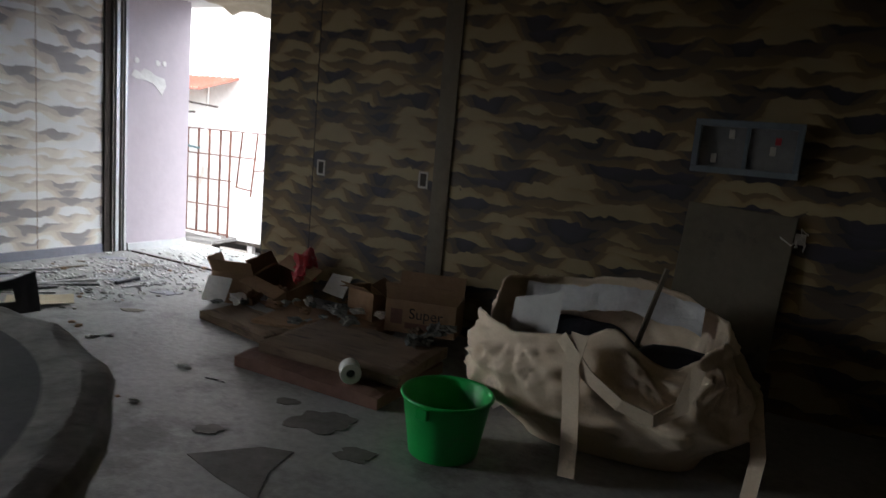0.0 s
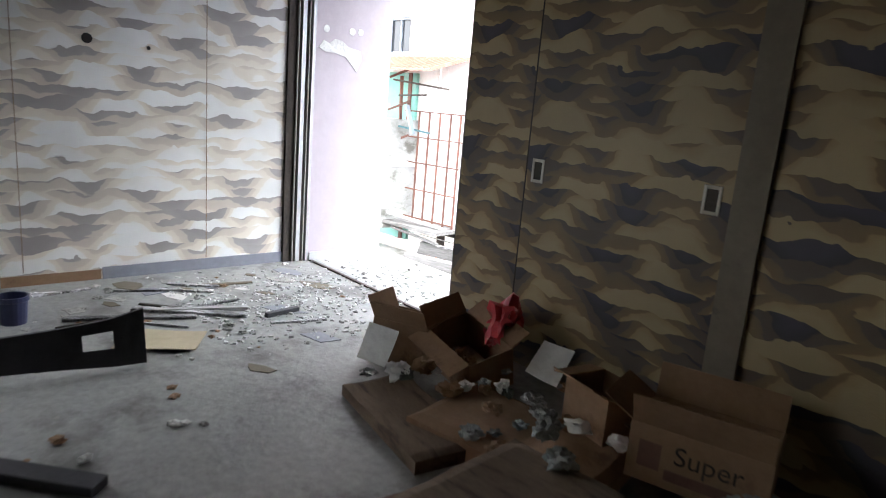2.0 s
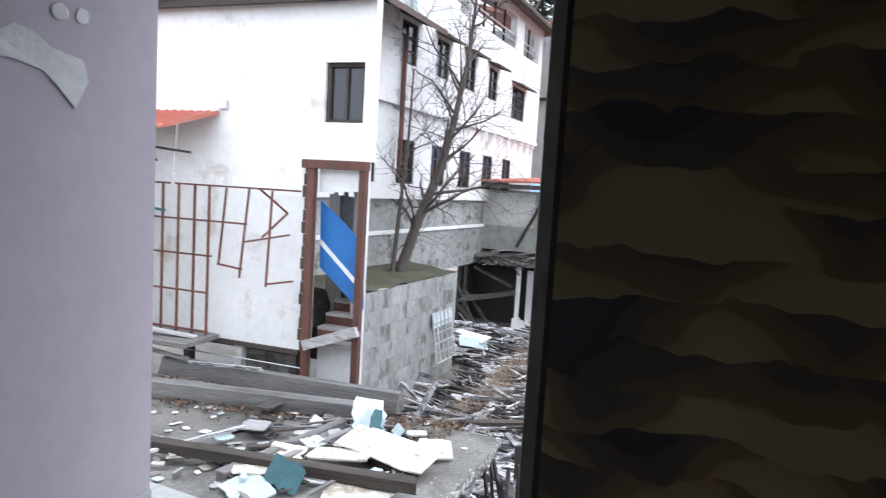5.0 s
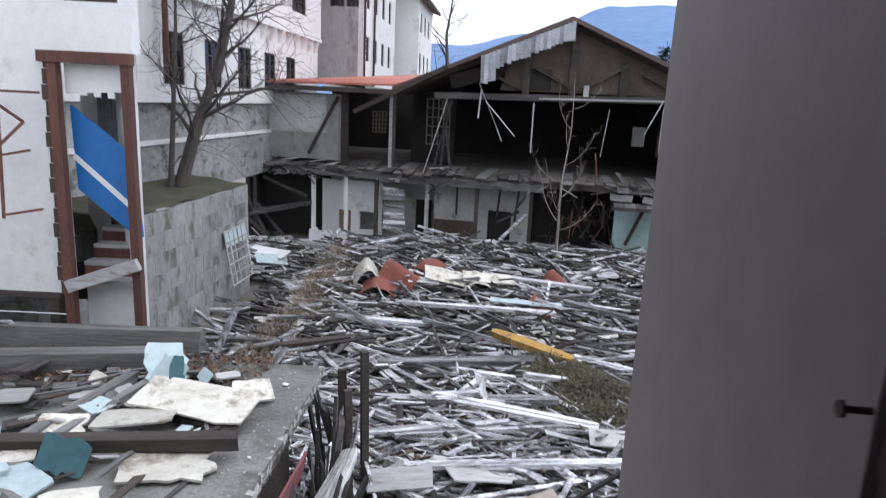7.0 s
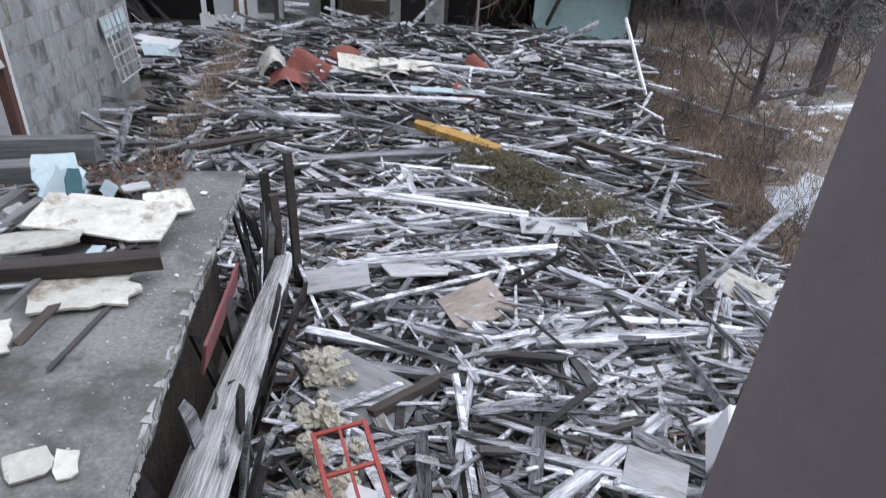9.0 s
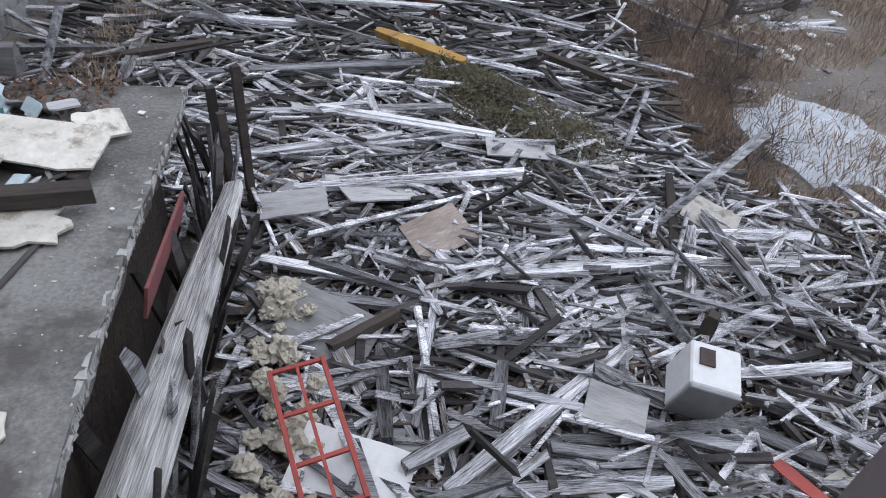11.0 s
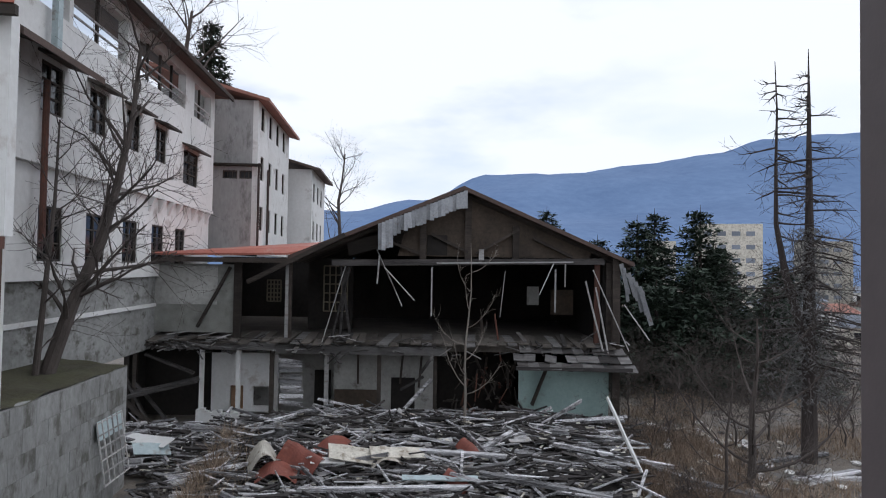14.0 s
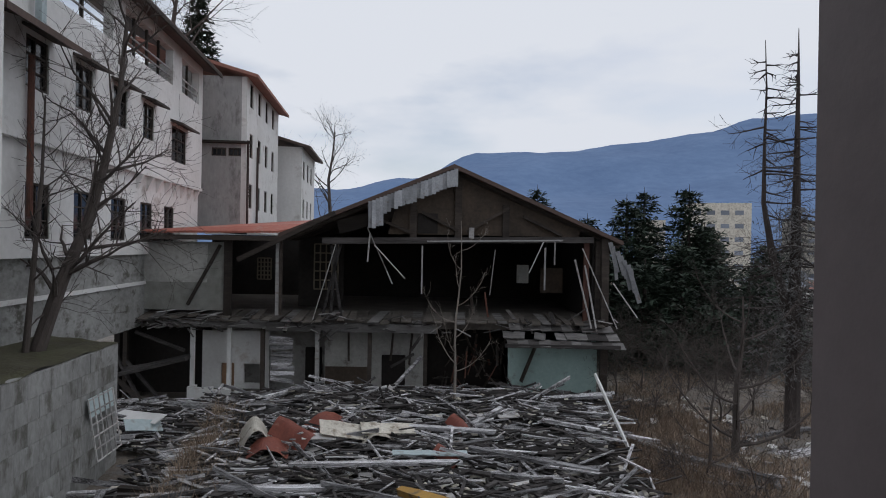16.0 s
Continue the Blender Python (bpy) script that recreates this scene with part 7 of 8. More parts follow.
# ---- the ruin ----
def ruin():
    h = holder("ruined_house", OUT, "collapsed timber house with a gutted gable front", "house")
    rnd = random.Random(12)
    Y = 23.5

    def b(name, mat, x0, x1, y0, y1, z0, z1, label=""):
        bm = bmesh.new()
        box(bm, x0, x1, y0, y1, z0, z1)
        return part(name, bm, mat, h, label)

    def stick(name, mat, p, q, w, t, label=""):
        bm = bmesh.new()
        beam(bm, p, q, w, t)
        return part(name, bm, mat, h, label)

    # decks and shell
    b("upper_floor", M_DECK, -11.78, 6.18, Y + 0.1, 34, -1.56, -1.19, "rotten timber upper floor")
    for i in range(46):
        x = -11.68 + (6.18 - -11.68) * i / 46
        stick("floor_board", M_DECK if i % 4 else M_PLANK_DARK, (x, Y - 0.5 + rnd.uniform(-0.2, 0.4), -1.23 + rnd.uniform(-0.12, 0.02)), (x + rnd.uniform(-0.15, 0.3), Y + 1.4, -1.08), rnd.uniform(0.2, 0.38), 0.04)
    # shell walls and floor coloured black, so the inside looks unlit
    b("back_wall", M_BLACK, -11.88, 5.97, 33.8, 34, -4.6, 1.89, "back wall in black standing for unlit depth")
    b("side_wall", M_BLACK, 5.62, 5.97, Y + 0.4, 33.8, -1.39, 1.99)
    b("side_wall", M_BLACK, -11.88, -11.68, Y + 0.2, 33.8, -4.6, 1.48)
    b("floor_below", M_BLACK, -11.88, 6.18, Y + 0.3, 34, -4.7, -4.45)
    b("edge_beam", M_PLANK_DARK, -6.24, -0.08, Y - 0.15, Y + 0.08, -1.70, -1.39, "grey edge beam")
    b("edge_beam", M_PLANK_DARK, -11.88, -6.24, Y - 0.1, Y + 0.08, -1.60, -1.31, "grey edge beam")
    # lower storey
    b("lower_back_wall", M_DIRTY_WHITE, -9.01, -0.49, Y + 2.2, Y + 2.4, -4.6, -1.64, "stained white plaster wall")
    # black sheet that stands for the dark void of this bay
    b("dark_partition", M_BLACK, -11.68, -9.07, Y + 1.5, Y + 1.6, -4.6, -1.64)
    bm = bmesh.new()
    holed_wall(bm, -8.91, -6.40, -4.02, -1.84, [(-8.21, -7.70, -3.94, -3.06), (-7.33, -6.65, -3.81, -3.08)], Y + 0.9, Y + 1.0, "x")
    part("white_wall", bm, M_WHITE, h, "white plaster wall with two openings")
    b("shutter", M_CARD, -8.19, -7.72, Y + 1.02, Y + 1.05, -3.94, -3.06, "brown board in the opening")
    bm = bmesh.new()
    n = 16
    for i in range(n):
        x0 = -9.07 + (-6.65 - -9.07) * i / n
        box(bm, x0, x0 + (-6.65 - -9.07) / n, Y - 0.15, Y + 0.05, -4.6, -3.76 + 0.06 * math.sin(i * 1.7) - 0.012 * i)
    part("parapet", bm, M_WHITE, h, "broken white parapet")
    for x, m in ((347, M_WHITE), (412, M_WHITE), (471, M_DARKWOOD), (568, M_BOARD), (661, M_DARKWOOD), (760, M_DARKWOOD)):
        x = (x - 784) * 0.020524
        b("post", m, x - 0.07, x + 0.07, Y + 0.02, Y + 0.16, -4.6, -1.60)
    for i in range(9):
        z = -1.97 - 0.19 * i
        stick("hanging_board", M_PLANK, (-6.20 + rnd.uniform(-0.05, 0.05), Y + 0.3, z), (-5.34 + rnd.uniform(-0.1, 0.05), Y + 0.34, z - rnd.uniform(-0.05, 0.15)), 0.02, 0.16, "hanging grey board")
    # black sheet before the wall, painting an open doorway's darkness
    b("doorway", M_BLACK, -5.27, -4.64, Y + 2.1, Y + 2.19, -4.6, -2.62, "black sheet for the unlit doorway")
    bm = bmesh.new()
    holed_wall(bm, -4.35, -0.53, -4.6, -1.70, [(-2.18, -1.27, -4.6, -2.71)], Y + 1.2, Y + 1.3, "x")
    part("inner_wall", bm, M_DIRTY_WHITE, h, "stained grey plaster wall")
    # black sheet behind the opening, for the unlit room beyond
    b("door_dark", M_BLACK, -2.22, -1.23, Y + 1.31, Y + 1.36, -4.6, -2.67)
    b("low_board", M_GABLE, -4.31, -2.65, Y + 1.1, Y + 1.18, -4.6, -3.18, "brown wainscot")
    for x in (617, 700, 735):
        xx = (x - 784) * 0.020524
        stick("strut", M_DARKWOOD, (xx, Y + 1.0, -1.70), (xx + rnd.uniform(-0.3, 0.3), Y + 0.9, -3.03 + rnd.uniform(-0.3, 0.3)), 0.07, 0.05)
    # black sheet across the bay in place of its deep shade
    b("dark_bay", M_BLACK, -0.45, 2.50, Y + 2.0, Y + 2.1, -4.6, -1.60, "black sheet for the unlit gutted bay")
    for i in range(60):
        x, z = rnd.uniform(0.12, 2.48), rnd.uniform(-4.06, -1.80)
        stick("tangle_stick", M_DARKWOOD if i % 4 else M_REDWOOD, (x, Y + rnd.uniform(0, 1.5), z), (x + rnd.gauss(0, 0.35), Y + rnd.uniform(0, 1.2), z + rnd.gauss(0, 0.8)), rnd.uniform(0.03, 0.1), 0.03)
    b("mint_wall", M_MINT, 2.54, 5.79, Y + 0.1, Y + 0.25, -4.6, -1.97, "faded mint plaster wall")
    b("mint_side", M_MINT, 5.46, 5.79, Y + 0.25, 33.8, -4.6, -1.60, "faded mint side wall")
    stick("strut", M_DARKWOOD, (3.51, Y - 0.02, -2.11), (3.00, Y - 0.05, -3.40), 0.35, 0.06, "dark fallen shutter")
    b("post", M_DARKWOOD, 5.87, 6.14, Y - 0.1, Y + 0.1, -4.6, 1.89)
    for i in range(5):
        stick("leaning_board", M_DARKPLANK, (3.92 + 0.28 * i, Y - 0.55, -3.9), (3.82 + 0.3 * i, Y + 0.05, -3.69 - 0.06 * i), 0.22, 0.03)
    # porch roof with slipped boards
    for i in range(11):
        for j in range(3):
            x = 2.24 + (6.32 - 2.24) * i / 11
            z = -1.39 - 0.10 * j - 0.035 * i * 0.2
            if rnd.random() < 0.15:
                continue
            bm = bmesh.new()
            box(bm, 0, 0.40, -0.24, 0.24, 0, 0.03, pose(x + 0.12 * j - 0.1, Y - 0.25 - 0.36 * j, z - 0.14 * j, 22, rnd.gauss(0, 3), rnd.gauss(0, 4)))
            part("porch_shingle", bm, M_PLANK_DARK if rnd.random() < 0.6 else M_DARKPLANK, h, "slipped porch roof board")
    b("porch_beam", M_DARKPLANK, 2.3, 6.3, Y - 1.2, Y - 1.08, -2.0, -1.88)
    # gutted bay beside the retaining wall
    stick("fallen_deck", M_DARKPLANK, (-11.33, Y - 0.3, -3.24), (-9.01, Y - 0.1, -2.67), 1.1, 0.12, "sagging piece of timber deck")
    stick("fallen_beam", M_DARKWOOD, (-11.68, Y - 0.7, -3.08), (-9.32, Y - 1.0, -4.98), 0.14, 0.12, "fallen dark beam")
    stick("prop", M_DARKWOOD, (-11.33, Y - 0.1, -4.6), (-11.33, Y - 0.05, -1.60), 0.14, 0.14)
    for i in range(26):
        x = rnd.uniform(-11.68, -9.01)
        stick("deck_splinter", M_PLANK_DARK if i % 3 else M_DARKWOOD, (x, Y - 0.4, -1.39 + rnd.uniform(-0.05, 0.2)), (x + rnd.gauss(0.3, 0.6), Y - rnd.uniform(0.3, 0.9), -1.39 + rnd.gauss(-0.1, 0.15)), rnd.uniform(0.05, 0.14), 0.03)
    # upper storey
    bm = bmesh.new()
    box(bm, -11.41, -7.92, Y + 0.25, Y + 0.4, -1.02, 1.48)
    part("panel_wall", bm, M_ROUGHCAST, h, "pebbledash panel wall")
    b("panel_patch", M_DIRTY_WHITE, -11.33, -8.54, Y + 0.235, Y + 0.246, 0.00, 1.40, "pale plaster patch")
    stick("brace", M_DARKWOOD, (-9.22, Y + 0.18, -0.82), (-8.05, Y + 0.18, 1.38), 0.12, 0.1)
    for x, w, m in ((203, 0.09, M_SHEETMETAL), (236, 0.12, M_DARKWOOD), (406, 0.28, M_DARKWOOD), (494, 0.12, M_BOARD), (500, 0.1, M_DARKWOOD), (1045, 0.2, M_REDWOOD), (1066, 0.2, M_DARKWOOD)):
        xx = (x - 784) * 0.020524
        b("post", m, xx - w / 2, xx + w / 2, Y + 0.12, Y + 0.24, -1.19, 1.75)
    for x0, x1 in ((575, 608), (590, 600), (610, 588)):
        stick("post", M_DARKPLANK, ((x0 - 784) * 0.020524, Y + 0.1, -1.23), ((x1 - 784) * 0.020524, Y + 0.1, 1.64), 0.10, 0.09, "leaning post")
    stick("roof_debris", M_DARKWOOD, (-3.78, Y + 0.4, 2.10), (-1.72, Y + 0.4, 2.71), 0.1, 0.5, "dark sagging roof lining")
    stick("tie_beam", M_DARKPLANK, (-4.29, Y, 1.60), (5.56, Y, 1.79), 0.18, 0.22, "grey tie beam")
    stick("tie_beam", M_BOARD, (-0.49, Y - 0.2, 1.64), (4.43, Y - 0.15, 1.75), 0.05, 0.05, "pale pipe under the tie beam")
    # gable
    bm = bmesh.new()
    ring = [(-1.93, 1.89), (-1.72, 2.71), (0.45, 4.11), (5.15, 2.10), (5.05, 1.89)]
    f0 = [bm.verts.new((x, Y + 0.25, z)) for x, z in ring]
    f1 = [bm.verts.new((x, Y + 0.31, z)) for x, z in ring]
    bm.faces.new(f0)
    bm.faces.new(f1[::-1])
    for i in range(5):
        bm.faces.new((f0[i], f0[(i + 1) % 5], f1[(i + 1) % 5], f1[i]))
    part("gable_board", bm, M_GABLE, h, "smoke stained gable boards")
    # no hole is cut: a black sheet paints its shade
    b("gable_hole", M_BLACK, -0.86, -0.12, Y + 0.22, Y + 0.246, 1.93, 2.67, "black sheet for the unlit hole in the gable")
    for x in (815, 735, 900):
        xx = (x - 784) * 0.020524
        top = 4.11 if x == 815 else 3.02
        b("king_post", M_DARKWOOD, xx - 0.12, xx + 0.12, Y + 0.05, Y + 0.2, 1.77, top)
    for p, q in (((655, 447), (735, 478)), ((750, 440), (815, 472)), ((905, 430), (830, 474)), ((930, 445), (1000, 478))):
        stick("brace", M_DARKWOOD, ((p[0] - 784) * 0.020524, Y + 0.08, 1.46 - (p[1] - 501) * 0.020524), ((q[0] - 784) * 0.020524, Y + 0.08, 1.46 - (q[1] - 501) * 0.020524), 0.14, 0.1)
    # main roof: two slopes
    peak, le, re = (0.45, 4.42), (-5.83, 1.85), (6.59, 1.77)
    for side, (ex, ez) in (("roof_left", le), ("roof_right", re)):
        bm = bmesh.new()
        lo = [bm.verts.new(c) for c in ((peak[0], Y - 0.5, peak[1] - 0.16), (ex, Y - 0.3, ez - 0.16), (ex, 34.3, ez - 0.16), (peak[0], 34.3, peak[1] - 0.16))]
        hi = [bm.verts.new((v.co.x, v.co.y, v.co.z + 0.15)) for v in lo]
        bm.faces.new(lo)
        bm.faces.new(hi[::-1])
        for i in range(4):
            bm.faces.new((lo[i], lo[(i + 1) % 4], hi[(i + 1) % 4], hi[i]))
        part("roof", bm, M_SLATE, h, "sagging dark roof slope")
    for i in range(14):
        y = Y + 0.3 + 0.75 * i
        for ex, ez in (le, re):
            stick("rafter", M_DARKWOOD, (peak[0], y, peak[1] - 0.22), (ex, y, ez - 0.22), 0.08, 0.12)
    # closes the roof's far end in the same unlit black
    bm = bmesh.new()
    tri = [bm.verts.new((x, 33.9 + d, z)) for d in (0, 0.1) for x, z in ((le[0], le[1] - 0.3), (re[0], re[1] - 0.3), (peak[0], peak[1] - 0.05))]
    for f in ((0, 1, 2), (5, 4, 3), (0, 3, 4, 1), (1, 4, 5, 2), (2, 5, 3, 0)):
        bm.faces.new([tri[i] for i in f])
    part("back_gable", bm, M_BLACK, h, "back gable in unlit black")
    # torn corrugated sheets along the front slope
    for i in range(24):
        t = i / 24
        x = -2.59 + (0.57 - -2.59) * t
        z = 2.96 + (4.23 - 2.96) * t
        ln = rnd.uniform(0.46, 0.58) * (1.0 if i > 3 else 1.7)
        bm = bmesh.new()
        box(bm, 0, (0.57 - -2.59) / 24 + 0.01, -0.006 + 0.012 * (i % 2), 0.006 + 0.012 * (i % 2), -ln, 0.06, pose(x, Y - 0.56 + rnd.uniform(-0.03, 0.03), z, rnd.gauss(0, 8), 0, rnd.gauss(0, 8)))
        part("torn_sheet", bm, M_SHEETMETAL, h, "torn grey corrugated sheet")
    for p, q, w in (((655, 470), (690, 545), 0.12), ((668, 500), (722, 558), 0.16), ((690, 545), (700, 568), 0.10), ((660, 480), (656, 530), 0.06), ((752, 500), (752, 585), 0.05), ((940, 545), (965, 490), 0.05), ((968, 500), (968, 575), 0.06), ((985, 490), (985, 530), 0.05), ((880, 505), (872, 585), 0.03), ((560, 640), (600, 500), 0.07)):
        stick("hanging_lath", M_BOARD, ((p[0] - 784) * 0.020524, Y - 0.25, 1.46 - (p[1] - 501) * 0.020524), ((q[0] - 784) * 0.020524, Y - 0.2, 1.46 - (q[1] - 501) * 0.020524), w, 0.03, "pale dangling lath")
    for p, q, w in (((1022, 520), (1050, 640), 0.10), ((1035, 500), (1095, 640), 0.06), ((1040, 530), (1060, 650), 0.06), ((1090, 560), (1130, 620), 0.05)):
        stick("leaning_lath", M_BOARD, ((p[0] - 784) * 0.020524, Y - 0.1, 1.46 - (p[1] - 501) * 0.020524), ((q[0] - 784) * 0.020524, Y - 0.4, 1.46 - (q[1] - 501) * 0.020524), w, 0.04)
    for i in range(7):
        x = 6.03 + 0.13 * i
        bm = bmesh.new()
        box(bm, 0, 0.16, -0.01, 0.01, -rnd.uniform(0.7, 1.5), 0, pose(x, Y - 0.3, 1.69 - 0.16 * i, 8, -18, rnd.gauss(0, 15)))
        part("torn_sheet", bm, M_SHEETMETAL, h, "torn grey sheet hanging at the corner")
    # interior: lattice windows and pale openings at the back
    for x0, x1, z0, z1 in ((420, 447, 572, 530), (533, 580, 590, 500)):
        x0, x1, z0, z1 = (x0 - 784) * 0.020524, (x1 - 784) * 0.020524, 1.46 - (z0 - 501) * 0.020524, 1.46 - (z1 - 501) * 0.020524
        lat = part("lattice_window", bmesh.new(), M_GABLE, h, "dark lattice window")
        for i in range(5):
            bm = bmesh.new()
            x = x0 + (x1 - x0) * i / 4
            box(bm, x - 0.025, x + 0.025, Y + 3.0, Y + 3.05, z0, z1)
            part("bar", bm, M_TANBOARD, lat)
        for i in range(6):
            bm = bmesh.new()
            z = z0 + (z1 - z0) * i / 5
            box(bm, x0, x1, Y + 3.01, Y + 3.04, z - 0.025, z + 0.025)
            part("bar", bm, M_TANBOARD, lat)
    # sheets added in place of window openings; the pale one paints the brightness
    b("hung_cloth", M_DIRTY_WHITE, 3.28, 3.78, Y + 4.0, Y + 4.03, -0.04, 0.74, "pale sheet for a bright window at the back")
    b("hung_cloth", M_GABLE, 4.13, 5.05, Y + 3.0, Y + 3.05, -0.37, 0.66)
    b("partition", M_BLACK, -5.83, -3.98, Y + 3.2, Y + 3.3, -1.11, 1.79)
    b("pot_on_beam", M_BOARD, 1.03, 1.21, Y - 0.1, Y + 0.1, 1.77, 2.16, "pale can on the beam")
    # low red roof of the left wing
    bm = bmesh.new()
    q = [(-11.21, Y - 0.4, 1.77), (-5.83, Y - 0.4, 1.85), (-4.60, Y + 0.5, 2.18), (-2.96, 31, 2.79), (-9.93, 33, 2.26)]
    lo = [bm.verts.new(c) for c in q]
    hi = [bm.verts.new((c[0], c[1], c[2] + 0.07)) for c in q]
    bm.faces.new(lo)
    bm.faces.new(hi[::-1])
    for i in range(5):
        bm.faces.new((lo[i], lo[(i + 1) % 5], hi[(i + 1) % 5], hi[i]))
    part("red_roof", bm, M_RED_ROOF, h, "low faded red sheet roof")
    b("eave_beam", M_DARKWOOD, -11.21, -5.83, Y - 0.3, Y - 0.15, 1.56, 1.73)
    stick("rafter_tail", M_DARKWOOD, (-7.27, Y - 0.3, 0.86), (-3.78, Y - 0.4, 2.61), 0.12, 0.16, "fallen rafter")
    # wreckage along the floor's edge
    for i in range(110):
        x = rnd.uniform(-11.68, -2.96) if i % 3 else rnd.uniform(-2.96, 6.38)
        z = rnd.uniform(-1.64, -1.02)
        stick("edge_wreck", rnd.choice([M_PLANK_DARK, M_DARKPLANK, M_DARKPLANK, M_BOARD]), (x, Y - rnd.uniform(0.0, 0.8), z), (x + rnd.gauss(0, 0.5), Y - rnd.uniform(-0.6, 0.7), z + rnd.gauss(-0.08, 0.16)), rnd.uniform(0.03, 0.18), 0.025)
    for p, q, w in (((235, 712), (320, 800), 0.1), ((230, 725), (345, 705), 0.16), ((215, 700), (270, 790), 0.1), ((250, 660), (340, 690), 0.12), ((735, 685), (755, 655), 0.05), ((700, 715), (740, 690), 0.07)):
        stick("fallen_rafter", M_DARKPLANK, ((p[0] - 784) * 0.020524, Y - 0.1, 1.46 - (p[1] - 501) * 0.020524), ((q[0] - 784) * 0.020524, Y - 0.3, 1.46 - (q[1] - 501) * 0.020524), w, 0.1)


M_DECK = surface("weathered_brown_deck", (0.17, 0.15, 0.13), (0.06, 0.052, 0.045), 0.95, big=1.2, fine=14, spread=0.3, bump=0.6)
M_ROUGHCAST = surface("grey_pebbledash", (0.36, 0.36, 0.33), (0.19, 0.19, 0.175), 0.95, big=3, fine=40, bump=0.8)
ruin()


fallen_beam(-1.55, 10.4, 1.32, 9.8, 0.075, 0.05, M_WHITE, "long white painted batten lying on the rubble", 0.28, 0.28, "batten")
fallen_beam(3.66, 4.08, 4.1, 3.5, 0.13, 0.03, M_REDFRAME, "bright red painted plank lying in the rubble", 0.22, 0.2, "red_plank")
fallen_beam(3.47, 5.63, 3.5, 5.66, 0.16, 0.14, M_DARKWOOD, "dark broken post standing in the rubble", 0.0, 0.62, "stump")
for x0, y0, x1, y1, w in ((5.85, 18.9, 6.9, 16.5, 0.22), (6.7, 16.9, 7.9, 14.9, 0.24), (6.2, 17.4, 7.0, 15.2, 0.12), (9.4, 17.2, 11.5, 18.4, 0.2), (5.7, 17.6, 6.5, 16.9, 0.10), (7.2, 15.9, 8.3, 15.3, 0.12)):
    bm = bmesh.new()
    p, q = Vector((x0, y0, ground_z(x0, y0) + 0.5 * w)), Vector((x1, y1, ground_z(x1, y1) + 0.5 * w))
    vs = box(bm, 0, (q - p).length, -w / 2, w / 2, -w / 2, w / 2)
    for v in vs:
        v.co += Vector((0.2 * noise.noise(v.co * 3.1), 0.03 * noise.noise(v.co * 5.7), 0.03 * noise.noise(v.co * 4.3)))
    thing("beam", bm, M_PLANK, OUT @ between(p, q), "grey weathered beam fallen along the edge of the bank", "beam", group="beams in the yard", bevel=0.01)


def lattice_gate():
    h = holder("shoji_panel", RET @ pose(0.34, 3.3, -3.75, -9, 0, 90), "broken pale lattice panel leaning on the retaining wall", "lattice panel")
    for i in range(6):
        bm = bmesh.new()
        box(bm, 0.27 * i, 0.27 * i + 0.03, 0, 0.03, 0, 1.5)
        part("bar", bm, M_BOARD, h)
    for i in range(6):
        bm = bmesh.new()
        box(bm, 0, 1.38, 0.003, 0.027, 0.29 * i, 0.29 * i + 0.03)
        part("bar", bm, M_BOARD, h)
    bm = bmesh.new()
    box(bm, 0, 1.38, 0.028, 0.034, 1.05, 1.5)
    part("panel", bm, M_SKYBLUE, h, "pale blue top panel")


lattice_gate()
fallen_beam(5.1, 17.1, 4.6, 19.0, 0.07, 0.07, M_WHITE, "white pole leaning in the weeds", 0.1, 1.6, "pole")


# ---- trees ----
def grow(verts, faces, rnd, p, d, ln, r, level, up, spread, kids, wob=0.12):
    n = 5 if level > 1 else 3
    pts, radii = [p], [r]
    q, dd = p.copy(), d.copy()
    for i in range(n):
        dd = (dd + Vector((rnd.gauss(0, wob), rnd.gauss(0, wob), rnd.gauss(0, wob) + up))).normalized()
        q = q + dd * ln / n
        pts.append(q.copy())
        radii.append(max(0.004, r * (1 - 0.75 * (i + 1) / n)))
    tube(verts, faces, pts, radii, 7 if level > 2 else (5 if level > 1 else 3))
    if level <= 0:
        return
    for c in range(kids):
        t = rnd.uniform(0.3, 1.0)
        i = min(n - 1, int(t * n))
        s = pts[i].lerp(pts[i + 1], t * n - i)
        o = dd.orthogonal().normalized()
        o.rotate(Matrix.Rotation(rnd.uniform(0, 2 * math.pi), 3, dd))
        nd = (dd * (1 - spread) + o * spread * rnd.uniform(0.7, 1.3)).normalized()
        grow(verts, faces, rnd, s, nd, ln * rnd.uniform(0.45, 0.68), radii[i] * 0.55, level - 1, up, spread, kids, wob)


def bare_tree(m, trunk, radius, seed, label, level=4, kids=5, crown_len=2.0, up=0.03, mat=None):
    """A leafless tree: its trunk along given bends, limbs and twigs grown from it."""
    h = holder("bare_tree", m, label, "tree", group="bare trees")
    rnd = random.Random(seed)
    pts = [Vector(p) for p in trunk]
    verts, faces = [], []
    tube(verts, faces, pts, [radius * (1 - 0.75 * i / (len(pts) - 1)) for i in range(len(pts))], 9)
    part("trunk", mesh_from("trunk", verts, faces, mat or M_BARK), None, h)
    verts, faces = [], []
    n = len(pts)
    for i in range(1, n):
        for c in range(kids if i > 1 else 2):
            d = (pts[i] - pts[i - 1]).normalized()
            o = d.orthogonal().normalized()
            o.rotate(Matrix.Rotation(rnd.uniform(0, 2 * math.pi), 3, d))
            t = rnd.random()
            grow(verts, faces, rnd, pts[i - 1].lerp(pts[i], t), (d * 0.55 + o * 0.7).normalized(), crown_len * rnd.uniform(0.5, 1.0) * (1.15 - 0.5 * i / n), radius * 0.4 * (1 - 0.6 * i / n), level - 2, up, 0.55, kids)
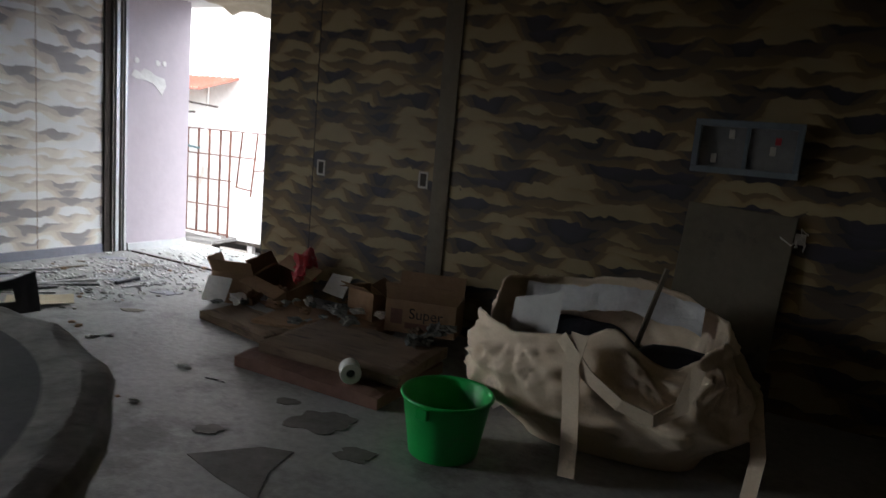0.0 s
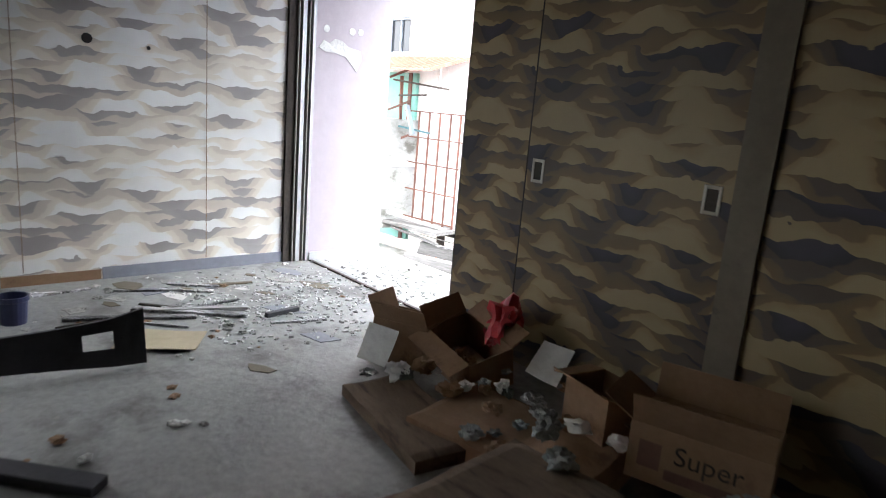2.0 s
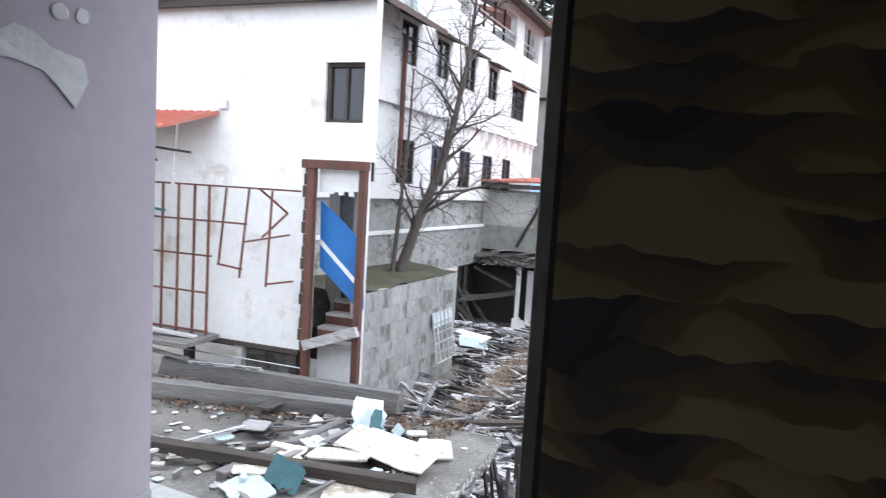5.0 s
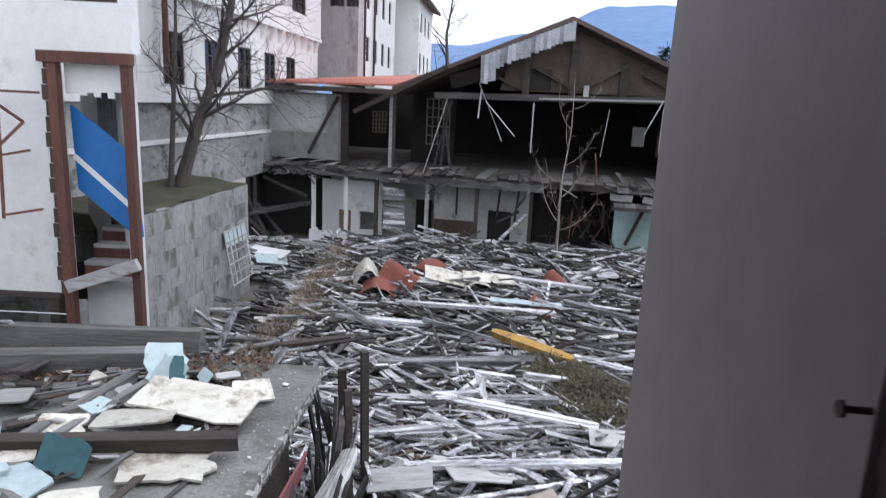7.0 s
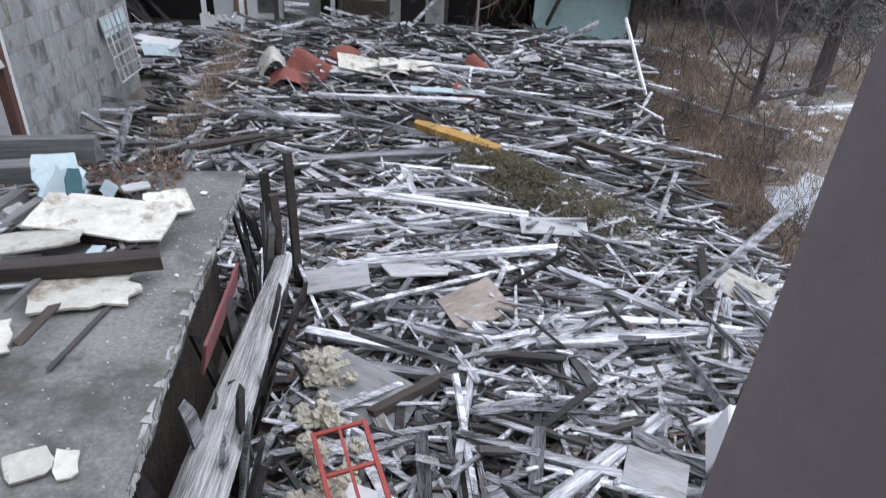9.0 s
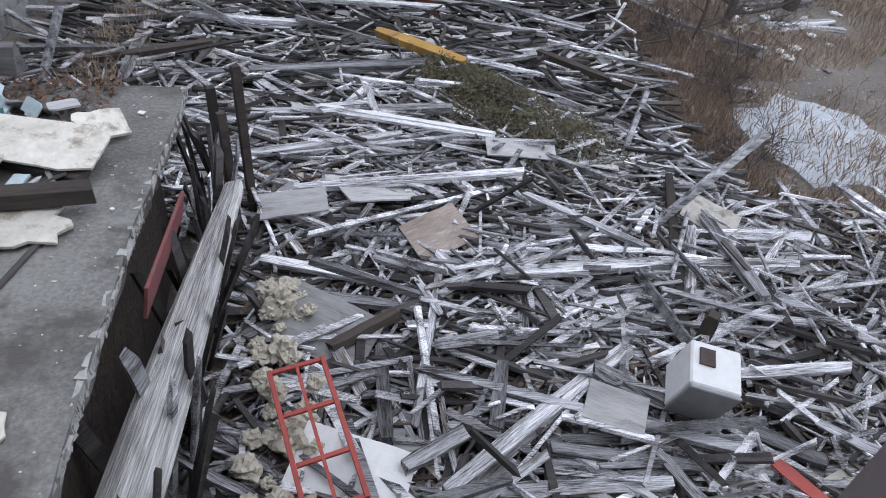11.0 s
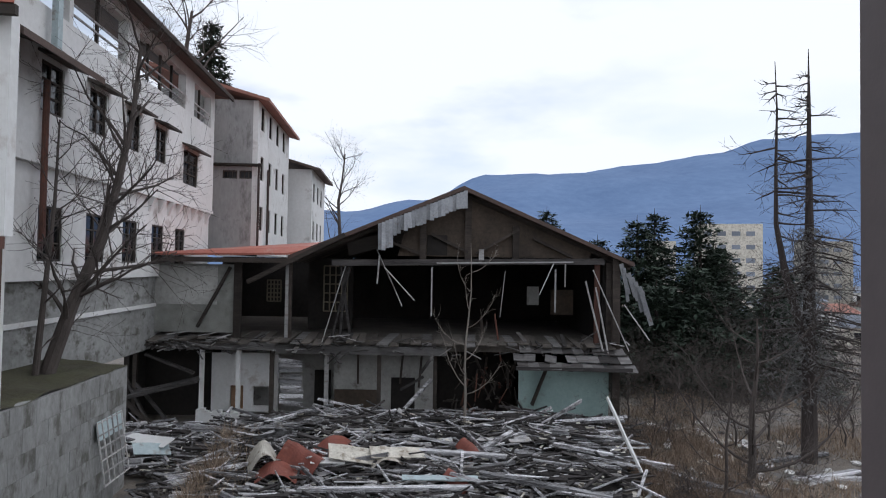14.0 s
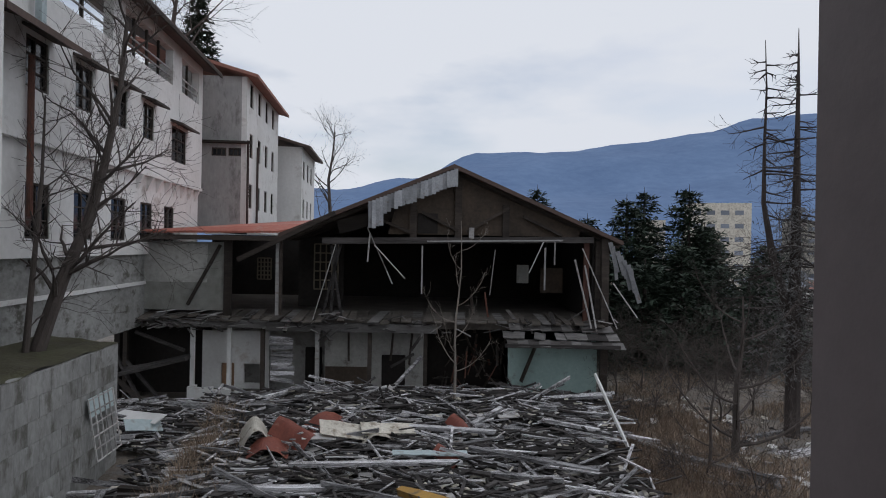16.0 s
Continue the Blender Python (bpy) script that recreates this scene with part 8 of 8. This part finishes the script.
    part("crown", mesh_from("crown", verts, faces, mat or M_BARK), None, h)


bare_tree(RET @ pose(-1.05, 3.3, -1.15), [(0, 0, 0), (0.35, 0.35, 1.6), (0.8, 0.8, 3.2), (1.0, 1.1, 4.6), (1.25, 1.3, 6.4), (1.35, 1.4, 8.2)], 0.18, 5, "leaning bare tree on the bank above the retaining wall", 4, 6, 3.0)
bare_tree(RET @ pose(-1.15, 3.0, -1.15), [(0, 0, 0), (0.1, 0.1, 2.0), (0.15, 0.3, 4.0), (0.1, 0.5, 6.0)], 0.08, 6, "slim bare tree on the bank above the retaining wall", 4, 5, 1.8)
bare_tree(OUT @ pose(6.9, 14.0, -4.3), [(0, 0, 0), (0.05, 0, 0.6), (-0.1, 0.1, 1.2)], 0.03, 9, "thin bare bush in the dead grass", 4, 6, 1.5, 0.06)
bare_tree(OUT @ pose(9.2, 21.0, -4.5), [(0, 0, 0), (0.05, 0, 0.8), (-0.1, 0.1, 1.6)], 0.05, 10, "bare bush in the dead grass", 4, 7, 2.3, 0.05)
for i, (x, y, hgt, s) in enumerate(((6.6, 24.0, 1.4, 1.9), (8.2, 26.0, 1.6, 2.2), (10.5, 27.0, 1.6, 2.4), (13.5, 30.0, 1.6, 2.6), (12.0, 24.5, 1.2, 2.0), (15.5, 26.0, 1.4, 2.4), (6.2, 20.0, 0.8, 1.4), (7.4, 22.0, 0.9, 1.9), (9.0, 24.0, 1.2, 2.2), (11.0, 22.5, 1.0, 2.0), (13.0, 21.5, 1.0, 1.8), (14.5, 23.5, 1.2, 2.2), (6.0, 15.5, 0.5, 1.1), (6.4, 12.6, 0.5, 1.0), (17.5, 31.0, 1.6, 2.8), (8.0, 29.0, 1.5, 2.4), (5.9, 10.2, 0.4, 0.9))):
    bare_tree(OUT @ pose(x, y, ground_z(x, y) - 0.05), [(0, 0, 0), (0.05, 0, hgt * 0.5), (-0.1, 0.1, hgt)], 0.045, 40 + i, "bare brown bush at the edge of the yard", 4, 7, s, 0.04)
bare_tree(HOTEL @ pose(-2.5, 17.5, 4.0), [(0, 0, 0), (0.2, 0, 5), (0, 0, 8), (0.3, 0, 10.5)], 0.25, 11, "bare tree behind the hotel roofs", 4, 6, 5.0)
bare_tree(HOTEL @ pose(3.4, 40, -1.0), [(0, 0, 0), (0.2, 0, 5), (0, 0, 8), (0.3, 0, 10), (0.5, 0, 12.2)], 0.2, 13, "bare tree beyond the hotel wing", 4, 5, 4.6)


def whip_sapling(m, height, fork, arms, reach, radius, seed, label, mat):
    """A young leafless tree: a straight stem and long arms that sweep up from it, with few twigs."""
    h = holder("bare_tree", m, label, "tree", group="bare trees")
    rnd = random.Random(seed)
    n = 8
    stem = [Vector((0.05 * math.sin(1.3 * i) + 0.03 * i, 0.03 * math.cos(i), height * i / n)) for i in range(n + 1)]
    verts, faces = [], []
    tube(verts, faces, stem, [radius * (1 - 0.85 * i / n) for i in range(n + 1)], 9)
    part("trunk", mesh_from("trunk", verts, faces, mat), None, h)
    for k in range(arms):
        z = fork + (height * 0.85 - fork) * (k / max(1, arms - 1)) ** 1.3
        i = min(n - 1, int(z / height * n))
        p = stem[i].lerp(stem[i + 1], z / height * n - i)
        a = 2.4 * k + rnd.uniform(-0.4, 0.4)
        ln = reach * (1 - 0.55 * z / height) * rnd.uniform(0.8, 1.15)
        d = Vector((math.cos(a), 0.7 * math.sin(a), rnd.uniform(0.15, 0.45))).normalized()
        pts = [p]
        for q in range(7):
            pts.append(pts[-1] + d * ln / 7)
            d = (d + Vector((rnd.gauss(0, 0.05), rnd.gauss(0, 0.05), 0.20))).normalized()
        r = radius * 0.42 * (1 - 0.6 * z / height)
        verts, faces = [], []
        tube(verts, faces, pts, [max(0.004, r * (1 - 0.11 * q)) for q in range(8)], 6)
        for q in range(7):
            j = rnd.randrange(2, 8)
            e = (pts[j] - pts[j - 1]).normalized() + Vector((rnd.gauss(0, 0.6), rnd.gauss(0, 0.6), rnd.uniform(0, 0.5)))
            grow(verts, faces, rnd, pts[j], e.normalized(), ln * rnd.uniform(0.12, 0.3), max(0.005, r * 0.35), 1, 0.05, 0.5, 2)
        part("branch", mesh_from("branch", verts, faces, mat), None, h)


def dead_spruce(m, height, radius, seed, label):
    h = holder("dead_spruce", m, label, "tree")
    rnd = random.Random(seed)
    verts, faces = [], []
    for lx, hh, rr in ((0.0, height, radius), (-1.0, height * 0.97, radius * 0.6)):
        pts = [Vector((0, 0, 0)), Vector((lx * 0.1, 0, height * 0.35))] if lx == 0 else [Vector((lx * 0.08, 0, height * 0.30)), Vector((lx * 0.7, 0, height * 0.46))]
        pts += [Vector((lx + rnd.gauss(0, 0.03), 0, hh * t)) for t in (0.6, 0.75, 0.88, 1.0)]
        tube(verts, faces, pts, [rr, rr * 0.8, rr * 0.5, rr * 0.33, rr * 0.2, 0.01], 8)
    part("trunk", mesh_from("trunk", verts, faces, M_DEADBARK), None, h)
    verts, faces = [], []
    for i in range(120):
        z = height * (0.22 + 0.72 * rnd.random())
        lx = -1.0 if z > height * 0.55 and rnd.random() < 0.4 else 0.0
        a = rnd.uniform(0, 2 * math.pi)
        ln = (1 - z / height) * 3.4 * rnd.uniform(0.5, 1.0) + 0.25
        grow(verts, faces, rnd, Vector((lx, 0, z)), Vector((math.cos(a), math.sin(a), -0.12)), ln, 0.035, 2 if ln > 1 else 1, -0.02, 0.5, 4, 0.06)
    part("crown", mesh_from("crown", verts, faces, M_DEADBARK), None, h, "dead drooping branches")
    verts, faces = [], []
    for i in range(7500):
        z = height * (0.18 + 0.40 * rnd.random())
        a = rnd.uniform(0, 2 * math.pi)
        r = rnd.random() ** 0.6 * 3.0 * (1 - z / height) * (0.55 + 0.45 * math.sin(z * 5.0) * math.cos(3 * a))
        p = Vector((r * math.cos(a), r * math.sin(a), z - 0.25 * r))
        s = rnd.uniform(0.08, 0.2)
        d = Vector((rnd.gauss(0, 1), rnd.gauss(0, 1), -0.8)).normalized()
        o = d.orthogonal().normalized() * s * 0.12
        b = len(verts)
        verts += [p - o, p + o, p + d * s]
        faces.append((b, b + 1, b + 2))
    part("needles", mesh_from("needles", verts, faces, M_NEEDLEGREY), None, h, "sparse grey needles")


whip_sapling(OUT @ pose(0.45, 21.0, -4.1), 6.4, 1.5, 9, 2.2, 0.055, 7, "slim pale sapling growing through the rubble", M_PALEBARK)
whip_sapling(OUT @ pose(7.65, 16.7, -4.3), 4.6, 0.7, 10, 3.6, 0.12, 8, "bare young tree with upswept arms in the dead grass", M_BARK)
whip_sapling(OUT @ pose(6.7, 16.0, -4.25), 3.6, 0.4, 5, 1.6, 0.05, 12, "thin bare sapling in the dead grass", M_BARK)
M_NEEDLEGREY = surface("grey_dying_needles", (0.17, 0.165, 0.16), (0.08, 0.078, 0.077), 0.9, big=1, fine=8, spread=0.3, bump=0)
dead_spruce(OUT @ pose(10.8, 19.6, -4.5), 12.8, 0.24, 15, "tall half dead spruce with two bare leaders")


def conifer(m, height, spread_r, seed, label):
    h = holder("conifer", m, label, "tree", group="conifers")
    rnd = random.Random(seed)
    verts, faces = [], []
    tube(verts, faces, [Vector((0, 0, height * t)) for t in (0, 0.3, 0.6, 0.85, 1.0)], [0.22, 0.18, 0.12, 0.05, 0.01], 7)
    part("trunk", mesh_from("trunk", verts, faces, M_DEADBARK), None, h)
    verts, faces = [], []
    tiers = int(height * 2.6)
    for i in range(tiers):
        t = i / tiers
        z = height * (0.10 + 0.88 * t)
        R = 1.15 * spread_r * (1 - t) ** 0.7 * rnd.uniform(0.7, 1.1) + 0.12
        for j in range(int(11 + 10 * (1 - t))):
            a = rnd.uniform(0, 2 * math.pi)
            ln = R * rnd.uniform(0.6, 1.1)
            for s in range(int(6 + 12 * ln)):
                q = rnd.random() ** 0.7
                r = ln * q
                p = Vector((r * math.cos(a), r * math.sin(a), z - 0.34 * r + 0.14 * q * q * ln)) + Vector((rnd.gauss(0, 0.14), rnd.gauss(0, 0.14), rnd.gauss(0, 0.09)))
                d = Vector((math.cos(a) + rnd.gauss(0, 0.6), math.sin(a) + rnd.gauss(0, 0.6), rnd.gauss(0.05, 0.35))).normalized()
                w = Vector((-d.y, d.x, rnd.gauss(0, 0.4))).normalized() * rnd.uniform(0.05, 0.11)
                g = rnd.uniform(0.22, 0.42)
                b = len(verts)
                verts += [p - w, p + w, p + d * g]
                faces.append((b, b + 1, b + 2))
    part("crown", mesh_from("crown", verts, faces, M_NEEDLE), None, h)


for i, (px, d, top, r) in enumerate(((10.4, 36, 4.7, 3.4), (12.0, 38, 5.3, 3.2), (13.9, 36, 5.3, 4.2), (16.4, 40, 3.4, 3.4), (9.6, 42, 3.9, 3.2), (19.5, 38, 2.2, 3.6), (8.6, 34, 1.6, 3.2), (12.4, 33, 2.2, 3.8), (15.2, 37, 3.2, 4.0), (22.5, 44, 2.4, 3.4), (10.2, 32, 1.2, 3.0), (16.5, 33, 1.0, 3.2))):
    zb = ground_z(px, d)
    conifer(OUT @ pose(px, d, zb - 0.1), top - zb, r, 60 + i, "dark green conifer beyond the yard")
conifer(OUT @ pose(6.6, 44, -5.0), 10.8, 3.4, 81, "broad pine behind the gable")
conifer(HOTEL @ pose(-2.2, 21, 3.0), 12.6, 2.2, 82, "dark conifer behind the hotel roof")
conifer(OUT @ pose(-2.8, 130, -8), 19, 4, 83, "distant dark conifer on the slope")

# ---- undergrowth ----
def blades(name, mat, count, where, height, seed, label, category, lean=0.5, width=0.012):
    rnd = random.Random(seed)
    verts, faces = [], []
    while len(faces) < count:
        x, y = where(rnd)
        if x is None:
            continue
        z = ground_z(x, y) if not in_rubble(x, y) else rubble_z(x, y)
        hgt = height * rnd.uniform(0.35, 1.15)
        a = rnd.uniform(0, 2 * math.pi)
        w = Vector((math.cos(a), math.sin(a), 0)) * width * rnd.uniform(0.6, 1.6)
        tip = Vector((x + rnd.gauss(0, lean) * hgt, y + rnd.gauss(0, lean) * hgt, z + hgt))
        b = len(verts)
        verts += [Vector((x, y, z - 0.03)) - w, Vector((x, y, z - 0.03)) + w, tip]
        faces.append((b, b + 1, b + 2))
    ob = new(name, mesh_from(name, verts, faces, mat))
    ob.matrix_world = OUT
    tagged(ob, label, category, kind="stuff")


def bank(rnd):
    y = rnd.uniform(3.5, 24)
    x = 5.0 + abs(rnd.gauss(0, 1.7)) + 0.6 * smooth(16, 22, y)
    if ((x - 7.25) / 1.15) ** 2 + ((y - 11.3) / 2.0) ** 2 < 1 or in_rubble(x, y):
        return None, None
    if noise.noise((x * 0.7, y * 0.7, 6.0)) < -0.35 + 0.05 * (x - 5):
        return None, None
    return x, y


def yard(rnd):
    x, y = rnd.uniform(5, 22), rnd.uniform(6, 42)
    if noise.noise((x * 0.25, y * 0.25, 11.0)) < 0.05:
        return None, None
    return x, y


def corner_weeds(rnd):
    y = rnd.uniform(9.5, 20)
    return -6.1 - (y - 13) * 0.05 + abs(rnd.gauss(0, 0.5)) - 0.2 * (y - 13) * 0.3, y


blades("dry_grass", M_DRYGRASS, 26000, bank, 0.28, 91, "dry brown grass on the bank beside the rubble", "grass")
blades("dry_grass", M_DRYGRASS, 30000, yard, 0.32, 92, "thin dry grass over the yard", "grass")
blades("dry_grass", M_DRYGRASS, 3500, corner_weeds, 0.5, 93, "dry weeds along the foot of the retaining wall", "grass")


def brush():
    """Dead stems and brambles, and fallen leaves and chips, on the bank and yard."""
    rnd = random.Random(97)
    verts, faces = [], []
    made = 0
    while made < 2600:
        x, y = bank(rnd) if made % 3 else yard(rnd)
        if x is None or in_rubble(x, y):
            continue
        made += 1
        p = Vector((x, y, ground_z(x, y) - 0.03))
        ln, a = rnd.uniform(0.3, 1.0), rnd.uniform(0, 6.28)
        tilt = abs(rnd.gauss(0, 0.6))
        d = Vector((math.cos(a) * tilt, math.sin(a) * tilt, 1)).normalized()
        pts = [p]
        for k in range(3):
            pts.append(pts[-1] + d * ln / 3)
            d = (d + Vector((rnd.gauss(0, 0.22), rnd.gauss(0, 0.22), -0.12))).normalized()
        tube(verts, faces, pts, [0.007, 0.006, 0.004, 0.002], 3)
        for k in range(2):
            e = (d + Vector((rnd.gauss(0, 0.7), rnd.gauss(0, 0.7), rnd.gauss(0.2, 0.4)))).normalized()
            tube(verts, faces, [pts[1 + k], pts[1 + k] + e * ln * 0.35], [0.004, 0.002], 3)
    ob = new("brush", mesh_from("brush", verts, faces, M_BRUSH))
    ob.matrix_world = OUT
    tagged(ob, "tangle of dead brown stems and brambles on the bank", "brush", kind="stuff")
    verts, faces = [], []
    made = 0
    while made < 9000:
        x, y = (5.0 + abs(rnd.gauss(0, 2.2)), rnd.uniform(3.5, 24)) if made % 3 else (rnd.uniform(5, 20), rnd.uniform(8, 32))
        made += 1
        if in_rubble(x, y):
            continue
        k = rnd.uniform(0.015, 0.06)
        m = pose(x, y, ground_z(x, y) + 0.012, rnd.gauss(0, 25), rnd.gauss(0, 25), rnd.uniform(0, 360))
        b = len(verts)
        verts += [m @ Vector(c) for c in ((-k, 0, 0), (0, -k * 0.6, 0.006), (k, 0, 0), (0, k * 0.6, 0.008))]
        faces.append((b, b + 1, b + 2, b + 3))
    ob = new("leaf_litter", mesh_from("leaf_litter", verts, faces, M_LITTER))
    ob.matrix_world = OUT
    tagged(ob, "dead leaves, bark and wood chips strewn over the bank", "leaves", kind="stuff")


M_BRUSH = surface("dead_bramble_stems", (0.26, 0.19, 0.14), (0.11, 0.08, 0.06), 0.95, big=1, fine=8, spread=0.4, bump=0)
M_LITTER = surface("dead_leaves_and_chips", (0.50, 0.42, 0.35), (0.15, 0.115, 0.085), 0.95, big=1, fine=8, spread=0.6, bump=0)
brush()


def shrub():
    rnd = random.Random(94)
    verts, faces = [], []
    while len(faces) < 30000:
        t = rnd.random()
        cx, cy = 0.35 + 2.15 * t, 12.9 - 3.0 * t
        x, y = cx + rnd.gauss(0, 0.30 + 0.36 * t), cy + rnd.gauss(0, 0.35 + 0.3 * t)
        top = (0.3 + 0.35 * t) * math.exp(-((x - cx) ** 2 + (y - cy) ** 2) / 0.7) * (0.6 + 0.6 * noise.noise((x * 1.7, y * 1.7, 0)))
        p = Vector((x, y, rubble_z(x, y) + 0.05 + rnd.random() * max(0.05, top + 0.12)))
        s = rnd.uniform(0.02, 0.05)
        d = Vector((rnd.gauss(0, 1), rnd.gauss(0, 1), rnd.gauss(0.4, 0.7))).normalized()
        o = d.orthogonal().normalized() * s * 0.45
        b = len(verts)
        verts += [p - o, p + o, p + d * s * 1.6]
        faces.append((b, b + 1, b + 2))
    ob = new("shrub", mesh_from("shrub", verts, faces, M_SHRUB))
    ob.matrix_world = OUT
    tagged(ob, "low dull olive brown shrub spreading over the rubble", "shrub", kind="stuff")


shrub()


def paving_patch():
    bm = bmesh.new()
    rnd = random.Random(95)
    n = 26
    c = bm.verts.new((7.25, 11.3, ground_z(7.25, 11.3) + 0.05))
    ring = []
    for i in range(n):
        a = 2 * math.pi * i / n
        r = rnd.uniform(0.8, 1.1) + 0.35 * noise.noise((math.cos(a) * 1.6, math.sin(a) * 1.6, 3.0))
        x, y = 7.6 + 1.4 * r * math.cos(a) - 0.10 * math.sin(a), 11.3 + 1.9 * r * math.sin(a)
        ring.append(bm.verts.new((x, y, ground_z(x, y) + 0.045)))
    for i in range(n):
        bm.faces.new((c, ring[i], ring[(i + 1) % n]))
    r = bmesh.ops.extrude_face_region(bm, geom=bm.faces[:])
    for v in r["geom"]:
        if isinstance(v, bmesh.types.BMVert):
            v.co.z -= 0.2
    thing("pavement", bm, M_PAVING, OUT, "pale cracked concrete patch in the yard", "pavement", "structure")
    for x0, y0, x1, y1 in ((9.2, 17.6, 11.6, 17.9), (6.0, 15.8, 7.6, 14.8), (7.0, 17.6, 8.6, 16.4), (8.4, 18.8, 11.8, 20.4), (6.2, 14.0, 7.2, 13.2), (5.6, 17.6, 6.8, 16.6)):
        bm = bmesh.new()
        a, b = Vector((x0, y0, ground_z(x0, y0) + 0.06)), Vector((x1, y1, ground_z(x1, y1) + 0.06))
        box(bm, 0, (b - a).length, -0.07, 0.07, -0.05, 0.05)
        thing("beam", bm, M_PLANK, OUT @ between(a, b), "grey weathered beam lying in the dead grass", "beam", group="beams in the yard", bevel=0.008)
    for i in range(140):
        x, y = rnd.gauss(8.5, 1.4), rnd.gauss(20, 2.4)
        if in_rubble(x, y):
            continue
        s = rnd.uniform(0.04, 0.16)
        crumple("litter", OUT @ pose(x, y, ground_z(x, y) - 0.01, 0, 0, rnd.uniform(0, 360)), s, rnd.choice([M_PAPER, M_BOARD, M_PLASTER, M_DARKPLANK]), i * 1.9, "pale rubble chip lying in the yard", "rubble chip", 0.4, "chips in the yard")


paving_patch()

# ---- distance ----
def town():
    rnd = random.Random(55)
    for i in range(46):
        d = rnd.uniform(105, 280)
        px = rnd.uniform(0.16, 0.85) * d
        w, dp, hg = rnd.uniform(7, 13), rnd.uniform(6, 10), rnd.uniform(3.0, 6.0)
        zb = ground_z(px, d) - 0.2
        h = holder("town_house", OUT @ pose(px, d, zb, 0, 0, rnd.uniform(-40, 40)), "distant pale house under a grey blue roof", "house", group="town houses")
        bm = bmesh.new()
        box(bm, -w / 2, w / 2, -dp / 2, dp / 2, 0, hg)
        part("wall", bm, M_HOTEL if rnd.random() < 0.7 else M_PLASTER, h)
        bm = bmesh.new()
        a = [bm.verts.new(c) for c in ((-w / 2 - 0.6, -dp / 2 - 0.6, hg), (w / 2 + 0.6, -dp / 2 - 0.6, hg), (w / 2 + 0.6, dp / 2 + 0.6, hg), (-w / 2 - 0.6, dp / 2 + 0.6, hg), (-w / 2 + 0.5, 0, hg + dp * 0.28), (w / 2 - 0.5, 0, hg + dp * 0.28))]
        for f in ((0, 1, 5, 4), (2, 3, 4, 5), (1, 2, 5), (3, 0, 4), (3, 2, 1, 0)):
            bm.faces.new([a[j] for j in f])
        part("roof", bm, rnd.choice([M_TILEROOF, M_TILEROOF, M_SLATE, M_RED_TILE]), h)
        for k in range(3):
            bm = bmesh.new()
            x = -w / 3 + w / 3 * k
            box(bm, x - 0.6, x + 0.6, -dp / 2 - 0.04, -dp / 2 - 0.003, hg * 0.4, hg * 0.75)
            part("window", bm, M_GLASS, h)
    for px, d, w, z1 in ((64.5, 150, 13, 12.6), (49, 150, 6, 8.5), (98, 170, 11, 10)):
        zb = ground_z(px, d)
        h = holder("apartment_block", OUT @ pose(px, d, zb - 0.2, 0, 0, -14), "distant pale concrete apartment block", "apartment block", group="apartment blocks")
        hg = z1 - zb
        bm = bmesh.new()
        box(bm, -w / 2, w / 2, -5, 5, 0, hg)
        part("wall", bm, M_PLASTER, h)
        for r in range(int(hg / 3)):
            for c in range(int(w / 3)):
                bm = bmesh.new()
                x, z = -w / 2 + 1.5 + 3 * c, hg - 2.2 - 3 * r
                box(bm, x - 0.9, x + 0.9, -5.06, -5.003, z - 0.5, z + 0.5)
                part("window", bm, M_TILEROOF, h)


town()


def hills():
    """Two ridges of forested hills closing the valley."""
    for name, dist, ridge, base in (
        ("backdrop_ridge", 1500.0, ((-3000, 40), (-900, 90), (-240, 130), (-58, 160), (100, 222), (280, 222), (420, 250), (610, 276), (740, 312), (920, 326), (1200, 350), (1700, 330), (2400, 250), (3400, 150)), -12),
    ):
        nx, ny = 220, 12
        verts, faces = [], []
        for i in range(nx + 1):
            x = -3000 + 6400 * i / nx
            for (x0, z0), (x1, z1) in zip(ridge, ridge[1:]):
                if x0 <= x <= x1:
                    t = (x - x0) / (x1 - x0)
                    top = z0 + (z1 - z0) * t * t * (3 - 2 * t)
            top += 6 * noise.noise((x * 0.012, 0, 0)) + 3 * noise.noise((x * 0.05, 2, 0)) + 2.0 * noise.noise((x * 0.21, 5, 0))
            for j in range(ny + 1):
                t = j / ny
                y = dist - 900 * (1 - t) + 60 * noise.noise((x * 0.003, t * 3, 8))
                verts.append((x * (0.62 + 0.38 * t), y, base + (top - base) * t ** 1.35 + (18 * noise.noise((x * 0.006, t * 4, 1)) if 0 < j < ny else 0)))
        for i in range(nx):
            for j in range(ny):
                a = i * (ny + 1) + j
                faces.append((a, a + ny + 1, a + ny + 2, a + 1))
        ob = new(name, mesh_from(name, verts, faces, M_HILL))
        ob.matrix_world = OUT
        for f in ob.data.polygons:
            f.use_smooth = True
        tagged(ob, "hazy blue forested mountain ridge across the valley", "mountain", kind="structure")


hills()
